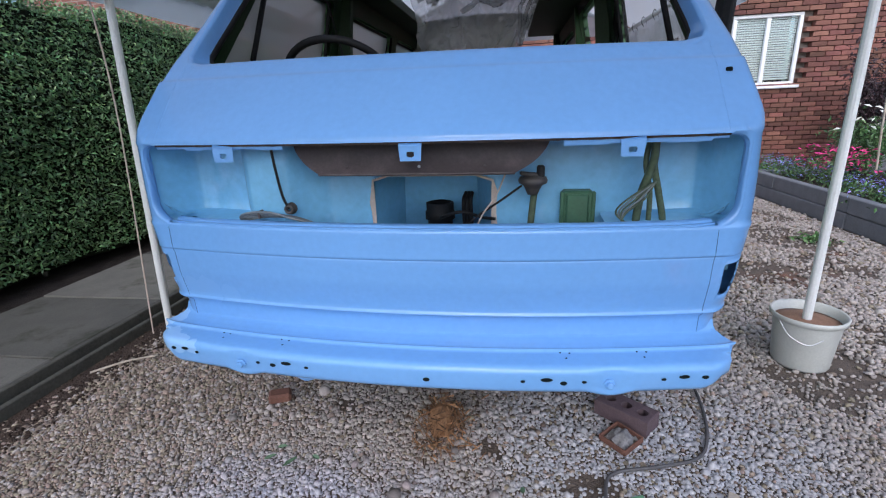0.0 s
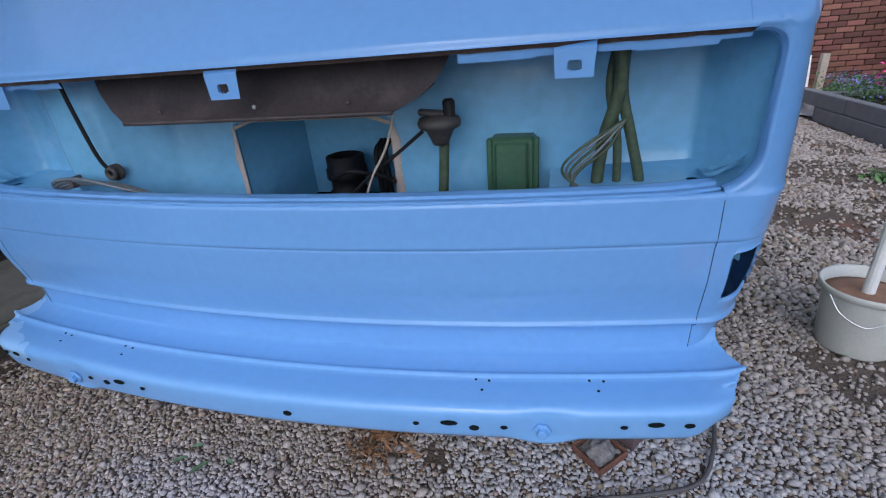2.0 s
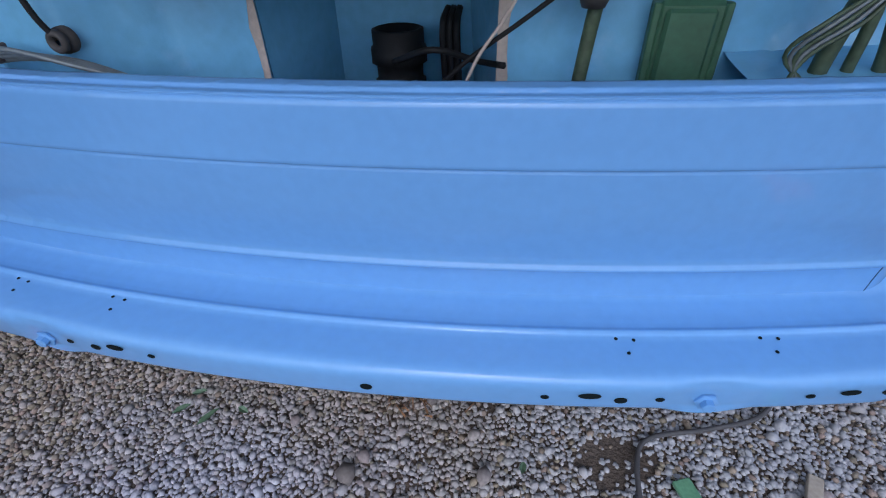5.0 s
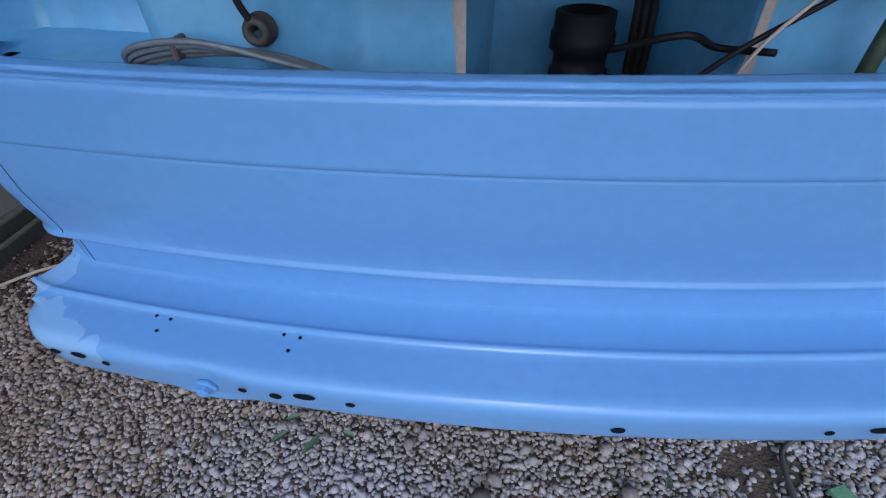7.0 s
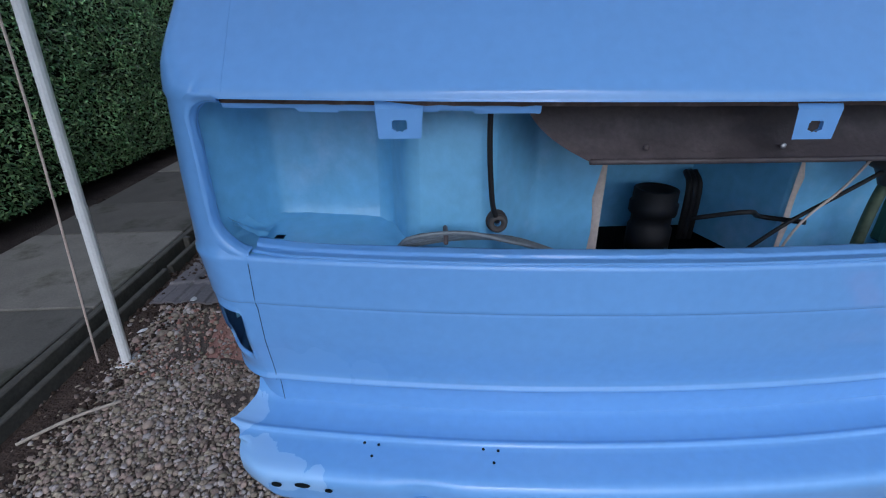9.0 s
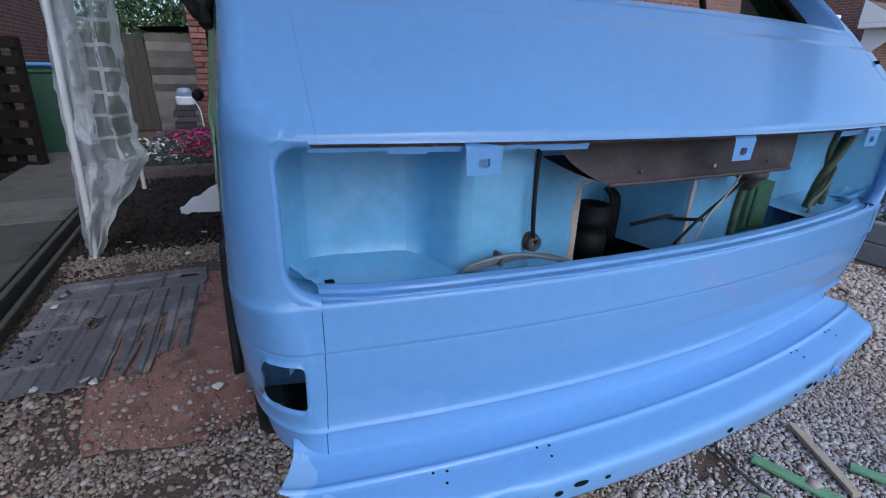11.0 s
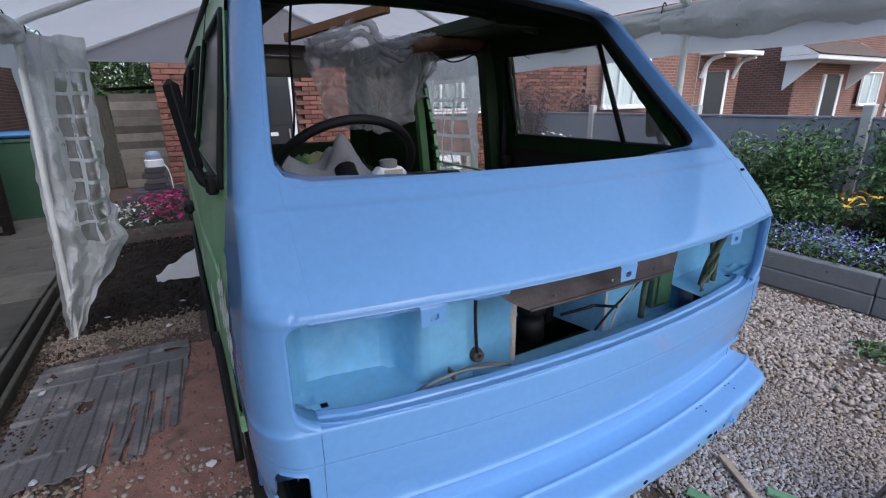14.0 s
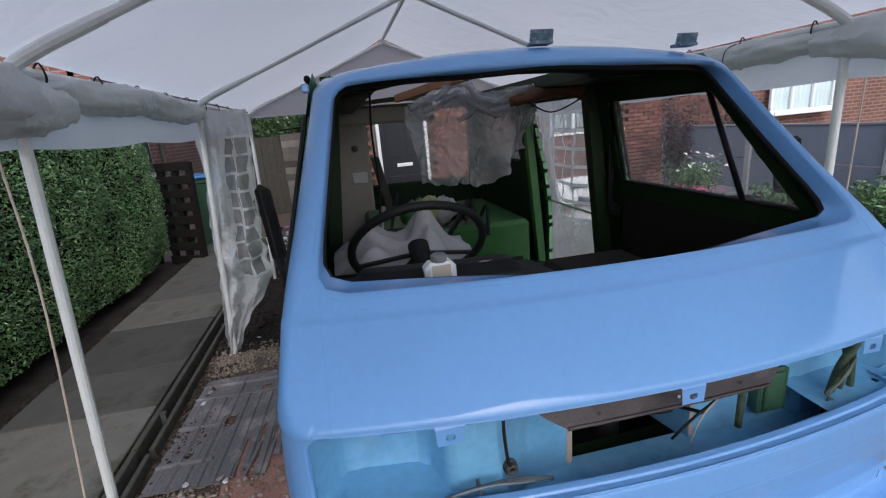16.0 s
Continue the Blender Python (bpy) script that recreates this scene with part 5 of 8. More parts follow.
for x in (-0.46, 0.42):
    seat = van_part("cab_seat", Geo().add(*cbox(0.48, 0.46, 0.16, 0.05, (x, 2.02, 0.98))), DOORCARD, "dark cab seat", smooth=False)
    if x < 0:
        part("backrest", Geo().add(*cbox(0.46, 0.14, 0.30, 0.05, (x, 2.30, 1.12))), DOORCARD, seat)


def drape(u, v):
    """Cloth thrown over the driver's seat."""
    peak = 0.14 * math.exp(-((u - 0.35) / 0.22) ** 2) + 0.09 * math.exp(-((u + 0.45) / 0.25) ** 2)
    z = 1.14 + peak * (1 - 0.6 * abs(v)) + 0.05 * noise.noise(Vector((u * 3, v * 3, 2))) - 0.10 * max(0, -v) - 0.05 * u * u
    return (-0.46 + 0.27 * u, 1.99 + 0.21 * v, z + 0.14)


tagged(part("dust_sheet", sheet(span(-1, 1, 30), span(-1, 1, 24), drape), CLOTH, None, smooth=True), "grey crumpled dust cloth over the driver's seat", "cloth")
bottle = thing("plastic_bottle", "white plastic fluid bottle with grey cap on the dashboard", "bottle", (-0.435, 1.42, 1.312))
part("bottle_body", Geo().add(*cbox(0.085, 0.06, 0.060, 0.014, (0, 0, 0.030))), UPVC, bottle)
part("bottle_cap", Geo().add(*lathe([(0.022, 0.059), (0.022, 0.076), (0.018, 0.079)], 16)), GREYPLASTIC, bottle)
part("bottle_label", Geo().add(*cbox(0.050, 0.002, 0.04, 0.0005, (0, -0.031, 0.036))), BEIGE, bottle)
rag = thing("rag", "small stained rag on the dashboard", "rag", (-0.30, 1.44, 1.322))
part("rag_body", sheet(span(-1, 1, 12), span(-1, 1, 8), lambda u, v: (0.06 * u, 0.03 * v, 0.006 + 0.018 * max(0, 1 - u * u - v * v) + 0.008 * noise.noise(Vector((u * 4, v * 4, 1))))), mat("stained_rag", (0.32, 0.24, 0.22), rough=0.95, var=0.4, scale=30), rag, smooth=True)


def veil(u, v):
    """Thin clear plastic pinned along the roof beam and hanging in folds."""
    q = Vector((u * 3, v * 3, 5))
    x = 0.045 + 0.36 * u * (1 - 0.20 * v) + 0.02 * noise.noise(q * 1.7)
    swag = math.sin(7 * u + 9 * v + 2 * noise.noise(q))
    y = 2.66 + 0.035 * swag + 0.10 * noise.noise(q) * (0.3 + v) + 0.035 * noise.noise(q * 3.1) + 0.016 * noise.noise(q * 7)
    z = 1.885 - 0.05 * u * u - 0.02 * math.sin(5 * u) - (0.41 + 0.10 * math.cos(u * 2.2) - 0.05 * u) * v + 0.02 * noise.noise(q * 2)
    return (x, y, z)


plastic = thing("plastic_drape", "clear crumpled plastic sheet hanging inside the van", "sheet")
part("hanging_sheet", sheet(span(-1, 1, 90), span(0, 1, 70), veil), CLEAR, plastic, "clear hanging plastic", smooth=True)
for k, (ua, ub, va, vb) in enumerate(((-0.9, 0.95, 0.02, 0.10), (-0.7, 0.98, 0.12, 0.22), (-0.2, 1.0, 0.30, 0.12))):
    line = [Vector(veil(ua + (ub - ua) * j / 9, va + (vb - va) * j / 9 + 0.05 * math.sin(j * 1.3 + k))) - Vector((0, 0.02, 0)) for j in range(10)]
    part("bunched_fold", Geo().add(*tube(line, 0.020 - 0.003 * k, 8, lump=0.5, rng=random.Random(20 + k))), FOLDED, plastic, "thick bunched fold", smooth=True)
for k in range(3):
    line = [Vector(veil(0.80 + 0.09 * k - 0.10 * (j / 9) ** 2, j / 9)) - Vector((0, 0.015, 0)) for j in range(10)]
    part("bunched_fold", Geo().add(*tube(line, 0.011, 7, lump=0.5, rng=random.Random(30 + k))), FOLDED, plastic, "thick bunched fold", smooth=True)
van_part("hanging_wire", Geo().add(*tube([(-0.54, 1.86, 1.87), (-0.545, 1.95, 1.70), (-0.53, 2.05, 1.50), (-0.54, 2.1, 1.35)], 0.004, 6)), BLACK)
van_part("hanging_wire", Geo().add(*tube([(0.30, 2.6, 1.80), (0.42, 2.55, 1.73), (0.55, 2.5, 1.78), (0.60, 2.45, 1.84)], 0.004, 6)), BLACK)
van_part("seat_belt", Geo().add(*cbox(0.03, 0.012, 0.62, 0.003, (0.755, 2.52, 1.50))), BLACK, smooth=False)
van_part("belt_reel", Geo().add(*cbox(0.06, 0.05, 0.07, 0.012, (0.77, 2.50, 1.19))), BLACK, smooth=False)
van_part("leaning_plank", Geo().add(*box_between((-0.20, 4.4, 0.62), (-0.34, 4.75, 1.45), 0.08, 0.025)), DARKWOOD, "dark plank leaning at the rear", smooth=False)
for k in range(7):
    rr = random.Random(60 + k)
    van_part("cable_offcut", Geo().add(*tube([(rr.uniform(-0.2, 0.3), rr.uniform(3.0, 4.2), 0.95), (rr.uniform(-0.2, 0.3), rr.uniform(3.0, 4.2), 1.1 + rr.uniform(0, 0.1)), (rr.uniform(-0.2, 0.3), rr.uniform(3.0, 4.2), 0.98)], 0.012, 6)), BLACK)
van_part("engine_box", Geo().add(*cbox(1.2, 1.2, 0.36, 0.03, (0.1, 4.1, 0.78))), PILLARGREEN, "green engine box", smooth=False)


# things left inside the van
bundle = thing("cloth_bundle", "bundle of yellow-green and white rags on the engine box", "rags", (-0.06, 3.62, 0.96))
for k, (dx, dz, m_) in enumerate(((-0.10, 0.02, PILLARGREEN), (0.0, 0.05, mat("yellow_green_rag", (0.34, 0.36, 0.16), rough=0.95, var=0.3, bump=0.4)), (0.12, 0.03, CLOTH))):
    part("rag", sheet(span(0, 6.2832, 22), span(-1.5, 1.5, 12), lambda a, b, dx=dx, dz=dz, k=k: (dx + (0.11 + 0.03 * noise.noise(Vector((math.cos(a) * 1.5, math.sin(a) * 1.5, b + 5 * k)))) * math.cos(b) * math.cos(a), 0.09 * math.cos(b) * math.sin(a), dz + 0.09 + (0.10 + 0.04 * noise.noise(Vector((math.cos(a) * 2, math.sin(a) * 2, b * 2 + k)))) * math.sin(b))), m_, bundle, smooth=True)
for k, (a, b) in enumerate((((-0.36, 3.6, 0.97), (-0.28, 3.7, 1.22)), ((-0.44, 3.5, 0.97), (-0.40, 3.55, 1.16)), ((0.22, 3.6, 0.97), (0.30, 3.66, 1.12)))):
    tool = thing("hand_tool", "old hand tool standing among the clutter in the van", "tool", a, "tools in the van")
    d = Vector(b) - Vector(a)
    part("shaft", Geo().add(*tube([(0, 0, -0.01), tuple(d)], 0.012, 8, False)), STEEL if k % 2 else TRAYMETAL, tool)
    part("grip", Geo().add(*tube([tuple(d * 0.72), tuple(d * 1.08)], 0.020, 8, False)), PALEWOOD if k % 2 else BLACK, tool)


# ---------------------------------------------------------------- ground, path, edging
GROUND_MAT = SOIL
g = Geo()
xs_ = [-300, -60, -20, -8, -4, -2, -1, 0, 1, 2, 3.3, 6, 12, 30, 80, 300]
ys_ = [-300, -60, -20, -6, -2, 0, 1, 2, 3, 4, 6, 9, 14, 30, 80, 300]
g.add([(x, y, 0) for y in ys_ for x in xs_], [(j * 16 + i, j * 16 + i + 1, (j + 1) * 16 + i + 1, (j + 1) * 16 + i) for j in range(15) for i in range(15)])
tagged(part("ground", g, GROUND_MAT), "gravelly earth drive with scattered dirt", "ground", kind="structure")


def patch(name, x0, x1, y0, y1, z, material, label, seed, soft=0.25):
    """A spread of loose earth with an uneven outline, thinning to its edge."""
    gg = Geo()
    n_ = 40
    vs, fs = [(0.5 * (x0 + x1), 0.5 * (y0 + y1), z)], []
    for ring in range(1, 7):
        for k in range(n_):
            w = 2 * math.pi * k / n_
            c, s = math.cos(w), math.sin(w)
            q = 1 / max(abs(c), abs(s)) ** 0.7
            r = ring / 6 * q * (1 - soft * (0.5 + 0.5 * noise.noise(Vector((c * 1.7, s * 1.7, seed)))))
            h = z * (1 - (ring / 6) ** 2) + 0.001 + 0.006 * noise.noise(Vector((c * ring, s * ring, seed + 7))) * (1 - ring / 6)
            vs.append((0.5 * (x0 + x1) + 0.5 * (x1 - x0) * r * c, 0.5 * (y0 + y1) + 0.5 * (y1 - y0) * r * s, h))
    for k in range(n_):
        fs.append((0, 1 + k, 1 + (k + 1) % n_))
    for ring in range(5):
        for k in range(n_):
            a, b = 1 + ring * n_ + k, 1 + ring * n_ + (k + 1) % n_
            fs.append((a, a + n_, b + n_, b))
    gg.add(vs, fs)
    return tagged(part(name, gg, material, smooth=True), label, "earth", kind="stuff")


patch("brick_dust", -1.55, -0.55, 1.85, 3.7, 0.012, RUST_EARTH, "red brick dust and earth trodden into the drive", 3)
patch("dark_earth", -1.98, -0.6, 3.9, 6.6, 0.016, DARK_EARTH, "dark wet earth beside the van", 5)
patch("dirt_strip", -2.02, -1.70, 0.6, 2.9, 0.012, EARTH_BROWN, "brown earth along the timber edging", 9)
patch("bed_soil", -4.3, -2.99, -1.5, 8.0, 0.03, DARK_EARTH, "bare dark soil under the hedge", 11, 0.05)

path = thing("garden_path", "weathered grey concrete slab path beside the drive", "path", kind="structure")
slab_g = {}
y, k = -4.05, 0
rng = random.Random(2)
while y < 9.2:
    ln = (0.92, 0.61, 0.92, 0.76)[k % 4]
    if ln not in slab_g:
        slab_g[ln] = Geo().add(*cbox(0.93, ln - 0.012, 0.06, 0.006)).mesh("slab", SLAB)
    part("slab", slab_g[ln], SLAB, path, loc=(-2.51, y + ln / 2, 0.068 + rng.uniform(-0.004, 0.004)), rot=(rng.uniform(-0.5, 0.5), rng.uniform(-0.5, 0.5), rng.uniform(-0.3, 0.3)))
    y += ln
    k += 1
part("path_bedding", Geo().add(*cbox(0.93, 13.0, 0.05, 0.005, (-2.51, 2.6, 0.030))), DARK_EARTH, path)
edging = thing("timber_edging", "dark timber boards edging the path", "edging", kind="structure")
for k in range(6):
    y0 = -3.8 + 2.2 * k
    part("edging_board", Geo().add(*cbox(0.035, 2.19, 0.125, 0.005, (-1.995 - 0.004 * (k % 2), y0 + 1.1, 0.050))), DARKWOOD, edging)
    part("edging_board", Geo().add(*cbox(0.030, 2.17, 0.070, 0.005, (-1.930 - 0.006 * ((k + 1) % 2), y0 + 1.12, 0.036))), DARKWOOD, edging)
    part("edging_peg", Geo().add(*cbox(0.035, 0.035, 0.16, 0.004, (-1.962, y0 + 0.35, 0.035))), DARKWOOD, edging)


# ---------------------------------------------------------------- gravel
ICO = [(0, 0, 1.0)] + [(0.894 * math.cos(a * 1.2566), 0.894 * math.sin(a * 1.2566), 0.447) for a in range(5)] + [(0.894 * math.cos(a * 1.2566 + 0.628), 0.894 * math.sin(a * 1.2566 + 0.628), -0.447) for a in range(5)] + [(0, 0, -1.0)]
ICO_F = [(0, 1 + k, 1 + (k + 1) % 5) for k in range(5)] + [(1 + k, 6 + k, 1 + (k + 1) % 5) for k in range(5)] + [(6 + k, 6 + (k + 1) % 5, 1 + (k + 1) % 5) for k in range(5)] + [(11, 6 + (k + 1) % 5, 6 + k) for k in range(5)]


def stones(name, areas, material, label, seed, skip=None, z=0.0):
    """Loose stones strewn over areas (x0, x1, y0, y1, spacing, size)."""
    r = np.random.RandomState(seed)
    ico, icf = np.array(ICO), np.array(ICO_F)
    pos, rad = [], []
    for x0, x1, y0, y1, sp, size in areas:
        nx, ny = int((x1 - x0) / sp), int((y1 - y0) / sp)
        gx, gy = np.meshgrid(np.arange(nx), np.arange(ny))
        p = np.c_[gx.ravel() * sp + x0, gy.ravel() * sp + y0] + r.uniform(-0.55, 0.55, (nx * ny, 2)) * sp
        pos.append(p)
        rad.append(size * np.exp(r.normal(0, 0.26, len(p))))
    pos, rad = np.concatenate(pos), np.concatenate(rad)
    if skip is not None:
        ok = np.array([not skip(a, b) for a, b in pos])
        pos, rad = pos[ok], rad[ok]
    n_ = len(pos)
    sc = r.uniform(0.65, 1.35, (n_, 1, 3)) * np.array([1, 1, 0.72]) * rad[:, None, None]
    v = ico[None] * (1 + r.uniform(-0.30, 0.26, (n_, 12, 1))) * sc
    a, b = r.uniform(0, 6.28, n_), r.normal(0, 0.4, n_)
    ca, sa, cb, sb = np.cos(a), np.sin(a), np.cos(b), np.sin(b)
    x, y_, zz = v[:, :, 0], v[:, :, 1], v[:, :, 2]
    x, zz = x * cb[:, None] - zz * sb[:, None], x * sb[:, None] + zz * cb[:, None]
    x, y_ = x * ca[:, None] - y_ * sa[:, None], x * sa[:, None] + y_ * ca[:, None]
    v = np.stack([x + pos[:, :1], y_ + pos[:, 1:], zz + z + (rad * r.uniform(0.25, 0.9, n_))[:, None]], 2).reshape(-1, 3)
    f = (icf[None] + 12 * np.arange(n_)[:, None, None]).reshape(-1, 3)
    me = bpy.data.meshes.new(name)
    me.vertices.add(len(v))
    me.vertices.foreach_set("co", v.ravel())
    me.loops.add(f.size)
    me.loops.foreach_set("vertex_index", f.ravel())
    me.polygons.add(len(f))
    me.polygons.foreach_set("loop_start", np.arange(0, f.size, 3))
    me.materials.append(material)
    me.update(calc_edges=True)
    return tagged(part(name, me, material), label, "gravel", kind="stuff")


def bare(x, y):
    """Where the drive has lost most of its gravel."""
    few = noise.noise(Vector((x * 90, y * 90, 3.0))) > -0.22
    if -1.95 < x < -1.02 and 2.5 < y < 3.7:
        return True
    q = 0.25 * noise.noise(Vector((x * 2.5, y * 2.5, 4.0)))
    if x < -0.55 and 1.98 + q < y < 3.75 and x > -1.62 + q:
        return few
    if x < -1.84 + 0.3 * q and y > 0.9 + q:
        return few
    if -0.95 < x < 0.95 and y > 2.7:
        return True
    if x > 1.0 and y > 1.6 and noise.noise(Vector((x * 1.7, y * 1.3, 12.0))) + 0.3 * noise.noise(Vector((x * 6, y * 6, 2.0))) > 0.40 - 0.28 * max(0.0, min(1.0, y - 2.0)):
        return few
    if x > 1.85 and 0.4 < y < 2.5 and noise.noise(Vector((x * 3, y * 3, 5.0))) + 0.8 * noise.noise(Vector((x * 17, y * 17, 9.0))) > 0.30:
        return few
    return few and noise.noise(Vector((x * 3, y * 3, 8.0))) > 0.55


GRAVEL_AREAS = [(-1.95, 3.2, -3.4, 0.25, 0.032, 0.0185), (-1.95, 1.75, 0.25, 1.35, 0.0098, 0.0064), (-1.95, 1.75, 1.35, 2.2, 0.0118, 0.0077), (-1.9, 1.75, 2.2, 2.75, 0.017, 0.0110), (1.75, 3.2, 0.25, 3.2, 0.0160, 0.0105), (0.95, 1.75, 2.75, 3.2, 0.0170, 0.0105), (0.95, 3.2, 3.2, 7.6, 0.0180, 0.0112), (-1.95, -0.95, 3.7, 4.25, 0.0165, 0.0088)]


def is_brown(x, y):
    """Dirty brown stones lie thicker towards the timber edging."""
    q = math.sin(x * 9173.1 + y * 7321.7) * 0.5 + 0.5
    if y > 3.0 and x < 0:
        return True
    return q < min(0.92, max(0.06, (-0.45 - x + 0.5 * noise.noise(Vector((x * 1.5, y * 1.5, 6)))) / 0.9))


stones("gravel", GRAVEL_AREAS, GRAVEL, "pale buff and grey loose gravel covering the drive", 7, lambda x, y: bare(x, y) or is_brown(x, y))
stones("dirty_gravel", GRAVEL_AREAS, GRAVEL_BROWN, "brown dirty gravel along the timber edging", 7, lambda x, y: bare(x, y) or not is_brown(x, y))



stones("earth_clods", [(-1.98, -0.65, 4.1, 6.6, 0.035, 0.016), (-3.15, -2.99, -1.0, 7.6, 0.035, 0.014)], DARK_EARTH, "dark clods of broken earth", 17, None, 0.004)
stones("earth_crumbs", [(-1.98, -1.66, 0.9, 3.9, 0.026, 0.008)], EARTH_BROWN, "crumbs of damp brown earth beside the edging", 23, None, 0.006)
stones("dust_crumbs", [(-1.75, -0.75, 1.95, 3.75, 0.036, 0.006)], RUST_EARTH, "crumbs of red brick on the trodden dust", 19, None, 0.008)


# ---------------------------------------------------------------- leaves
def leaves(name, pts, size, material, parent, label="", seed=1, up=0.3, normal=None, kind=""):
    """Many small folded leaves at pts, each with its own turn."""
    r = np.random.RandomState(seed)
    n_ = len(pts)
    d = r.normal(0, 1, (n_, 3)) + np.array([0, 0, up])
    if normal is not None:
        d += np.asarray(normal)
    d /= np.linalg.norm(d, axis=1)[:, None]
    t = np.cross(d, r.normal(0, 1, (n_, 3)))
    t /= np.linalg.norm(t, axis=1)[:, None]
    w = np.cross(d, t)
    s = (size * r.uniform(0.6, 1.3, n_))[:, None]
    p = np.asarray(pts)
    v = np.stack([p - t * s, p + w * s * 0.45 + d * s * 0.18, p + t * s - d * s * 0.15, p - w * s * 0.45 + d * s * 0.18], 1).reshape(-1, 3)
    f = (np.array([[0, 1, 2], [0, 2, 3]])[None] + 4 * np.arange(n_)[:, None, None]).reshape(-1, 3)
    me = bpy.data.meshes.new(name)
    me.from_pydata(v.tolist(), [], f.tolist())
    me.materials.append(material)
    ob = part(name, me, material, parent, label)
    if kind:
        ob["kind"] = kind
    return ob


hedge = thing("hedge", "clipped dense dark-green privet hedge along the path", "hedge", (0, 0, 0))
HX, HY0, HY1 = -3.22, -1.2, 7.45


def hedge_front(y, z):
    return HX + 0.10 * noise.noise(Vector((y * 0.9, z * 1.1, 1))) + 0.05 * noise.noise(Vector((y * 3, z * 3, 5))) - 0.10 * max(0, (z - 1.5) / 0.5) - 0.18 * max(0, 0.5 - z)


def hedge_top(y):
    return 2.16 + 0.07 * noise.noise(Vector((y * 1.3, 0, 3))) - (0.35 * max(0, y - 6.6))


r_ = np.random.RandomState(5)
pts = []
for _ in range(74000):
    y, z = r_.uniform(HY0, HY1), 0.16 + (hedge_top(3) - 0.16) * r_.uniform(0, 1)
    if z < hedge_top(y):
        pts.append((hedge_front(y, z) - abs(r_.normal(0, 0.05)) + 0.03, y, z))
for _ in range(16000):
    y, x = r_.uniform(HY0, HY1), r_.uniform(HX - 0.95, HX)
    pts.append((x, y, hedge_top(y) - abs(r_.normal(0, 0.04)) + 0.02))
for _ in range(6000):
    x, z = r_.uniform(HX - 0.95, HX), r_.uniform(0.2, 1.75)
    pts.append((x, HY1 - abs(r_.normal(0, 0.05)), z))
    if _ % 2:
        pts.append((x, HY0 + abs(r_.normal(0, 0.05)), z + 0.15))
leaves("foliage", pts, 0.0185, LEAF, hedge, "small glossy hedge leaves", 6, 0.4, (0.5, 0, 0.3))
# Sheet added behind the leaves, coloured near-black as the hedge's inner shade.
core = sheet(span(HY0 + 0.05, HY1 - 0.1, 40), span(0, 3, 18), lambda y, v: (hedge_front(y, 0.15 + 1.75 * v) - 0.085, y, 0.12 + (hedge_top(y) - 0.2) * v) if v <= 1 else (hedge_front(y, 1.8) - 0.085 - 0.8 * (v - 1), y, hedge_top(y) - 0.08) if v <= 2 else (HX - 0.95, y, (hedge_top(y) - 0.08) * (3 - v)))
part("twig_core", core, HEDGE_SHADE, hedge)
part("twig_end", sheet(span(HX - 0.95, HX - 0.1, 6), span(0.1, 1.85, 6), lambda x, z: (x, HY0 + 0.06, z)), HEDGE_SHADE, hedge)
part("twig_end", sheet(span(HX - 0.95, HX - 0.1, 6), span(0.1, 1.6, 6), lambda x, z: (x, HY1 - 0.1, z)), HEDGE_SHADE, hedge)
for k in range(9):
    y = -0.9 + 0.95 * k
    part("stem", Geo().add(*tube([(HX - 0.35, y, 0.0), (HX - 0.33, y + 0.05, 0.25), (HX - 0.38, y, 0.6)], 0.02, 7, r1=0.012)), DARKWOOD, hedge)


# ---------------------------------------------------------------- party-tent over the van
tent = thing("party_tent", "white tube-frame party tent with translucent plastic roof over the van", "tent", (0, 0, 0))
RIDGE, EAVE, HALF = 2.70, 1.99, 1.60
# The first frame is unseen, set forward to keep sky reflection off the nose.
FRAMES = (-0.50, 2.02, 4.05, 6.05)
feet = {(-1, 1): (-1.75, 2.06, 0.0), (1, 1): (1.59, 2.01, 0.22), (-1, 2): (-1.73, 4.06, 0.0), (1, 2): (1.80, 3.75, 0.2)}
for i, y in enumerate(FRAMES):
    for sx in (-1, 1):
        ex = sx * HALF
        part("rafter", Geo().add(*tube([(0.02, y, RIDGE - 0.025), (ex - sx * 0.16, y, EAVE + 0.078)], 0.0195, 10, False)), WHITE, tent)
        part("corner_joint", Geo().add(*tube([(ex - sx * 0.30, y, EAVE + 0.137), (ex - sx * 0.08, y, EAVE + 0.042), (ex, y, EAVE - 0.02), (ex, y, EAVE - 0.16)], 0.0225, 10, True, 4)), WHITE, tent)
        f = feet.get((sx, i), (ex + sx * 0.05, y, 0.0))
        leg = part("leg", Geo().add(*tube([f, (ex, y, EAVE)], 0.019, 12, False)), WHITE, tent)
        d = Vector((ex, y, EAVE)) - Vector(f)
        c = Vector(f) + d * 0.33
        part("leg_sleeve", Geo().add(*tube([c, c + d * 0.02], 0.0205, 12, False)), WHITE, leg, "taped tube joint")
        if f[2] == 0:
            part("foot_plate", Geo().add(*cbox(0.09, 0.09, 0.006, 0.002, (f[0], f[1], 0.005))), WHITE, leg)
    if i < 3:
        y2 = FRAMES[i + 1]
        for ex, ez in ((-HALF, EAVE), (HALF, EAVE), (0.02, RIDGE)):
            part("purlin", Geo().add(*tube([(ex, y, ez), (ex, y2, ez)], 0.019, 10, False)), WHITE, tent)


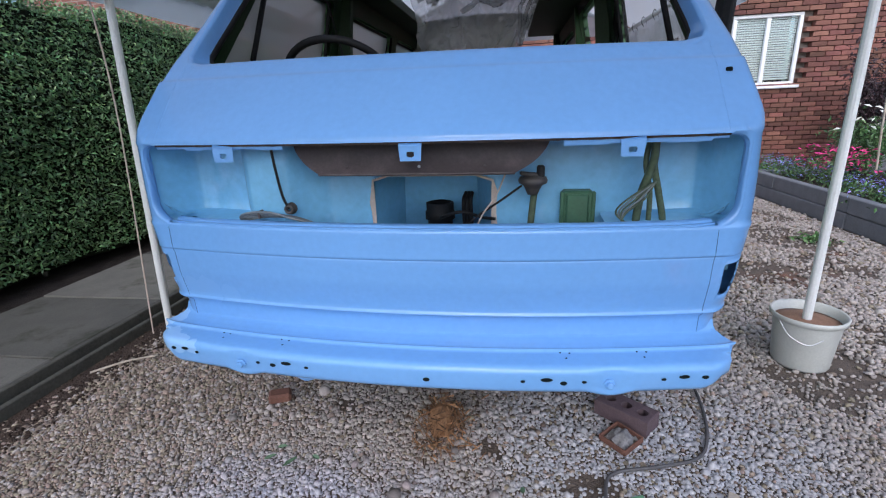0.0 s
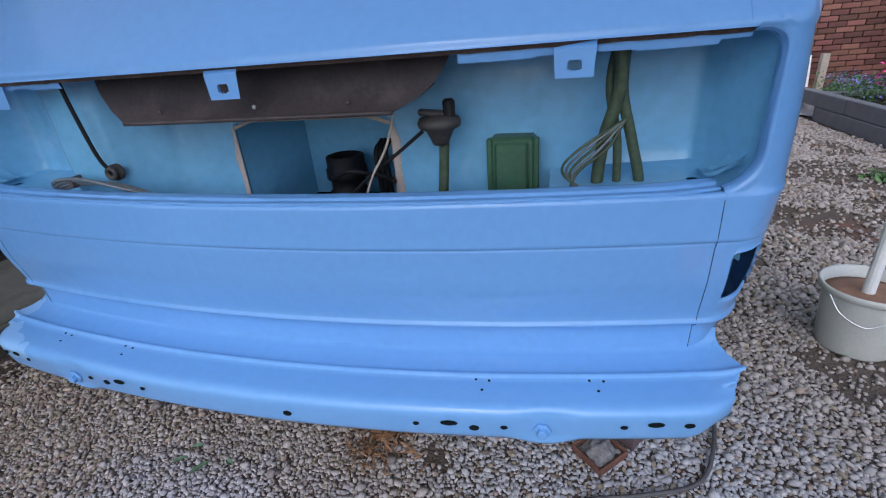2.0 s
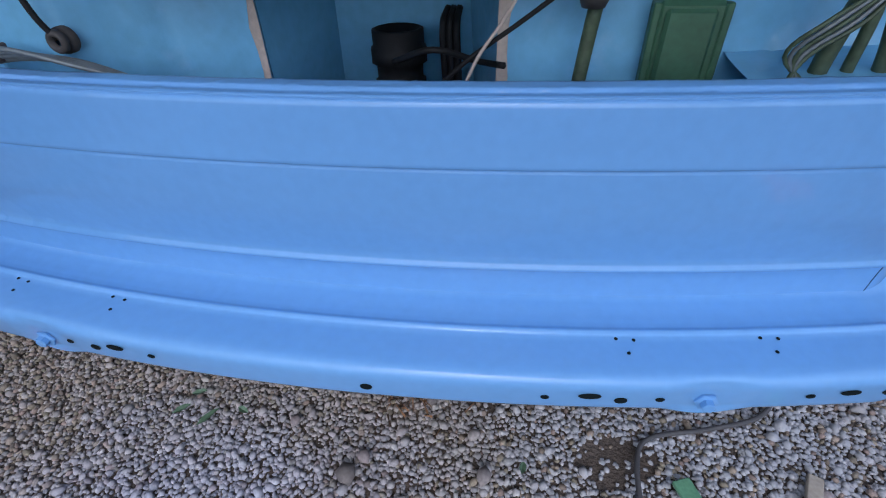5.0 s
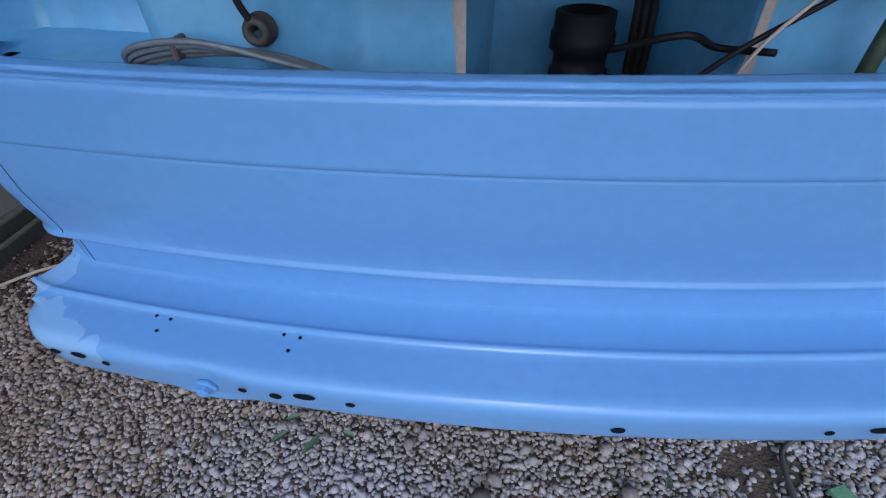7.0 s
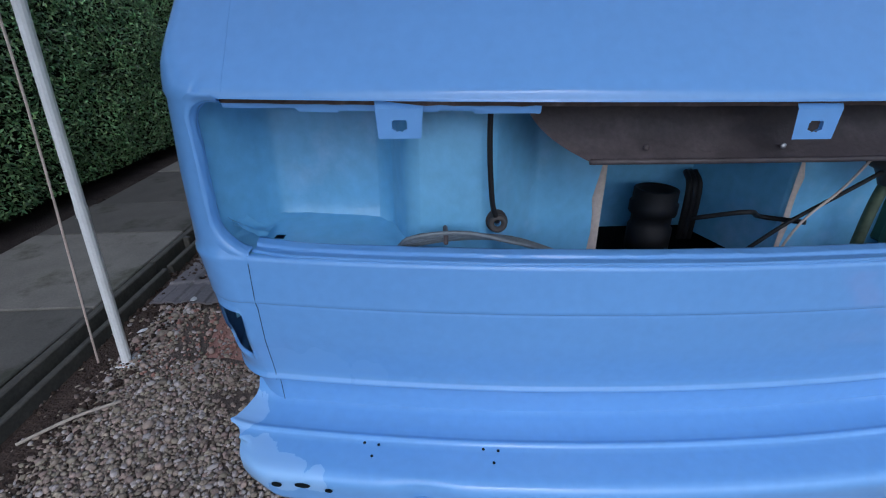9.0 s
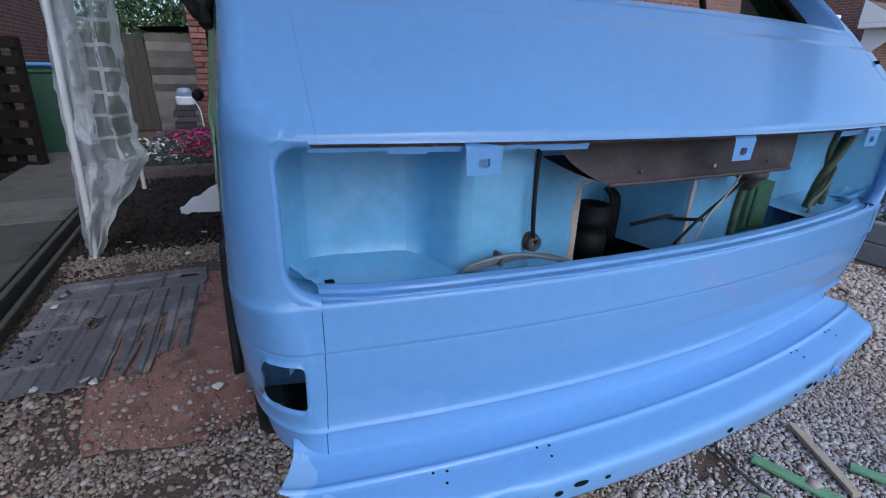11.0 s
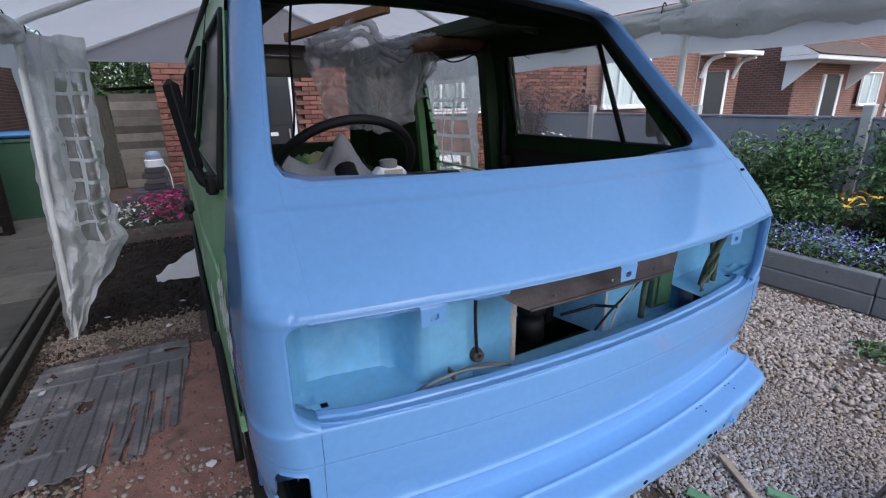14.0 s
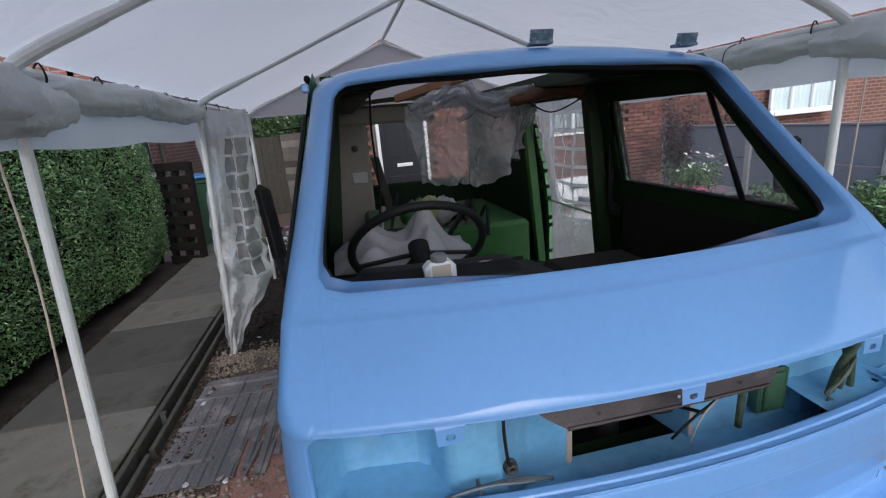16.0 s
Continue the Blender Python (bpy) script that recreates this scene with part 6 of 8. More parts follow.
def roof_point(u, y):
    """u from -1 (left eave) over the ridge to 1; sags between the frames."""
    f = (y + 0.05) / 2.03
    sag = 0.035 * math.sin(math.pi * (f % 1.0)) ** 2
    a = abs(u)
    x = 0.02 + u * (HALF + 0.015)
    z = RIDGE + 0.024 + (EAVE - RIDGE + 0.02) * a - sag * math.sin(math.pi * min(1, a)) - 0.035 * math.sin(math.pi * a)
    if a > 0.93:
        z -= (a - 0.93) * 0.15
    return (x, y, z + 0.006 * noise.noise(Vector((x * 3, y * 2, 0))))


part("roof_sheet", sheet(span(-1, 1, 48), span(-0.58, 6.1, 72), roof_point), COVER, tent, "white translucent plastic roof sheet", smooth=True)
for sx in (-1, 1):
    part("valance", sheet(span(-0.58, 6.1, 72), span(0, 1, 5), lambda y, t, sx=sx: (sx * (HALF + 0.025 + 0.012 * math.sin(y * 7) * t + 0.02 * noise.noise(Vector((y * 2, t, sx)))), y, EAVE + 0.0 - 0.235 * t - 0.015 * abs(math.sin(y * 3.1)) * t)), COVER, tent, smooth=True)
part("gable_sheet", sheet(span(-1, 1, 24), span(0, 1, 10), lambda u, t: (0.02 + u * HALF, 6.08 + 0.03 * noise.noise(Vector((u * 3, t * 3, 0))), (RIDGE - (RIDGE - EAVE) * abs(u)) * (1 - t) + 1.95 * t)), COVER, tent, smooth=True)


def roll(sx, y0, y1, r0, seed, drop=0.10):
    """A side wall rolled up under the eave and tied."""
    rr = random.Random(seed)
    gg = Geo()
    n_, seg = int((y1 - y0) / 0.025), 34
    vs, fs = [], []
    for i in range(n_ + 1):
        y = y0 + (y1 - y0) * i / n_
        tie = abs(((y - y0) / 0.62) % 1.0 - 0.5) * 2
        r = r0 * (0.84 + 0.20 * math.sqrt(max(0, 1 - tie ** 4)) + 0.22 * noise.noise(Vector((y * 1.9, seed, 3)))) * (0.3 + 0.7 * min(1, 4 * min(i, n_ - i) / n_ + 0.35))
        for k in range(seg):
            w = 2 * math.pi * k / seg
            q = r * (1 + 0.30 * noise.noise(Vector((math.cos(w) * 1.3, math.sin(w) * 1.3 + seed, y * 5))) + 0.16 * noise.noise(Vector((math.cos(w) * 3.5, math.sin(w) * 3.5, y * 13))) + 0.09 * noise.noise(Vector((math.cos(w) * 8, math.sin(w) * 8, y * 30))))
            q *= 1.06 - 0.30 * max(0.0, 0.35 - abs(noise.noise(Vector((math.cos(w) * 2.2 + 7, math.sin(w) * 2.2, y * 6 + seed)))) * 2.2)
            vs.append((sx * (HALF - 0.01) + q * math.cos(w), y, EAVE - drop + q * 1.15 * math.sin(w) + 0.03 * noise.noise(Vector((y * 1.5, seed, 0)))))
    for i in range(n_):
        for k in range(seg):
            a, b = i * seg + k, i * seg + (k + 1) % seg
            fs.append((a, b, b + seg, a + seg))
    gg.add(vs, fs)
    return part("rolled_side", gg, ROLL, tent, "side sheet rolled up and tied under the eave", smooth=True)


roll(-1, 0.0, 2.22, 0.100, 1, 0.10)
roll(-1, 2.16, 4.1, 0.056, 2, 0.05)
roll(1, 0.2, 2.15, 0.080, 3, 0.08)
roll(1, 2.1, 3.9, 0.055, 4, 0.06)
for sx, y in ((1, 0.9), (1, 1.7), (1, 2.6), (1, 3.3)):
    part("tie_cord", Geo().add(*tube([(sx * (HALF + 0.02), y, EAVE + 0.02), (sx * (HALF - 0.075), y + 0.01, EAVE - 0.02), (sx * (HALF - 0.075), y + 0.02, EAVE - 0.12), (sx * (HALF + 0.01), y + 0.03, EAVE - 0.16)], 0.0026, 6)), BLACK, tent)
for sx in (-1, 1):
    for k in range(15):
        y = 0.15 + 0.40 * k
        part("bungee", Geo().add(*tube([(sx * (HALF + 0.03), y, EAVE - 0.05), (sx * (HALF - 0.015), y + 0.01, EAVE + 0.035), (sx * (HALF - 0.03), y + 0.015, EAVE - 0.01), (sx * (HALF - 0.005), y + 0.02, EAVE - 0.06)], 0.0035, 6)), BLACK, tent)
for sx, y0, lean in ((-1, 2.06, 0.10), (1, 2.06, 0.0)):
    part("guy_cord", Geo().add(*tube([(sx * (HALF + 0.06), y0 - 0.10, EAVE - 0.18), (sx * (HALF + 0.10), y0 - 0.06, 1.2), (sx * (HALF + 0.15 + lean), y0 - 0.02, 0.02 if sx < 0 else 0.9)], 0.004, 6)), FILLER, tent)


def two_sheets(us, ts, fn, inside):
    """One grid split in two meshes that meet: the faces outside and those inside a window."""
    outs = []
    for want in (False, True):
        gg, index = Geo(), {}

        def vert(i, j):
            if (i, j) not in index:
                index[(i, j)] = len(gg.v)
                gg.v.append(fn(us[i], ts[j]))
            return index[(i, j)]

        for i in range(len(us) - 1):
            for j in range(len(ts) - 1):
                if inside((us[i] + us[i + 1]) / 2, (ts[j] + ts[j + 1]) / 2) == want:
                    gg.f.append((vert(i, j), vert(i + 1, j), vert(i + 1, j + 1), vert(i, j + 1)))
        outs.append(gg)
    return outs


def hung_wall(fn, nu, nt, panes, off, rows_, cols_, bar, barv):
    """A hanging side wall of thin crumpled plastic with clear windows and printed white bars."""
    film, clear = two_sheets(span(0, 1, nu), span(0, 1, nt), fn, lambda u, t: any(a < u < b and c < t < d for a, b, c, d in panes))
    wall = part("hung_side", film, FILM, tent, "crumpled hanging plastic side wall with printed window bars", smooth=True)
    part("clear_window", clear, CLEAR, wall, "clear plastic window", smooth=True)
    for u0, u1, t0, t1 in panes:
        for k in range(rows_ + 1):
            t = t0 + (t1 - t0) * k / rows_
            part("window_bar", sheet(span(u0, u1, 16), span(t - bar, t + bar, 1), lambda u, tt: tuple(Vector(fn(u, tt)) + Vector(off))), BARS, wall)
        for k in range(cols_ + 1):
            u = u0 + (u1 - u0) * k / cols_
            part("window_bar", sheet(span(u - barv, u + barv, 1), span(t0, t1, 40), lambda u_, tt: tuple(Vector(fn(u_, tt)) + Vector(off))), BARS, wall)
    return wall


GATHERED = [(0.0, -1.30), (0.08, -1.285), (0.30, -1.315), (0.50, -1.335), (0.62, -1.33), (0.67, -1.305), (0.71, -1.36), (0.76, -1.43), (0.88, -1.60), (1.0, -1.71)]


def gathered(u, t):
    """The wall beside the path, bunched against its leg and torn to a point at the ground."""
    z = 1.93 * (1 - t)
    left = -1.60 - 0.13 * (1 - z / 1.99) - 0.035
    right = lerp_rows(GATHERED, t)[1]
    q = Vector((u * 1.2, t * 3.2, 1.0))
    crumple = 0.10 * noise.noise(q * 1.8) + 0.065 * noise.noise(q * 4) + 0.036 * noise.noise(q * 9) + 0.018 * noise.noise(q * 19)
    fold = 0.05 * math.sin(u * 15 + 1.5 * noise.noise(q * 2))
    return (left + (right - left) * u + 0.020 * noise.noise(q * 7 + Vector((5, 0, 0))) * (0.3 + u), 4.06 + fold + crumple * (0.35 + 0.65 * t), z + 0.015 + 0.03 * noise.noise(q * 5) * t)


hung_wall(gathered, 40, 130, [(0.42, 0.92, 0.10, 0.66)], (0, -0.007, 0), 8, 2, 0.0055, 0.035)


def drawn_out(u, t):
    """The wall drawn along the far half of the drive's other side."""
    q = Vector((u * 6, t * 5, 4.0))
    w = 0.06 * math.sin(u * 16 + noise.noise(q)) * (0.3 + t) + 0.05 * noise.noise(q * 1.3) + 0.02 * noise.noise(q * 4)
    return (1.62 - 0.06 * u + w, 4.05 + 2.0 * u, 1.88 * (1 - t) + 0.02)


hung_wall(drawn_out, 120, 70, [(0.10, 0.42, 0.10, 0.66), (0.58, 0.90, 0.10, 0.66)], (-0.006, 0, 0), 6, 3, 0.009, 0.007)


def bunched(u, t):
    """Loose end of the wall gathered round the leg in the trough."""
    base = Vector((1.80, 3.75, 0.36)).lerp(Vector((1.60, 4.02, 1.93)), t)
    q = Vector((u * 2, t * 4, 8.0))
    wide = 0.065 + 0.014 * math.sin(t * 24 + 2 * noise.noise(q)) + 0.03 * (1 - t)
    return (base.x - 0.03 + wide * u, base.y + 0.03 * math.sin(u * 9 + 2 * noise.noise(q)) + 0.02 * noise.noise(q * 3) - 0.03, base.z)


part("bunched_side", sheet(span(0, 1, 22), span(0, 1, 90), bunched), CLEAR, tent, "crumpled plastic bunched round a leg", smooth=True)


# ---------------------------------------------------------------- houses
def window_unit(parent, x, y, z0, z1, w, lights=2, name="window", curtain=True, blinds=False):
    """A white plastic window in a wall that faces the drive: frame, mullions, panes, sill and what hangs behind."""
    win = part(name, Geo().add(*cbox(w, 0.05, 0.055, 0.008, (x, y, z1 - 0.0275))).add(*cbox(w, 0.05, 0.06, 0.008, (x, y, z0 + 0.03))).add(*cbox(0.055, 0.05, z1 - z0 - 0.115, 0.008, (x - w / 2 + 0.0275, y, (z0 + z1) / 2 + 0.002))).add(*cbox(0.055, 0.05, z1 - z0 - 0.115, 0.008, (x + w / 2 - 0.0275, y, (z0 + z1) / 2 + 0.002))), UPVC, parent, "white plastic window with a drawn blind")
    for k in range(1, lights):
        part("mullion", Geo().add(*cbox(0.06, 0.055, z1 - z0 - 0.12, 0.008, (x - w / 2 + w * k / lights, y, (z0 + z1) / 2))), UPVC, win)
    for k in range(lights):
        xc = x - w / 2 + w * (k + 0.5) / lights
        pn = part("pane", Geo().add(*cbox(w / lights - 0.06, 0.006, z1 - z0 - 0.12, 0.001, (xc, y + 0.01, (z0 + z1) / 2))), GLASS, win)
        pn.visible_shadow = False
    part("sill", Geo().add(*cbox(w + 0.10, 0.14, 0.045, 0.01, (x, y - 0.05, z0 - 0.022))), UPVC, win)
    part("reveal", Geo().add(*cbox(w - 0.02, 0.30, 0.02, 0.002, (x, y + 0.18, z0 + 0.01))), UPVC, win)
    # Near-black sheet stands in for the unlit room behind the glass.
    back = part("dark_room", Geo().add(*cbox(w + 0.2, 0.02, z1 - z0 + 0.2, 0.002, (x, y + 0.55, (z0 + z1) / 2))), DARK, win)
    if blinds:
        n_ = int((z1 - z0 - 0.12) / 0.036)
        for k in range(n_):
            part("blind_slat", Geo().add(*cbox(w - 0.10, 0.003, 0.030, 0.001, (x, y + 0.055, z1 - 0.07 - 0.036 * k), m=Matrix.Rotation(0.5, 3, "X"))), UPVC, win)
    elif curtain:
        part("net_curtain", sheet(span(x - w / 2 + 0.03, x + w / 2 - 0.03, 60), span(z0 + 0.03, z1 - 0.03, 2), lambda a, b: (a, y + 0.045 + 0.012 * math.sin(a * 55), b)), CLOTHW, win, smooth=True)
    return win


CLOTHW = mat("white_net_curtain", (0.86, 0.86, 0.87), rough=0.9, var=0.1, bump=0.1)
BRICK_ME = Geo().add(*cbox(0.215, 0.1025, 0.065, 0.004)).mesh("brick", BRICK_PIECE)
BRICK_HALF = Geo().add(*cbox(0.1025, 0.1025, 0.065, 0.004)).mesh("brick", BRICK_PIECE)


def brickwork(parent, x0, x1, z0, z1, y, holes, near):
    """Courses of single bricks on a wall that faces -y: those in `near` (x0, x1, z0, z1) are pieces, the rest one mesh."""
    rest = Geo()
    rr = random.Random(8)
    count = 0
    row, z = 0, z0 + 0.0375
    while z < z1:
        x = x0 + (0.1125 if row % 2 else 0.0)
        while x + 0.1 < x1:
            xc = x + 0.1075
            if xc + 0.1 <= x1 and not any(a - 0.10 < xc < b + 0.10 and c < z < d for a, b, c, d in holes):
                dy = rr.uniform(-0.0025, 0.0025)
                if near[0] < xc < near[1] and near[2] < z < near[3] and count < 300:
                    part("brick", BRICK_ME, None, parent, loc=(xc, y + dy, z))
                    count += 1
                else:
                    rest.add(*cbox(0.215, 0.1025, 0.065, 0.004, (xc, y + dy, z)))
            x += 0.225
        z += 0.075
        row += 1
    if rest.v:
        ob = part("brick_courses", rest, BRICK_JOINED, parent, "weathered red facing brickwork")
        ob["kind"] = "stuff"


HOUSE_Y = 8.5
house = thing("brick_house", "red-brick house with white windows and a black front door", "house", (0, 0, 0))
HOLES = [(0.02, 0.92, 0.0, 2.08), (3.25, 4.75, 1.32, 2.40)]
wall = Geo()
for x0, x1, z0, z1 in ((-0.40, 0.02, 0, 5.3), (0.92, 3.25, 0, 5.3), (4.75, 13.8, 0, 5.3), (0.02, 0.92, 2.08, 5.3), (3.25, 4.75, 0, 1.32), (3.25, 4.75, 2.40, 5.3)):
    wall.add(*cbox(x1 - x0, 0.22, z1 - z0, 0.001, ((x0 + x1) / 2, HOUSE_Y + 0.172, (z0 + z1) / 2)))
part("wall", wall, MORTAR, house)
brickwork(house, -0.40, 7.6, 0.0, 3.0, HOUSE_Y + 0.012, HOLES, (2.6, 5.6, 0.2, 1.4))
upper = Geo()
upper.add(*cbox(8.0, 0.10, 2.3, 0.002, (3.6, HOUSE_Y + 0.012, 4.15)))
upper.add(*cbox(6.2, 0.10, 5.3, 0.002, (10.7, HOUSE_Y + 0.012, 2.65)))
part("upper_wall", upper, BRICKWALL_Y, house)
part("roof", sheet(span(-1.3, 14.1, 30), span(0, 1, 12), lambda x, t: (x, HOUSE_Y - 0.35 + 4.2 * t, 5.25 + 2.9 * t)), TILE, house)
part("gutter", Geo().add(*tube([(-1.3, HOUSE_Y - 0.38, 5.2), (14.1, HOUSE_Y - 0.38, 5.2)], 0.06, 8, False)), UPVC, house)
window_unit(house, 4.0, HOUSE_Y + 0.03, 1.32, 2.40, 1.48, 3, blinds=True)
window_unit(house, 8.80, HOUSE_Y - 0.20, 1.30, 2.42, 1.6, 3)
window_unit(house, 4.0, HOUSE_Y - 0.20, 3.7, 4.8, 1.4, 2)
window_unit(house, 9.05, HOUSE_Y - 0.20, 3.7, 4.8, 1.4, 2)
door = part("front_door", Geo().add(*cbox(0.80, 0.045, 2.0, 0.004, (0.47, HOUSE_Y + 0.07, 1.02))), DOORBLACK, house, "black panelled front door with white frame")
for x in (0.045, 0.895):
    part("door_frame", Geo().add(*cbox(0.06, 0.09, 2.06, 0.006, (x, HOUSE_Y + 0.05, 1.03))), UPVC, door)
part("door_head", Geo().add(*cbox(0.91, 0.09, 0.06, 0.006, (0.47, HOUSE_Y + 0.05, 2.08))), UPVC, door)
part("letter_plate", Geo().add(*cbox(0.28, 0.015, 0.06, 0.004, (0.47, HOUSE_Y + 0.04, 1.05))), UPVC, door, "white letter plate")
part("door_handle", Geo().add(*cbox(0.03, 0.03, 0.16, 0.006, (0.80, HOUSE_Y + 0.035, 1.05))), STEEL, door)
for zc in (0.5, 1.45):
    for xc in (0.29, 0.65):
        part("door_panel", Geo().add(*cbox(0.26, 0.012, 0.62, 0.005, (xc, HOUSE_Y + 0.044, zc + 0.05))), DOORBLACK, door)
porch = part("door_canopy", Geo().add(*cbox(1.9, 0.75, 0.12, 0.02, (12.7, HOUSE_Y - 0.35, 2.62))), UPVC, house, "white flat door canopy on curved brackets")
for x in (11.95, 13.45):
    part("canopy_bracket", Geo().add(*tube([(x, HOUSE_Y - 0.62, 2.54), (x, HOUSE_Y - 0.25, 2.42), (x, HOUSE_Y - 0.06, 2.0)], 0.06, 8)), UPVC, porch)
dr2 = part("neighbour_door", Geo().add(*cbox(0.9, 0.06, 2.1, 0.01, (12.6, HOUSE_Y - 0.07, 1.1))), DOORBLACK, house)
for x in (12.08, 13.12):
    part("door_frame", Geo().add(*cbox(0.12, 0.08, 2.2, 0.01, (x, HOUSE_Y - 0.07, 1.12))), UPVC, dr2)

# brick corner pier beside the side passage
pier = thing("brick_pier", "red-brick corner pier of the house", "pier", (0, 0, 0), kind="structure")
part("pier_core", Geo().add(*cbox(0.64, 3.2, 5.3, 0.002, (-0.715, 9.78, 2.65))), MORTAR, pier)
rr = random.Random(5)
for row in range(40):
    z = 0.0375 + 0.075 * row
    xs2 = (-0.93, -0.70, -0.475) if row % 2 else (-0.985, -0.815, -0.585, -0.42)
    for i, xc in enumerate(xs2):
        me = BRICK_HALF if row % 2 == 0 and i in (0, 3) else BRICK_ME
        part("brick", me, None, pier, loc=(xc, 8.19 + rr.uniform(-0.002, 0.002), z))
side_g = Geo()
for row in range(40):
    for k in range(7):
        side_g.add(*cbox(0.09, 0.215, 0.065, 0.004, (-1.0 + rr.uniform(-0.002, 0.002), 8.36 + 0.225 * k + (0.1125 if row % 2 else 0), 0.0375 + 0.075 * row)))
part("brick_return", side_g, BRICK_JOINED, pier)


# ---------------------------------------------------------------- terrace beyond the fence
def terrace_house(name, x0, x1, y, material, label, gable=False):
    h = thing(name, label, "house", (0, 0, 0), group="terraced houses")
    part("wall", Geo().add(*cbox(x1 - x0 - 0.01, 7.0, 5.6, 0.01, ((x0 + x1) / 2, y + 3.5, 2.8))), material, h)
    part("roof", sheet(span(x0 - 0.1, x1 + 0.1, 10), span(-1, 1, 12), lambda a, t: (a, y + 3.5 + 3.9 * t, 8.3 - 2.85 * abs(t))), TILE, h)
    part("gutter", Geo().add(*tube([(x0, y - 0.35, 5.45), (x1, y - 0.35, 5.45)], 0.07, 8, False)), UPVC, h)
    part("fascia", Geo().add(*cbox(x1 - x0, 0.03, 0.2, 0.005, ((x0 + x1) / 2, y - 0.27, 5.42))), UPVC, h)
    part("downpipe", Geo().add(*tube([(x1 - 0.3, y - 0.35, 5.4), (x1 - 0.3, y - 0.08, 5.1), (x1 - 0.3, y - 0.08, 0.1)], 0.05, 8, False)), UPVC, h)
    return h


def canopy(h, x, y, w):
    c = part("porch_canopy", Geo().add(*cbox(w, 1.0, 0.14, 0.02, (x, y - 0.5, 2.55))), UPVC, h, "white tiled porch canopy on brackets")
    part("porch_roof", sheet(span(x - w / 2, x + w / 2, 6), span(0, 1, 4), lambda a, t: (a, y - 1.05 + 1.05 * t, 2.63 + 0.55 * t)), TILE, c)
    for sx in (-1, 1):
        part("porch_cheek", Geo().add([(x + sx * w / 2, y - 1.0, 2.62), (x + sx * w / 2, y, 2.62), (x + sx * w / 2, y, 3.2)], [(0, 1, 2)]), UPVC, c)
        part("porch_bracket", Geo().add([(x + sx * w * 0.42, y - 0.9, 2.48), (x + sx * w * 0.42, y, 2.48), (x + sx * w * 0.42, y, 1.65), (x + sx * w * 0.42 + 0.08, y - 0.9, 2.48), (x + sx * w * 0.42 + 0.08, y, 2.48), (x + sx * w * 0.42 + 0.08, y, 1.65)], [(0, 1, 2), (3, 5, 4), (0, 2, 5, 3), (0, 3, 4, 1)]), UPVC, c)


TY = 8.2
t1 = terrace_house("terraced_house", 16.6, 24.2, TY, BRICKWALL_Y, "red-brick terraced house with white windows and porch")
t2 = terrace_house("terraced_house", 24.2, 32.1, TY, REDPAINT, "red-painted terraced house with white windows and porch")
t3 = terrace_house("terraced_house", 32.1, 43.7, TY, BRICKWALL_Y, "distant red-brick terraced house with white windows")
part("gable_face", Geo().add(*cbox(0.05, 7.0, 5.6, 0.01, (16.56, TY + 3.5, 2.8))), BRICKWALL_X, t1)
for h, xs3, low in ((t1, (17.95, 21.6), 21.8), (t2, (26.65, 30.1), 26.9), (t3, (34.2, 38.7), 36.7)):
    for x in xs3:
        window_unit(h, x, TY - 0.17, 3.85, 5.10, 1.45 if h is t1 else 1.7, 2)
    window_unit(h, low, TY - 0.17, 1.10, 2.25, 1.6, 2)
canopy(t1, 18.0, TY, 5.2)
canopy(t2, 28.9, TY, 4.2)
canopy(t3, 35.7, TY, 4.2)
part("dark_doorway", Geo().add(*cbox(1.0, 0.05, 2.1, 0.01, (19.0, TY - 0.03, 1.05))), DOORBLACK, t1)
part("door_jamb", Geo().add(*cbox(0.16, 0.08, 2.15, 0.01, (18.4, TY - 0.03, 1.07))), UPVC, t1)
part("door_jamb", Geo().add(*cbox(0.16, 0.08, 2.15, 0.01, (19.6, TY - 0.03, 1.07))), UPVC, t1)
part("dark_doorway", Geo().add(*cbox(1.0, 0.05, 2.1, 0.01, (29.1, TY - 0.03, 1.05))), DOORBLACK, t2)
dish = part("satellite_dish", Geo().add(*lathe([(0.02, 0.0), (0.2, -0.03), (0.36, -0.12)], 20, (23.6, TY - 0.45, 4.0), "y", False)), GREYPLASTIC, t1, "grey satellite dish")

# ---------------------------------------------------------------- fence, raised bed
FX = 5.5
fence = thing("fence", "blue-grey painted panel fence with concrete posts", "fence", (0, 0, 0), kind="structure")
for k in range(8):
    y0 = -3.25 + 1.9 * k
    part("post", Geo().add(*cbox(0.10, 0.10, 1.42, 0.01, (FX, y0, 0.70))), CONCRETE, fence, "pale concrete fence post")
    if y0 + 1.9 < 9.0:
        part("gravel_board", Geo().add(*cbox(0.05, 1.79, 0.30, 0.008, (FX, y0 + 0.95, 0.15))), CONCRETE, fence)
        for j in range(2):
            part("fence_panel", Geo().add(*cbox(0.035, 1.79, 0.47, 0.006, (FX + 0.004 * j, y0 + 0.95, 0.54 + 0.48 * j))), FENCE, fence)
        part("capping", Geo().add(*cbox(0.065, 1.79, 0.03, 0.006, (FX, y0 + 0.95, 1.275))), FENCE, fence)

bed = thing("raised_bed", "long raised flower bed of grey painted sleepers", "flower bed", (0, 0, 0), kind="structure")
for j in range(2):
    y = -1.6
    k = 0
    while y < 6.1:
        ln = (1.75, 1.25)[(k + j) % 2]
        part("sleeper", Geo().add(*cbox(0.09, ln - 0.006, 0.145, 0.008, (3.27 + 0.005 * ((k + j) % 2), y + ln / 2, 0.075 + 0.150 * j))), BEDWOOD, bed)
        y += ln
        k += 1
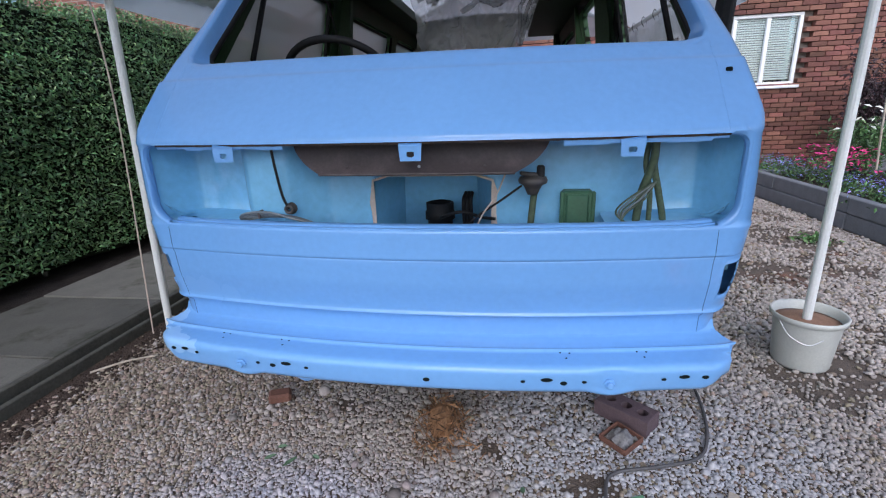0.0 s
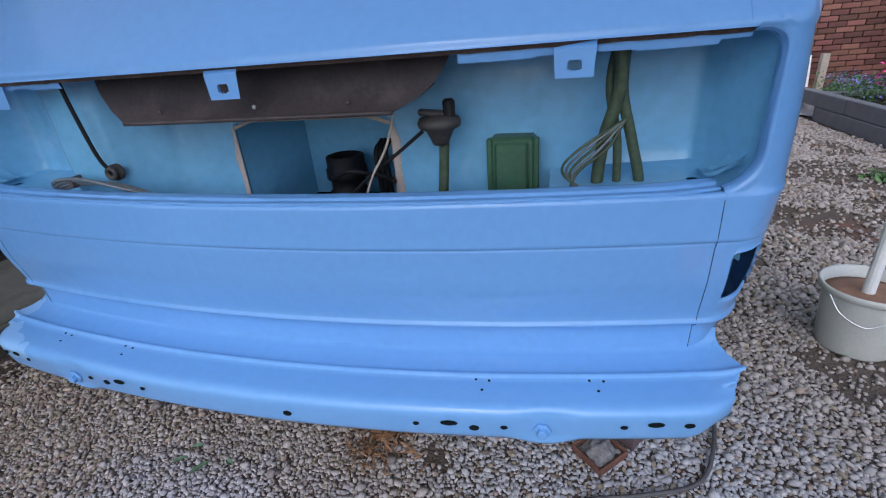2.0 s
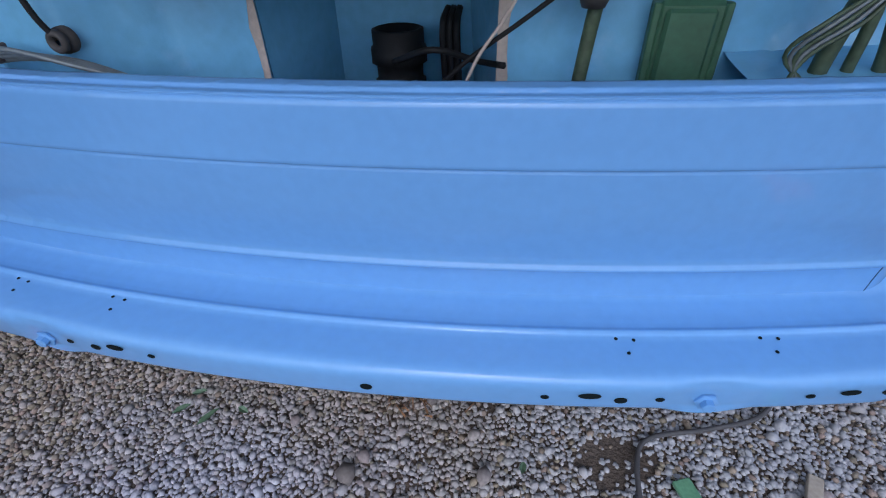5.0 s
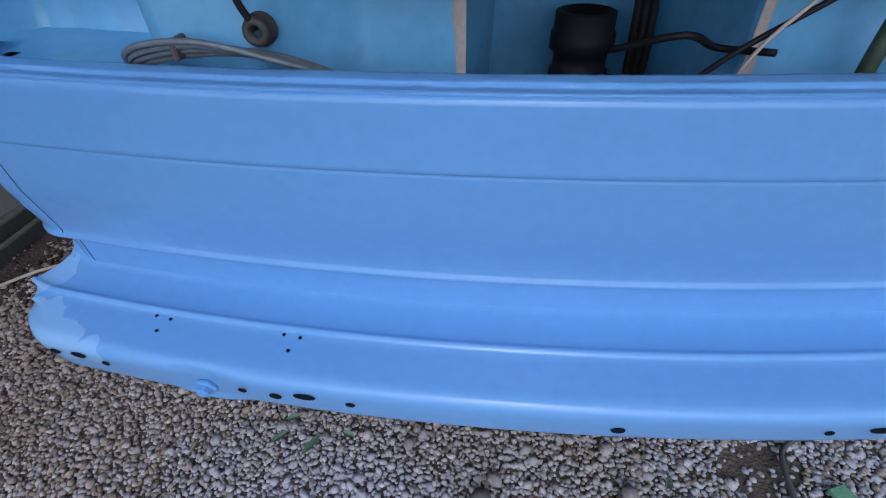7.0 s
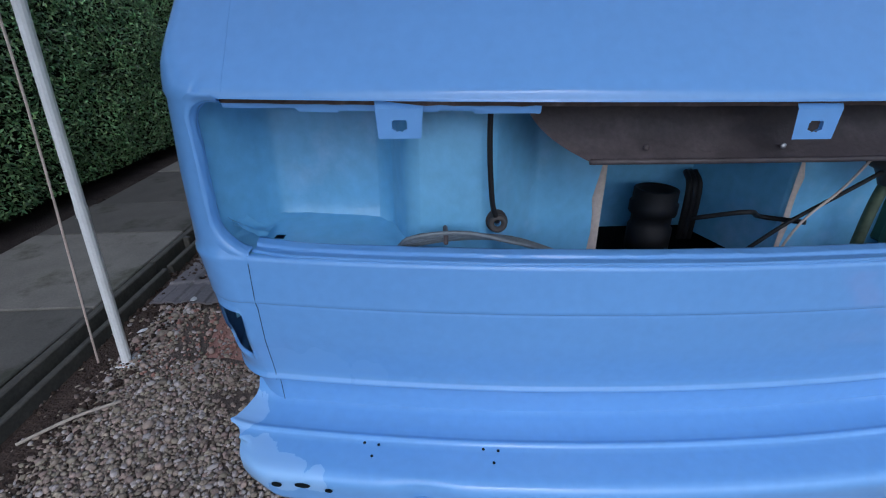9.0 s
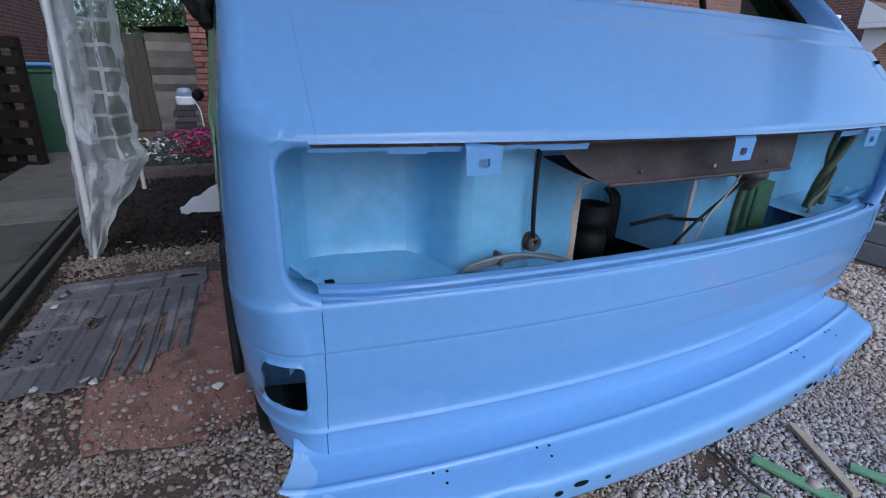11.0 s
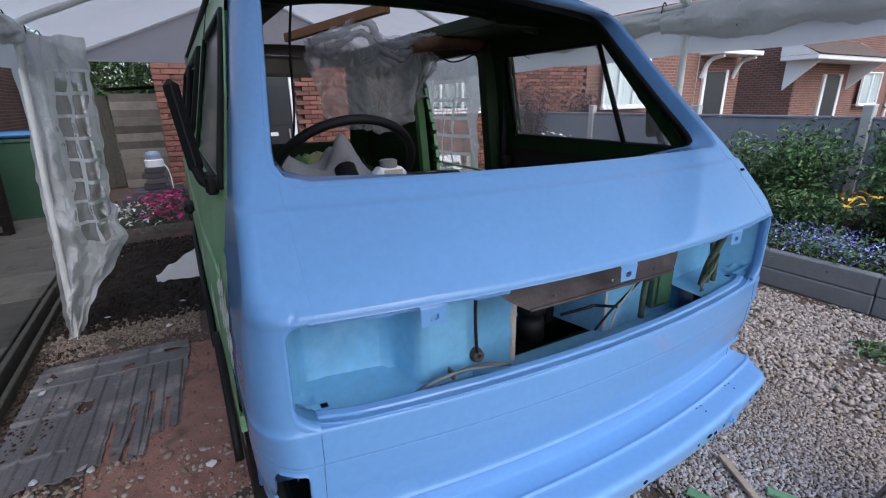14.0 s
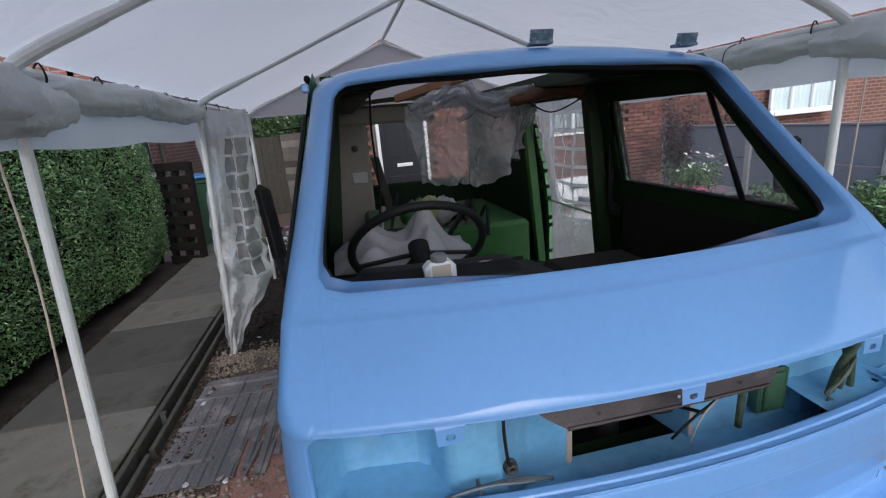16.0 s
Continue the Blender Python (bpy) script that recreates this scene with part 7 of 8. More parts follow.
part("end_sleeper", Geo().add(*cbox(2.1, 0.09, 0.29, 0.008, (4.3, 6.19, 0.15))), BEDWOOD, bed)
part("soil", sheet(span(3.3, 5.45, 16), span(-1.6, 6.16, 46), lambda x, y: (x, y, 0.25 + 0.05 * noise.noise(Vector((x * 3, y * 3, 0))))), DARK_EARTH, bed)


def shrub(name, x, y, z0, h, w, n_, leaf, material, label, seed, twigs=7):
    s = thing(name, label, "shrub", (x, y, z0))
    rr = random.Random(seed)
    r = np.random.RandomState(seed)
    tips = []
    for k in range(twigs):
        a = rr.uniform(0, 6.28)
        q = w * rr.uniform(0.2, 0.9)
        tip = Vector((q * math.cos(a), q * math.sin(a), h * rr.uniform(0.55, 1.0)))
        part("stem", Geo().add(*tube([(0.02 * math.cos(a), 0.02 * math.sin(a), -0.04), tip * 0.5 + Vector((0, 0, 0.1 * h)), tip], 0.010, 5, r1=0.003)), DARKWOOD, s)
        tips.append(tip)
    pts = []
    for k in range(n_):
        t = tips[k % len(tips)]
        f = r.uniform(0.25, 1.05)
        c = np.array(t) * f + r.normal(0, 1, 3) * np.array([w, w, 0.5 * h]) * 0.20
        c[2] = max(0.02, c[2])
        pts.append(c)
    leaves("crown", pts, leaf, material, s, seed=seed, up=0.8)
    return s


SHRUBS = ((4.5, 1.7, 0.85, 0.50, 4200), (4.7, 2.6, 0.90, 0.55, 4200), (4.6, 0.7, 0.80, 0.60, 4200), (4.3, 1.2, 0.62, 0.45, 3200), (4.9, -0.3, 0.85, 0.60, 3200), (4.5, 3.4, 0.55, 0.50, 2600), (4.4, 4.6, 0.45, 0.50, 2400), (4.2, 5.9, 0.55, 0.45, 2400), (5.0, 1.9, 1.05, 0.4, 2200), (4.9, 1.2, 0.95, 0.5, 3400), (5.0, 3.1, 0.75, 0.45, 2200), (4.2, 2.3, 0.50, 0.40, 2400), (4.1, 0.1, 0.50, 0.45, 2400))
for k, (x, y, h, w, n_) in enumerate(SHRUBS):
    shrub("shrub", x, y, 0.25, h, w, n_, 0.030, LEAF2, "leafy green garden shrub in the raised bed", 20 + k)
shrub("climbing_shrub", 5.35, 7.7, 0.2, 1.75, 0.45, 2600, 0.035, mat("plum_leaf", (0.05, 0.03, 0.035), rough=0.6, var=0.4, per="island", hue=0.03, bump=0), "dark plum-leaved shrub against the house wall", 41)
shrub("climbing_shrub", 6.6, 7.6, 0.2, 1.5, 0.6, 2600, 0.035, bpy.data.materials["plum_leaf"], "dark plum-leaved shrub against the house wall", 42)


def flowers(name, area, n_, size, petal, label, seed, z0=0.25, h=(0.04, 0.2), clump=0.12):
    """Low flowering plants: small blossoms over a leafy cushion."""
    s = thing(name, label, "flowers", ((area[0] + area[1]) / 2, (area[2] + area[3]) / 2, z0))
    o = np.array([(area[0] + area[1]) / 2, (area[2] + area[3]) / 2, 0])
    r = np.random.RandomState(seed)
    c = np.c_[r.uniform(area[0], area[1], n_ // 8 + 1), r.uniform(area[2], area[3], n_ // 8 + 1)]
    pts = []
    for k in range(n_):
        q = c[k % len(c)] + r.normal(0, clump * 0.5, 2)
        pts.append(np.array([q[0], q[1], r.uniform(*h)]) - o)
    leaves("blossoms", pts, size, petal, s, seed=seed, up=2.5)
    low = [p - np.array([0, 0, 0.03 + 0.05 * (k % 3)]) + r.normal(0, 0.03, 3) for k, p in enumerate(pts)] * 2
    low = [np.array([p[0], p[1], max(0.0, p[2])]) + r.normal(0, 0.02, 3) for p in low]
    leaves("foliage", low, 0.022, LEAF2, s, seed=seed + 1, up=0.5)
    return s


flowers("lobelia", (3.33, 3.95, -1.2, 1.6), 3000, 0.015, PETAL_B, "blue-violet lobelia spilling over the bed edge", 3)
flowers("lobelia", (3.33, 3.95, 1.6, 4.6), 3000, 0.015, PETAL_B, "blue-violet lobelia along the bed edge", 4)
flowers("petunia", (3.5, 3.8, 0.3, 0.7), 60, 0.035, PETAL_B, "violet petunia flowers in the raised bed", 5, h=(0.2, 0.4))
flowers("geranium", (3.5, 3.9, 4.9, 5.7), 180, 0.03, PETAL_P, "pink-red geranium flowers in the raised bed", 6, h=(0.15, 0.4))
flowers("white_rose", (3.85, 4.15, 5.3, 5.7), 30, 0.040, PETAL_W, "white rose heads above the raised bed", 7, h=(0.5, 0.85))
flowers("marigold", (3.90, 4.05, 1.70, 2.0), 14, 0.042, PETAL_Y, "yellow marigold heads in the raised bed", 8, h=(0.35, 0.5))
flowers("lobelia", (3.4, 3.8, 4.6, 6.8), 800, 0.013, PETAL_B, "blue-violet lobelia near the house", 9)

# ---------------------------------------------------------------- side passage: bins, pallet trellis, shed, lamp pedestal, flowers
def wheelie_bin(x, y, rz, lid, label):
    b = thing("wheelie_bin", label, "bin", (x, y, 0), "bins", rot=(0, 0, rz))
    prof = [(0.24, 0.30, 0.06), (0.27, 0.33, 0.60), (0.29, 0.36, 1.10), (0.31, 0.38, 1.12), (0.31, 0.38, 1.16)]
    vs, fs = [], []
    for w, d, z in prof:
        vs += [(-w, -d, z), (w, -d, z), (w, d, z), (-w, d, z)]
    for i in range(len(prof) - 1):
        for k in range(4):
            fs.append((4 * i + k, 4 * i + (k + 1) % 4, 4 * i + 4 + (k + 1) % 4, 4 * i + 4 + k))
    fs += [(3, 2, 1, 0), (16, 17, 18, 19)]
    part("body", Geo().add(vs, fs), BINGREEN, b)
    part("lid", Geo().add(*cbox(0.64, 0.80, 0.06, 0.025, (0, 0.0, 1.205))), lid, b)
    part("lid_bar", Geo().add(*tube([(-0.25, 0.42, 1.18), (0.25, 0.42, 1.18)], 0.016, 8, False)), BINGREEN, b)
    for sx in (-1, 1):
        part("wheel", Geo().add(*lathe([(0.03, -0.02), (0.10, -0.02), (0.10, 0.02), (0.03, 0.02)], 18, (sx * 0.25, 0.30, 0.10), "x")), BLACK, b)
    return b


wheelie_bin(-2.82, 8.70, 8, BINBLUE, "green wheelie bin with a blue lid beside the path")
wheelie_bin(-3.75, 8.95, -4, BINGREEN, "dark green wheelie bin beside the house wall")
PALBLACK = mat("blackened_pallet_wood", (0.012, 0.010, 0.009), spec=0.15, rough=0.85, var=0.4, scale=14, fine=80, bump=0.5)
pal = thing("pallet_screen", "dark weathered pallet leaning upright beside the hedge", "pallet", (-3.06, 7.52, 0.0), rot=(-4, 0, -24))
for k in range(3):
    part("pallet_post", Geo().add(*cbox(0.08, 0.08, 1.50, 0.006, (-0.24 + 0.24 * k, 0.05, 0.75))), PALBLACK, pal)
for k in range(8):
    part("pallet_board", Geo().add(*cbox(0.58, 0.02, 0.12, 0.004, (0.0, 0.0, 0.08 + 0.195 * k))), PALBLACK, pal)
lw = thing("side_house", "red-brick house wall beyond the side passage", "house", (0, 0, 0))
part("wall", Geo().add(*cbox(0.30, 9.0, 5.2, 0.01, (-4.25, 13.0, 2.6))), BRICKWALL_X, lw)
part("front_wall", Geo().add(*cbox(5.0, 0.3, 5.2, 0.01, (-6.8, 8.65, 2.6))), BRICKWALL_Y, lw)
part("drainpipe", Geo().add(*tube([(-4.03, 10.5, 0.0), (-4.03, 10.5, 5.0)], 0.05, 10, False)), DARKWOOD, lw)
part("roof", sheet(span(-9.5, -3.9, 6), span(8.2, 17.6, 6), lambda x, y: (x, y, 5.2 + 0.28 * (-3.9 - x))), TILE, lw)
win2 = part("side_window", Geo().add(*cbox(0.05, 0.7, 1.1, 0.01, (-4.08, 9.6, 1.75))), UPVC, lw)
part("pane", Geo().add(*cbox(0.02, 0.56, 0.94, 0.005, (-4.048, 9.6, 1.76))), DOORBLACK, win2)
shed = thing("garden_shed", "weathered grey lap-board shed at the end of the passage", "shed", (0, 0, 0))
part("shed_core", Geo().add(*cbox(1.6, 1.5, 1.75, 0.01, (-1.05, 11.85, 0.88))), DARKWOOD, shed)
for k in range(12):
    part("board", Geo().add(*cbox(1.62, 0.02, 0.165, 0.004, (-1.05, 11.08, 0.09 + 0.145 * k), m=Matrix.Rotation(0.20, 3, "X"))), SHEDWOOD, shed)
part("shed_roof", sheet(span(-1.95, -0.15, 6), span(10.95, 12.8, 4), lambda x, y: (x, y, 1.86 + 0.10 * (x + 1.9) * 0.5)), DARKWOOD, shed)
# Boards added to stand for the dark open gap beside the shed.
gate = thing("passage_gap_boards", "dark boards filling the open gap of the side passage", "gate", (0, 0, 0))
for k in range(8):
    part("gate_board", Geo().add(*cbox(0.135, 0.025, 1.72, 0.004, (-2.95 + 0.14 * k, 11.3, 0.88))), DARKWOOD, gate)
shrub("tree", -1.6, 14.5, 0.0, 4.2, 1.6, 6000, 0.07, LEAF2, "leafy tree behind the shed", 77, 16)
shrub("tree", -3.2, 16.5, 0.0, 3.8, 1.6, 5000, 0.07, LEAF2, "leafy tree beyond the side passage", 78, 16)
ped = thing("brick_pedestal", "low stepped pedestal of dark bricks", "pedestal", (-1.25, 7.75, 0.0))
for k, (w, d) in enumerate(((1.10, 0.60), (1.10, 0.60), (1.0, 0.60), (0.95, 0.55), (0.80, 0.5), (0.62, 0.42), (0.26, 0.26), (0.26, 0.26), (0.26, 0.26), (0.26, 0.26))):
    n_ = max(1, round(w / 0.22))
    for i in range(n_):
        part("brick", Geo().add(*cbox(w / n_ - 0.01, d, 0.068, 0.005, (-0.5 * w + w * (i + 0.5) / n_ + (0.04 if k % 2 else 0), 0, 0.036 + 0.075 * k))), DARKBRICK, ped)
lantern = thing("pillar_lamp", "white and blue pot lantern on the brick pedestal", "lamp", (-1.21, 7.75, 0.748))
part("collar", Geo().add(*lathe([(0.11, 0.0), (0.115, 0.09), (0.10, 0.10)], 20)), UPVC, lantern)
part("cap", Geo().add(*lathe([(0.09, 0.10), (0.09, 0.16), (0.075, 0.195), (0.02, 0.21)], 20)), mat("silver_blue_lamp_cap", (0.22, 0.28, 0.38), rough=0.35, var=0.15), lantern)
part("cable", Geo().add(*tube([(0.11, -0.02, 0.03), (0.16, -0.05, -0.1), (0.17, -0.08, -0.40)], 0.008, 6)), UPVC, lantern)
flowers("geranium", (-1.28, -0.92, 6.6, 7.1), 190, 0.042, PETAL_P, "bright pink geranium flowers beside the pedestal", 51, 0.02, (0.22, 0.5), 0.2)
flowers("daisy", (-1.75, -1.30, 6.5, 6.9), 90, 0.040, PETAL_W, "cream daisy flowers beside the pedestal", 52, 0.02, (0.2, 0.42), 0.2)
sack = thing("plastic_sack", "crumpled white plastic sack on the dark earth", "sack", (-1.02, 4.95, 0.0))
part("sack_body", sheet(span(0, 1, 26), span(-1, 1, 22), lambda u, v: (-0.24 + 0.50 * u + 0.02 * noise.noise(Vector((u * 5, v * 3, 1))), 0.20 * v * (0.12 + u) + 0.10 * u, 0.03 + (0.05 + 0.27 * u) * (1 - abs(v) ** 1.4) + 0.022 * noise.noise(Vector((u * 7, v * 5, 9)))), None), BARS, sack, smooth=True)


# ---------------------------------------------------------------- things on the drive
tub = thing("tub", "grey-white plastic tub filled with sand holding a tent leg", "tub", (1.60, 2.02, 0))
part("shell", Geo().add(*lathe([(0.104, 0.004), (0.108, 0.0), (0.114, 0.012), (0.133, 0.225), (0.135, 0.232), (0.147, 0.235), (0.149, 0.255), (0.145, 0.260), (0.137, 0.255), (0.128, 0.19)], 44, cap=False)), BUCKET, tub, smooth=True)
part("sand_fill", Geo().add(*lathe([(0.131, 0.215), (0.09, 0.224), (0.04, 0.229), (0.01, 0.230)], 32)), mat("reddish_sand", (0.25, 0.14, 0.09), rough=0.95, var=0.3, scale=20, fine=200, bump=0.8), tub, smooth=True)
part("handle_wire", Geo().add(*tube([(-0.142, -0.045, 0.235), (-0.115, -0.085, 0.18), (-0.055, -0.122, 0.15), (0.0, -0.132, 0.18)], 0.0022, 6)), STEEL, tub)
part("paper_sticker", Geo().add(*cbox(0.05, 0.002, 0.045, 0.0005, (0.105, -0.072, 0.14), rz=0.95)), GREYPLASTIC, tub)
pot = thing("orange_pot", "orange plastic trough holding a tent leg", "pot", (1.80, 3.78, 0))
part("shell", Geo().add(*lathe([(0.125, 0.0), (0.13, 0.004), (0.165, 0.20), (0.182, 0.205), (0.184, 0.235), (0.175, 0.238), (0.160, 0.20)], 36, cap=False)), TERRACOTTA, pot, smooth=True)
part("earth_fill", Geo().add(*lathe([(0.160, 0.195), (0.08, 0.21), (0.01, 0.212)], 24)), DARK_EARTH, pot, smooth=True)


def cored_brick(name, x, y, z, rz, material, label):
    """An engineering brick lying flat with three round core holes."""
    b = thing(name, label, "brick", (x, y, z), rot=(0, 0, rz))
    hole = lambda p: min(math.hypot(p.x - c, p.y) - 0.021 for c in (-0.065, 0.0, 0.065))
    part("top_face", sheet(span(-0.104, 0.104, 44), span(-0.049, 0.049, 22), lambda u, v: (u, v, 0.0651), hole, 0.6, lambda p: (0, 0, -0.055)), material, b)
    part("brick_body", Geo().add(*[[(-0.1075, -0.051, 0.0), (0.1075, -0.051, 0.0), (0.1075, 0.051, 0.0), (-0.1075, 0.051, 0.0), (-0.1075, -0.051, 0.062), (0.1075, -0.051, 0.062), (0.1075, 0.051, 0.062), (-0.1075, 0.051, 0.062), (-0.104, -0.049, 0.0651), (0.104, -0.049, 0.0651), (0.104, 0.049, 0.0651), (-0.104, 0.049, 0.0651)], [(0, 3, 2, 1), (0, 1, 5, 4), (1, 2, 6, 5), (2, 3, 7, 6), (3, 0, 4, 7), (4, 5, 9, 8), (5, 6, 10, 9), (6, 7, 11, 10), (7, 4, 8, 11)]]), material, b)
    part("core", Geo().add(*cbox(0.20, 0.09, 0.006, 0.001, (0, 0, 0.010))), DARK, b)
    return b


PLUM = mat("plum_engineering_brick", (0.11, 0.075, 0.085), rough=0.7, var=0.25, scale=20, fine=160, bump=0.3)
cored_brick("cored_brick", 0.700, 1.502, 0.012, -40, PLUM, "plum-grey engineering brick with three core holes")
hb = thing("brick_fragment", "broken piece of red brick under the van", "brick", (-0.765, 1.50, 0.012), rot=(4, 3, 24))
part("fragment_body", Geo().add(*cbox(0.095, 0.062, 0.045, 0.010, (0, 0, 0.022))), BRICK_JOINED, hb)
RAGGREY = mat("dirty_grey_rag", (0.20, 0.195, 0.20), rough=0.95, var=0.5, scale=25, bump=0.5)
dish2 = thing("brick_tray", "square terracotta tray with a crumpled grey rag", "tray", (0.655, 1.372, 0.012), rot=(2, -3, 43))
part("tray_base", Geo().add(*cbox(0.108, 0.108, 0.008, 0.002, (0, 0, 0.005))), DARKWOOD, dish2)
for a in range(4):
    c, s = math.cos(a * math.pi / 2), math.sin(a * math.pi / 2)
    part("tray_rim", Geo().add(*cbox(0.112, 0.007, 0.024, 0.002, (-0.053 * s, 0.053 * c, 0.014), rz=a * math.pi / 2)), BRICK_JOINED, dish2)
part("grey_rag", sheet(span(-1, 1, 14), span(-1, 1, 14), lambda u, v: (0.044 * u, 0.042 * v, 0.010 + 0.034 * max(0, 1 - 0.8 * u * u - 0.8 * v * v) + 0.014 * noise.noise(Vector((u * 2.5, v * 2.5, 6))))), RAGGREY, dish2, smooth=True)

# frayed coir brush head hanging under the step
brush = thing("bristle_clump", "clump of tan coconut fibre lying under the van", "fibre", (-0.02, 1.38, 0.0))
g = Geo()
rr = random.Random(12)
for k in range(420):
    x, y = rr.gauss(0, 0.055), rr.gauss(0, 0.075)
    h = max(0.02, 0.17 - 16 * (x * x + y * y))
    a = rr.uniform(0, 6.28)
    ln = rr.uniform(0.03, 0.07)
    z = rr.uniform(0.01, h)
    q = Vector((math.cos(a) * 0.5, math.sin(a) * 0.5, rr.uniform(-0.9, 0.5))).normalized()
    p = Vector((x, y, z))
    s = q.orthogonal().normalized() * 0.003
    g.add([p - q * ln / 2 - s, p - q * ln / 2 + s, p + q * ln / 2 + s * 0.3, p + q * ln / 2 - s * 0.3], [(0, 1, 2, 3)])
part("fibres", g, STRAW, brush)["kind"] = "stuff"
part("fibre_core", Geo().add(*lathe([(0.05, 0.005), (0.048, 0.05), (0.038, 0.10), (0.01, 0.12)], 14)), STRAW, brush)

# grey cable on the gravel
cable = [(0.545, 0.95, 0.022), (0.555, 1.12, 0.024), (0.60, 1.20, 0.022), (0.75, 1.24, 0.024), (0.90, 1.30, 0.022), (0.97, 1.42, 0.026), (1.02, 1.62, 0.022), (1.06, 1.95, 0.024), (1.20, 2.35, 0.022), (1.35, 2.9, 0.022), (1.62, 3.45, 0.022)]
tagged(part("cable", Geo().add(*tube(cable, 0.0062, 8)), mat("grey_flex", (0.075, 0.072, 0.075), rough=0.6, var=0.2), None, smooth=True), "grey electric cable lying across the gravel", "cable")

# offcuts of timber
for k, (a, b, w, h, m_, lab) in enumerate((((0.945, 1.14), (0.80, 0.865), 0.030, 0.016, PALEWOOD, "pale timber batten lying on the gravel"), ((0.645, 1.10), (0.73, 0.865), 0.042, 0.012, GREENWOOD, "green-painted timber offcut on the gravel"), ((0.915, 0.94), (1.075, 0.63), 0.034, 0.014, GREENWOOD, "green-painted timber batten on the gravel"), ((0.83, 0.80), (0.98, 0.50), 0.060, 0.014, PALEWOOD, "pale timber board lying on the gravel"))):
    tagged(part("timber_offcut", Geo().add(*box_between((*a, 0.026), (*b, 0.024), w, h, 0.002)), m_), lab, "timber", "timber offcuts")

# folding workbench with an orange top
bench = thing("work_trestle", "folding work trestle with orange top and grey steel legs", "trestle", (1.165, 0.63, 0.0), rot=(0, 0, -62))
part("top_rail", Geo().add(*cbox(0.98, 0.125, 0.045, 0.010, (0.46, 0, 0.275))), ORANGE, bench, "orange painted steel top")
for x in (0.03, 0.86):
    for s in (-1, 1):
        part("trestle_leg", Geo().add(*box_between((x, s * 0.035, 0.262), (x - 0.02, s * 0.12, 0.015), 0.085, 0.028, 0.006)), GREYPLASTIC, bench)
    part("leg_cap", Geo().add(*cbox(0.10, 0.10, 0.045, 0.012, (x + 0.01, 0, 0.315))), GREYPLASTIC, bench)
    part("cross_peg", Geo().add(*tube([(x - 0.01, -0.10, 0.330), (x - 0.01, 0.10, 0.330)], 0.017, 10, False)), GREYPLASTIC, bench)
part("clamp_knob", Geo().add(*lathe([(0.022, 0.297), (0.024, 0.31), (0.022, 0.335), (0.012, 0.338)], 16, (0.38, 0.01, 0))), BLACK, bench)
cl = part("lilac_cloth", sheet(span(-1, 1, 22), span(-1, 1, 18), lambda u, v: (1.36 + 0.19 * u + 0.03 * v, 0.45 + 0.13 * v, 0.026 + 0.03 * max(0, noise.noise(Vector((u * 2.4, v * 2.4, 3)))) + 0.012 * noise.noise(Vector((u * 6, v * 6, 1))))), mat("lilac_cloth", (0.46, 0.37, 0.52), rough=0.95, var=0.15, fine=220, bump=0.4), None, smooth=True)
tagged(cl, "crumpled lilac cloth lying on the gravel", "cloth")

# ribbed rubber mat from the cab
mat_thing = thing("rubber_mat", "grey ribbed rubber floor mat torn along one edge", "mat", (-1.46, 3.06, 0.0), rot=(0, 0, -3))


MAT_ENDS = [(-0.22, -0.54), (-0.10, -0.50), (-0.02, -0.57), (-0.12, -0.42), (0.16, -0.40)]


def mat_hole(p):
    d = min(rounded(p.x, p.y, 0.02, 0.09, 0.30, 0.38, 0.01), rounded(p.x, p.y, -0.13, -0.06, -0.06, 0.06, 0.01), rounded(p.x, p.y, 0.24, 0.34, 0.43, 0.46, 0.01), math.hypot(p.x + 0.25, p.y + 0.30) - 0.022)
    edge = 0.385 + 0.012 * noise.noise(Vector((p.x * 6, p.y * 9, 2))) - p.x
    front = p.y + 0.575 + 0.035 * noise.noise(Vector((p.x * 7, 0, 3)))
    corner = 0.9 * (p.x + 0.40) + (0.56 - p.y) - 0.02
    if p.x > 0.0:
        k = min(4, int(p.x / 0.078))
        f = p.x - 0.078 * k
        wav = 0.008 * noise.noise(Vector((p.y * 14, k, 7)))
        top, end = MAT_ENDS[k]
        tear = max(0.052 + wav - f, f - 0.076, p.y - top)
        d = min(d, tear, p.y - end - 0.03 * noise.noise(Vector((p.x * 40, 0, 1))))
    return min(d, edge, front, corner)


def mat_surface(x, y):
    rib = 0.0
    if y < 0.28 and x > -0.35:
        w = (x / 0.078) % 1.0
        rib = 0.009 * min(1.0, max(0.0, 3.2 * (0.30 - abs(w - 0.27)) / 0.30))
    if x < -0.10 and -0.40 < y < 0.05:
        e = min(abs(x + 0.28), abs(x + 0.15), abs(y + 0.36), abs(y + 0.02))
        rib = max(rib * 0.5, 0.016 * max(0.0, 1 - e / 0.018))
    if 0.28 <= y < 0.52:
        e = min(abs(y - 0.46), abs(y - 0.30), abs(x - 0.15) + (0.1 if y < 0.3 else 0), abs(x + 0.12))
        rib = 0.012 * max(0.0, 1 - e / 0.016)
    return (x, y, 0.012 + rib + 0.012 * (0.5 + noise.noise(Vector((x * 2.2, y * 2.2, 0)))) + 0.003 * noise.noise(Vector((x * 11, y * 11, 3))))


part("mat_sheet", sheet(span(-0.40, 0.40, 170), span(-0.62, 0.56, 130), mat_surface, mat_hole, 0.6, lambda p: (0, 0, -0.010)), MAT_RUBBER, mat_thing)
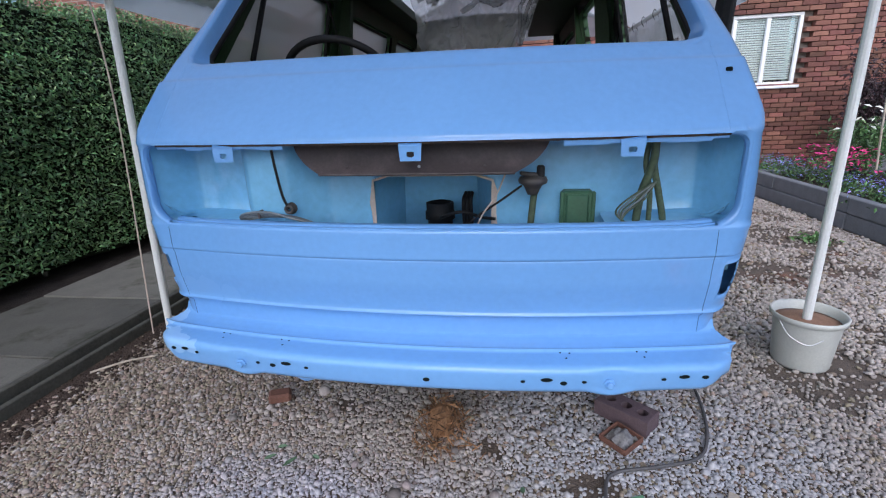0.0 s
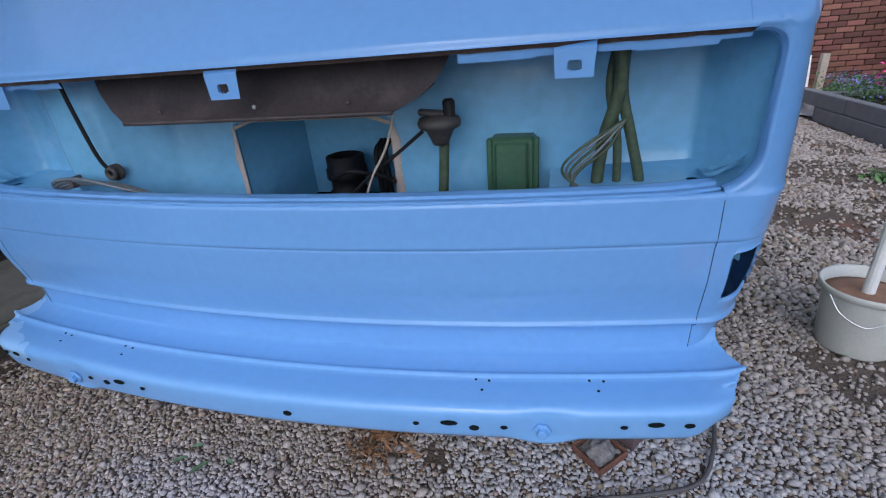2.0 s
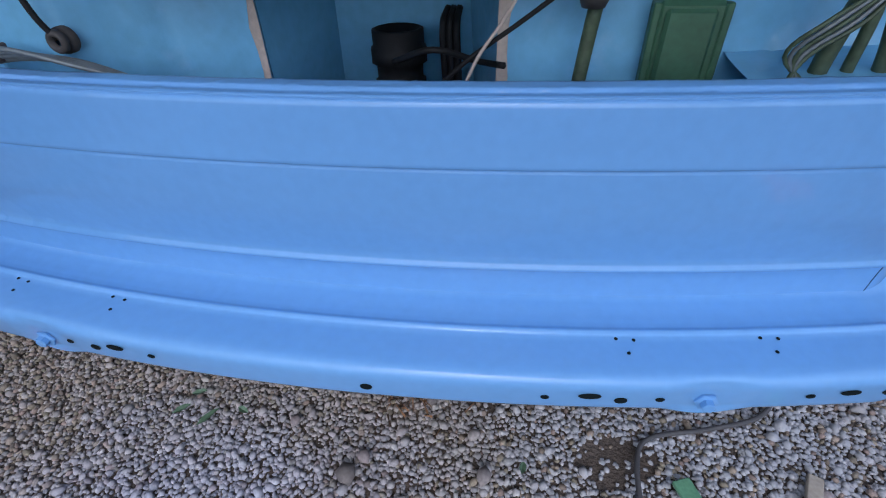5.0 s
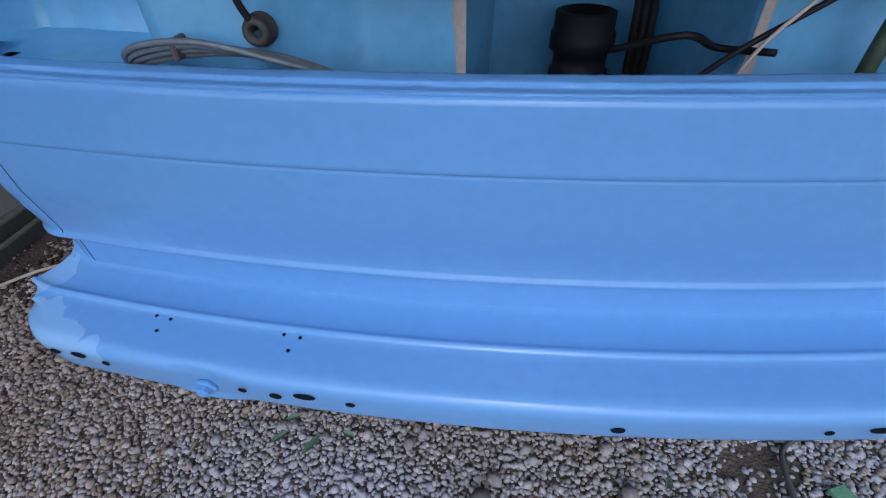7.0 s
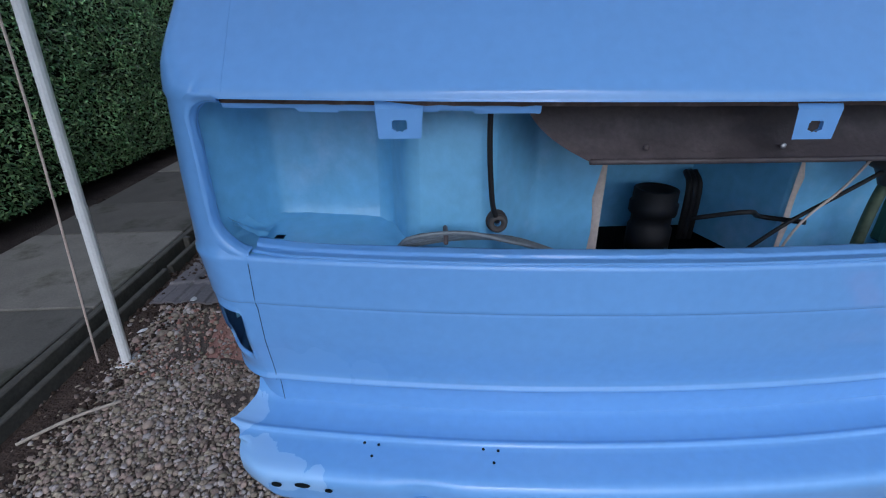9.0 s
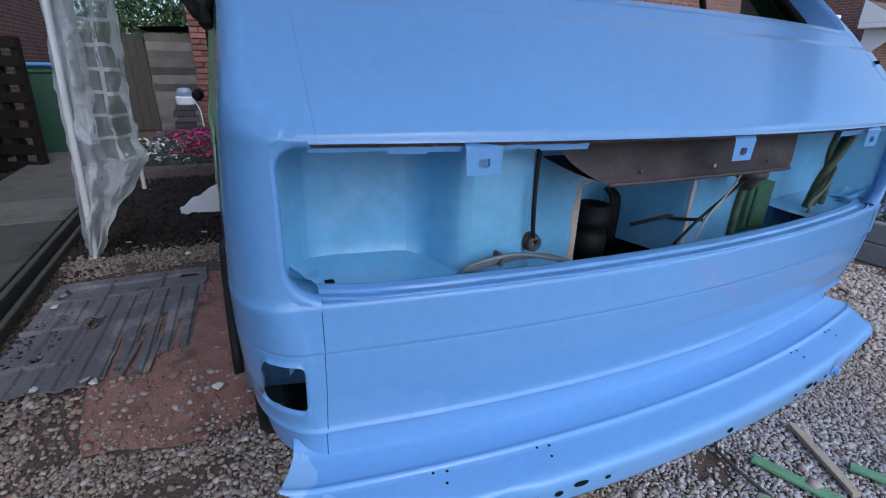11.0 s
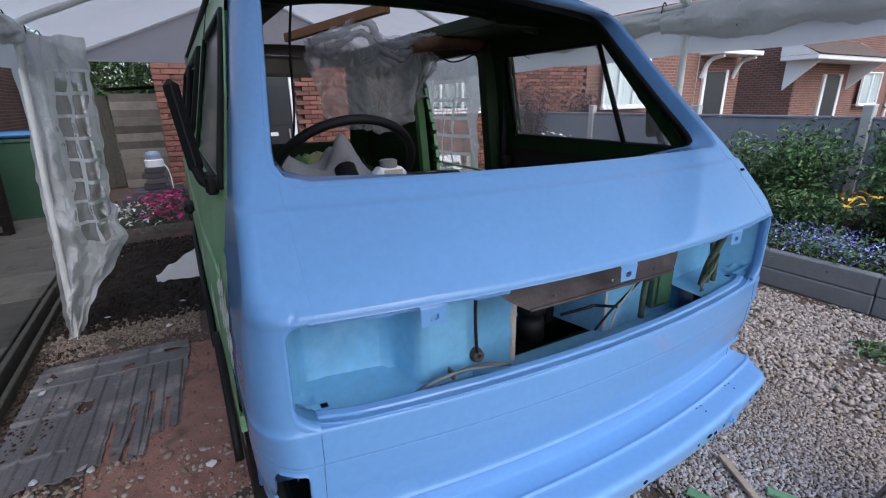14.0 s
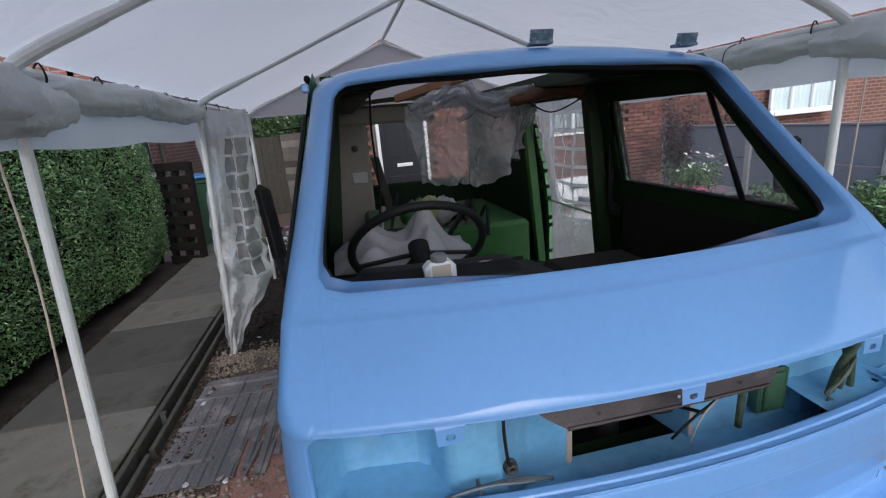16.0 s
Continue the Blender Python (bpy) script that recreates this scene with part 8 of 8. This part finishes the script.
for k in range(2):
    part("rubber_strip", Geo().add(*box_between((0.15 + 0.08 * k, -0.30, 0.030), (0.11 + 0.10 * k, -0.56, 0.020), 0.022, 0.008)), MAT_RUBBER, mat_thing)

# things lying at the near edge of the drive
red = thing("red_plastic_cap", "round bright red plastic cap lying on the gravel", "cap", (-1.20, 0.755, 0.006))
part("cap_shell", Geo().add(*lathe([(0.046, 0.0), (0.047, 0.018), (0.043, 0.028), (0.030, 0.034), (0.012, 0.036)], 24)), mat("bright_red_plastic", (0.55, 0.02, 0.02), rough=0.4, var=0.1), red, smooth=True)
bar = thing("black_tool_handle", "short black tool handle lying on the gravel", "tool", (-1.37, 0.765, 0.012), rot=(0, 0, 24))
part("grip", Geo().add(*tube([(-0.06, 0, 0.012), (0.0, 0.004, 0.014), (0.055, 0, 0.012)], 0.013, 10)), BLACK, bar, smooth=True)

# tarp and oddments against the house wall
heap = thing("dust_tarp", "heap of crumpled grey-white tarpaulin by the house wall", "tarpaulin", (3.22, 6.85, 0.0), rot=(0, 0, -20))
part("tarp_body", sheet(span(-1, 1, 50), span(-1, 1, 44), lambda u, v: (0.55 * u, 0.42 * v + 0.05 * noise.noise(Vector((u * 4, v * 4, 5))), 0.01 + 0.16 * max(0, 1 - u * u - v * v) + 0.13 * abs(noise.noise(Vector((u * 3.5, v * 3.5, 2)))) * (1 - 0.6 * max(abs(u), abs(v))))), CLOTH, heap, smooth=True)
crate = thing("leaning_board", "old white panel with a dark slot leaning on the house wall", "panel", (3.60, 8.18, 0.0))
part("board_face", Geo().add(*cbox(0.78, 0.05, 0.50, 0.01, (0, 0, 0.26), m=Matrix.Rotation(-0.2, 3, "X"))), UPVC, crate)
# The slot is a near-black slab on the board, coloured as its shade.
part("board_slot", Geo().add(*cbox(0.45, 0.02, 0.06, 0.005, (0.1, -0.045, 0.34), m=Matrix.Rotation(-0.2, 3, "X"))), DARK, crate)
post = tagged(part("timber_stake", Geo().add(*cbox(0.09, 0.09, 0.52, 0.008, (4.10, 8.1, 0.26))), PALEWOOD), "pale timber stake beside the house wall", "stake")

# larger pebbles, leaves and scraps lying on the gravel
PEB = mat("large_pebble", (0.30, 0.26, 0.25), rough=0.8, var=0.35, per="object", hue=0.03, bump=0.3)
for x, y, r in ((-0.125, 1.03, 0.026), (-0.095, 1.075, 0.019), (0.20, 1.06, 0.021), (0.72, 0.95, 0.026), (0.17, 1.16, 0.017), (-0.30, 1.15, 0.016), (0.05, 1.25, 0.016), (0.35, 1.5, 0.018), (0.95, 1.1, 0.018), (-0.9, 1.35, 0.02)):
    rr = random.Random(int(x * 1000) + 50)
    vs = [(p[0] * r * 1.2 * rr.uniform(0.8, 1.2), p[1] * r * rr.uniform(0.8, 1.2), p[2] * r * 0.7) for p in ICO]
    tagged(part("pebble", Geo().add(vs, ICO_F), PEB, None, smooth=True, loc=(x, y, 0.024), rot=(0, 0, rr.uniform(0, 180))), "large smooth pebble lying on the gravel", "pebble", "large pebbles")
GLEAF = mat("fallen_green_leaf", (0.10, 0.17, 0.10), rough=0.6, var=0.3, bump=0.1)
for x, y, rz, ln in ((-0.62, 1.145, 50, 0.05), (-0.535, 1.13, 65, 0.07), (-0.45, 1.16, -20, 0.035), (0.29, 1.085, 80, 0.035), (0.52, 0.98, -30, 0.05), (-0.60, 1.2, 30, 0.04)):
    tagged(part("fallen_leaf", Geo().add([(-ln / 2, 0, 0.004), (-ln / 6, 0.008, 0.008), (ln / 4, 0.007, 0.006), (ln / 2, 0, 0.002), (ln / 4, -0.007, 0.006), (-ln / 6, -0.008, 0.004), (0, 0, 0.0)], [(0, 1, 6), (1, 2, 6), (2, 3, 6), (3, 4, 6), (4, 5, 6), (5, 0, 6)]), GLEAF, None, loc=(x, y, 0.028), rot=(4, 6, rz)), "narrow grey-green fallen leaf on the gravel", "leaf", "fallen leaves")
tagged(part("twig", Geo().add(*tube([(-1.86, 1.62, 0.02), (-1.74, 1.72, 0.03), (-1.62, 1.80, 0.025)], 0.006, 6)), PALEWOOD, None, smooth=True), "pale dry twig beside the timber edging", "twig")
rr = random.Random(31)
for k in range(14):
    x, y = rr.uniform(-1.9, -1.0), rr.choice((rr.uniform(2.2, 2.55), rr.uniform(3.7, 4.6), rr.uniform(2.6, 3.6)))
    tagged(part("scrap", Geo().add([(p[0] * 0.022 * rr.uniform(0.6, 1.4), p[1] * 0.016 * rr.uniform(0.6, 1.4), p[2] * 0.007) for p in ICO], ICO_F), ROLL if k % 2 else PEB, None, loc=(x, y, 0.03), rot=(rr.uniform(-20, 20), 0, rr.uniform(0, 180))), "small pale scrap of rubble on the earth", "rubble", "scraps of rubble")
for x, y in ((2.6, 1.15), (2.9, 2.3), (2.75, 4.0), (3.1, 3.2)):
    r = np.random.RandomState(int(x * 100))
    s_ = thing("weed", "small green weed growing through the gravel", "weed", (x, y, 0.0), "weeds")
    leaves("blades", [np.array([r.normal(0, 0.07), r.normal(0, 0.06), abs(r.normal(0, 0.02)) + 0.015]) for _ in range(90)], 0.028, LEAF2, s_, seed=int(y * 10), up=1.2, kind="stuff")
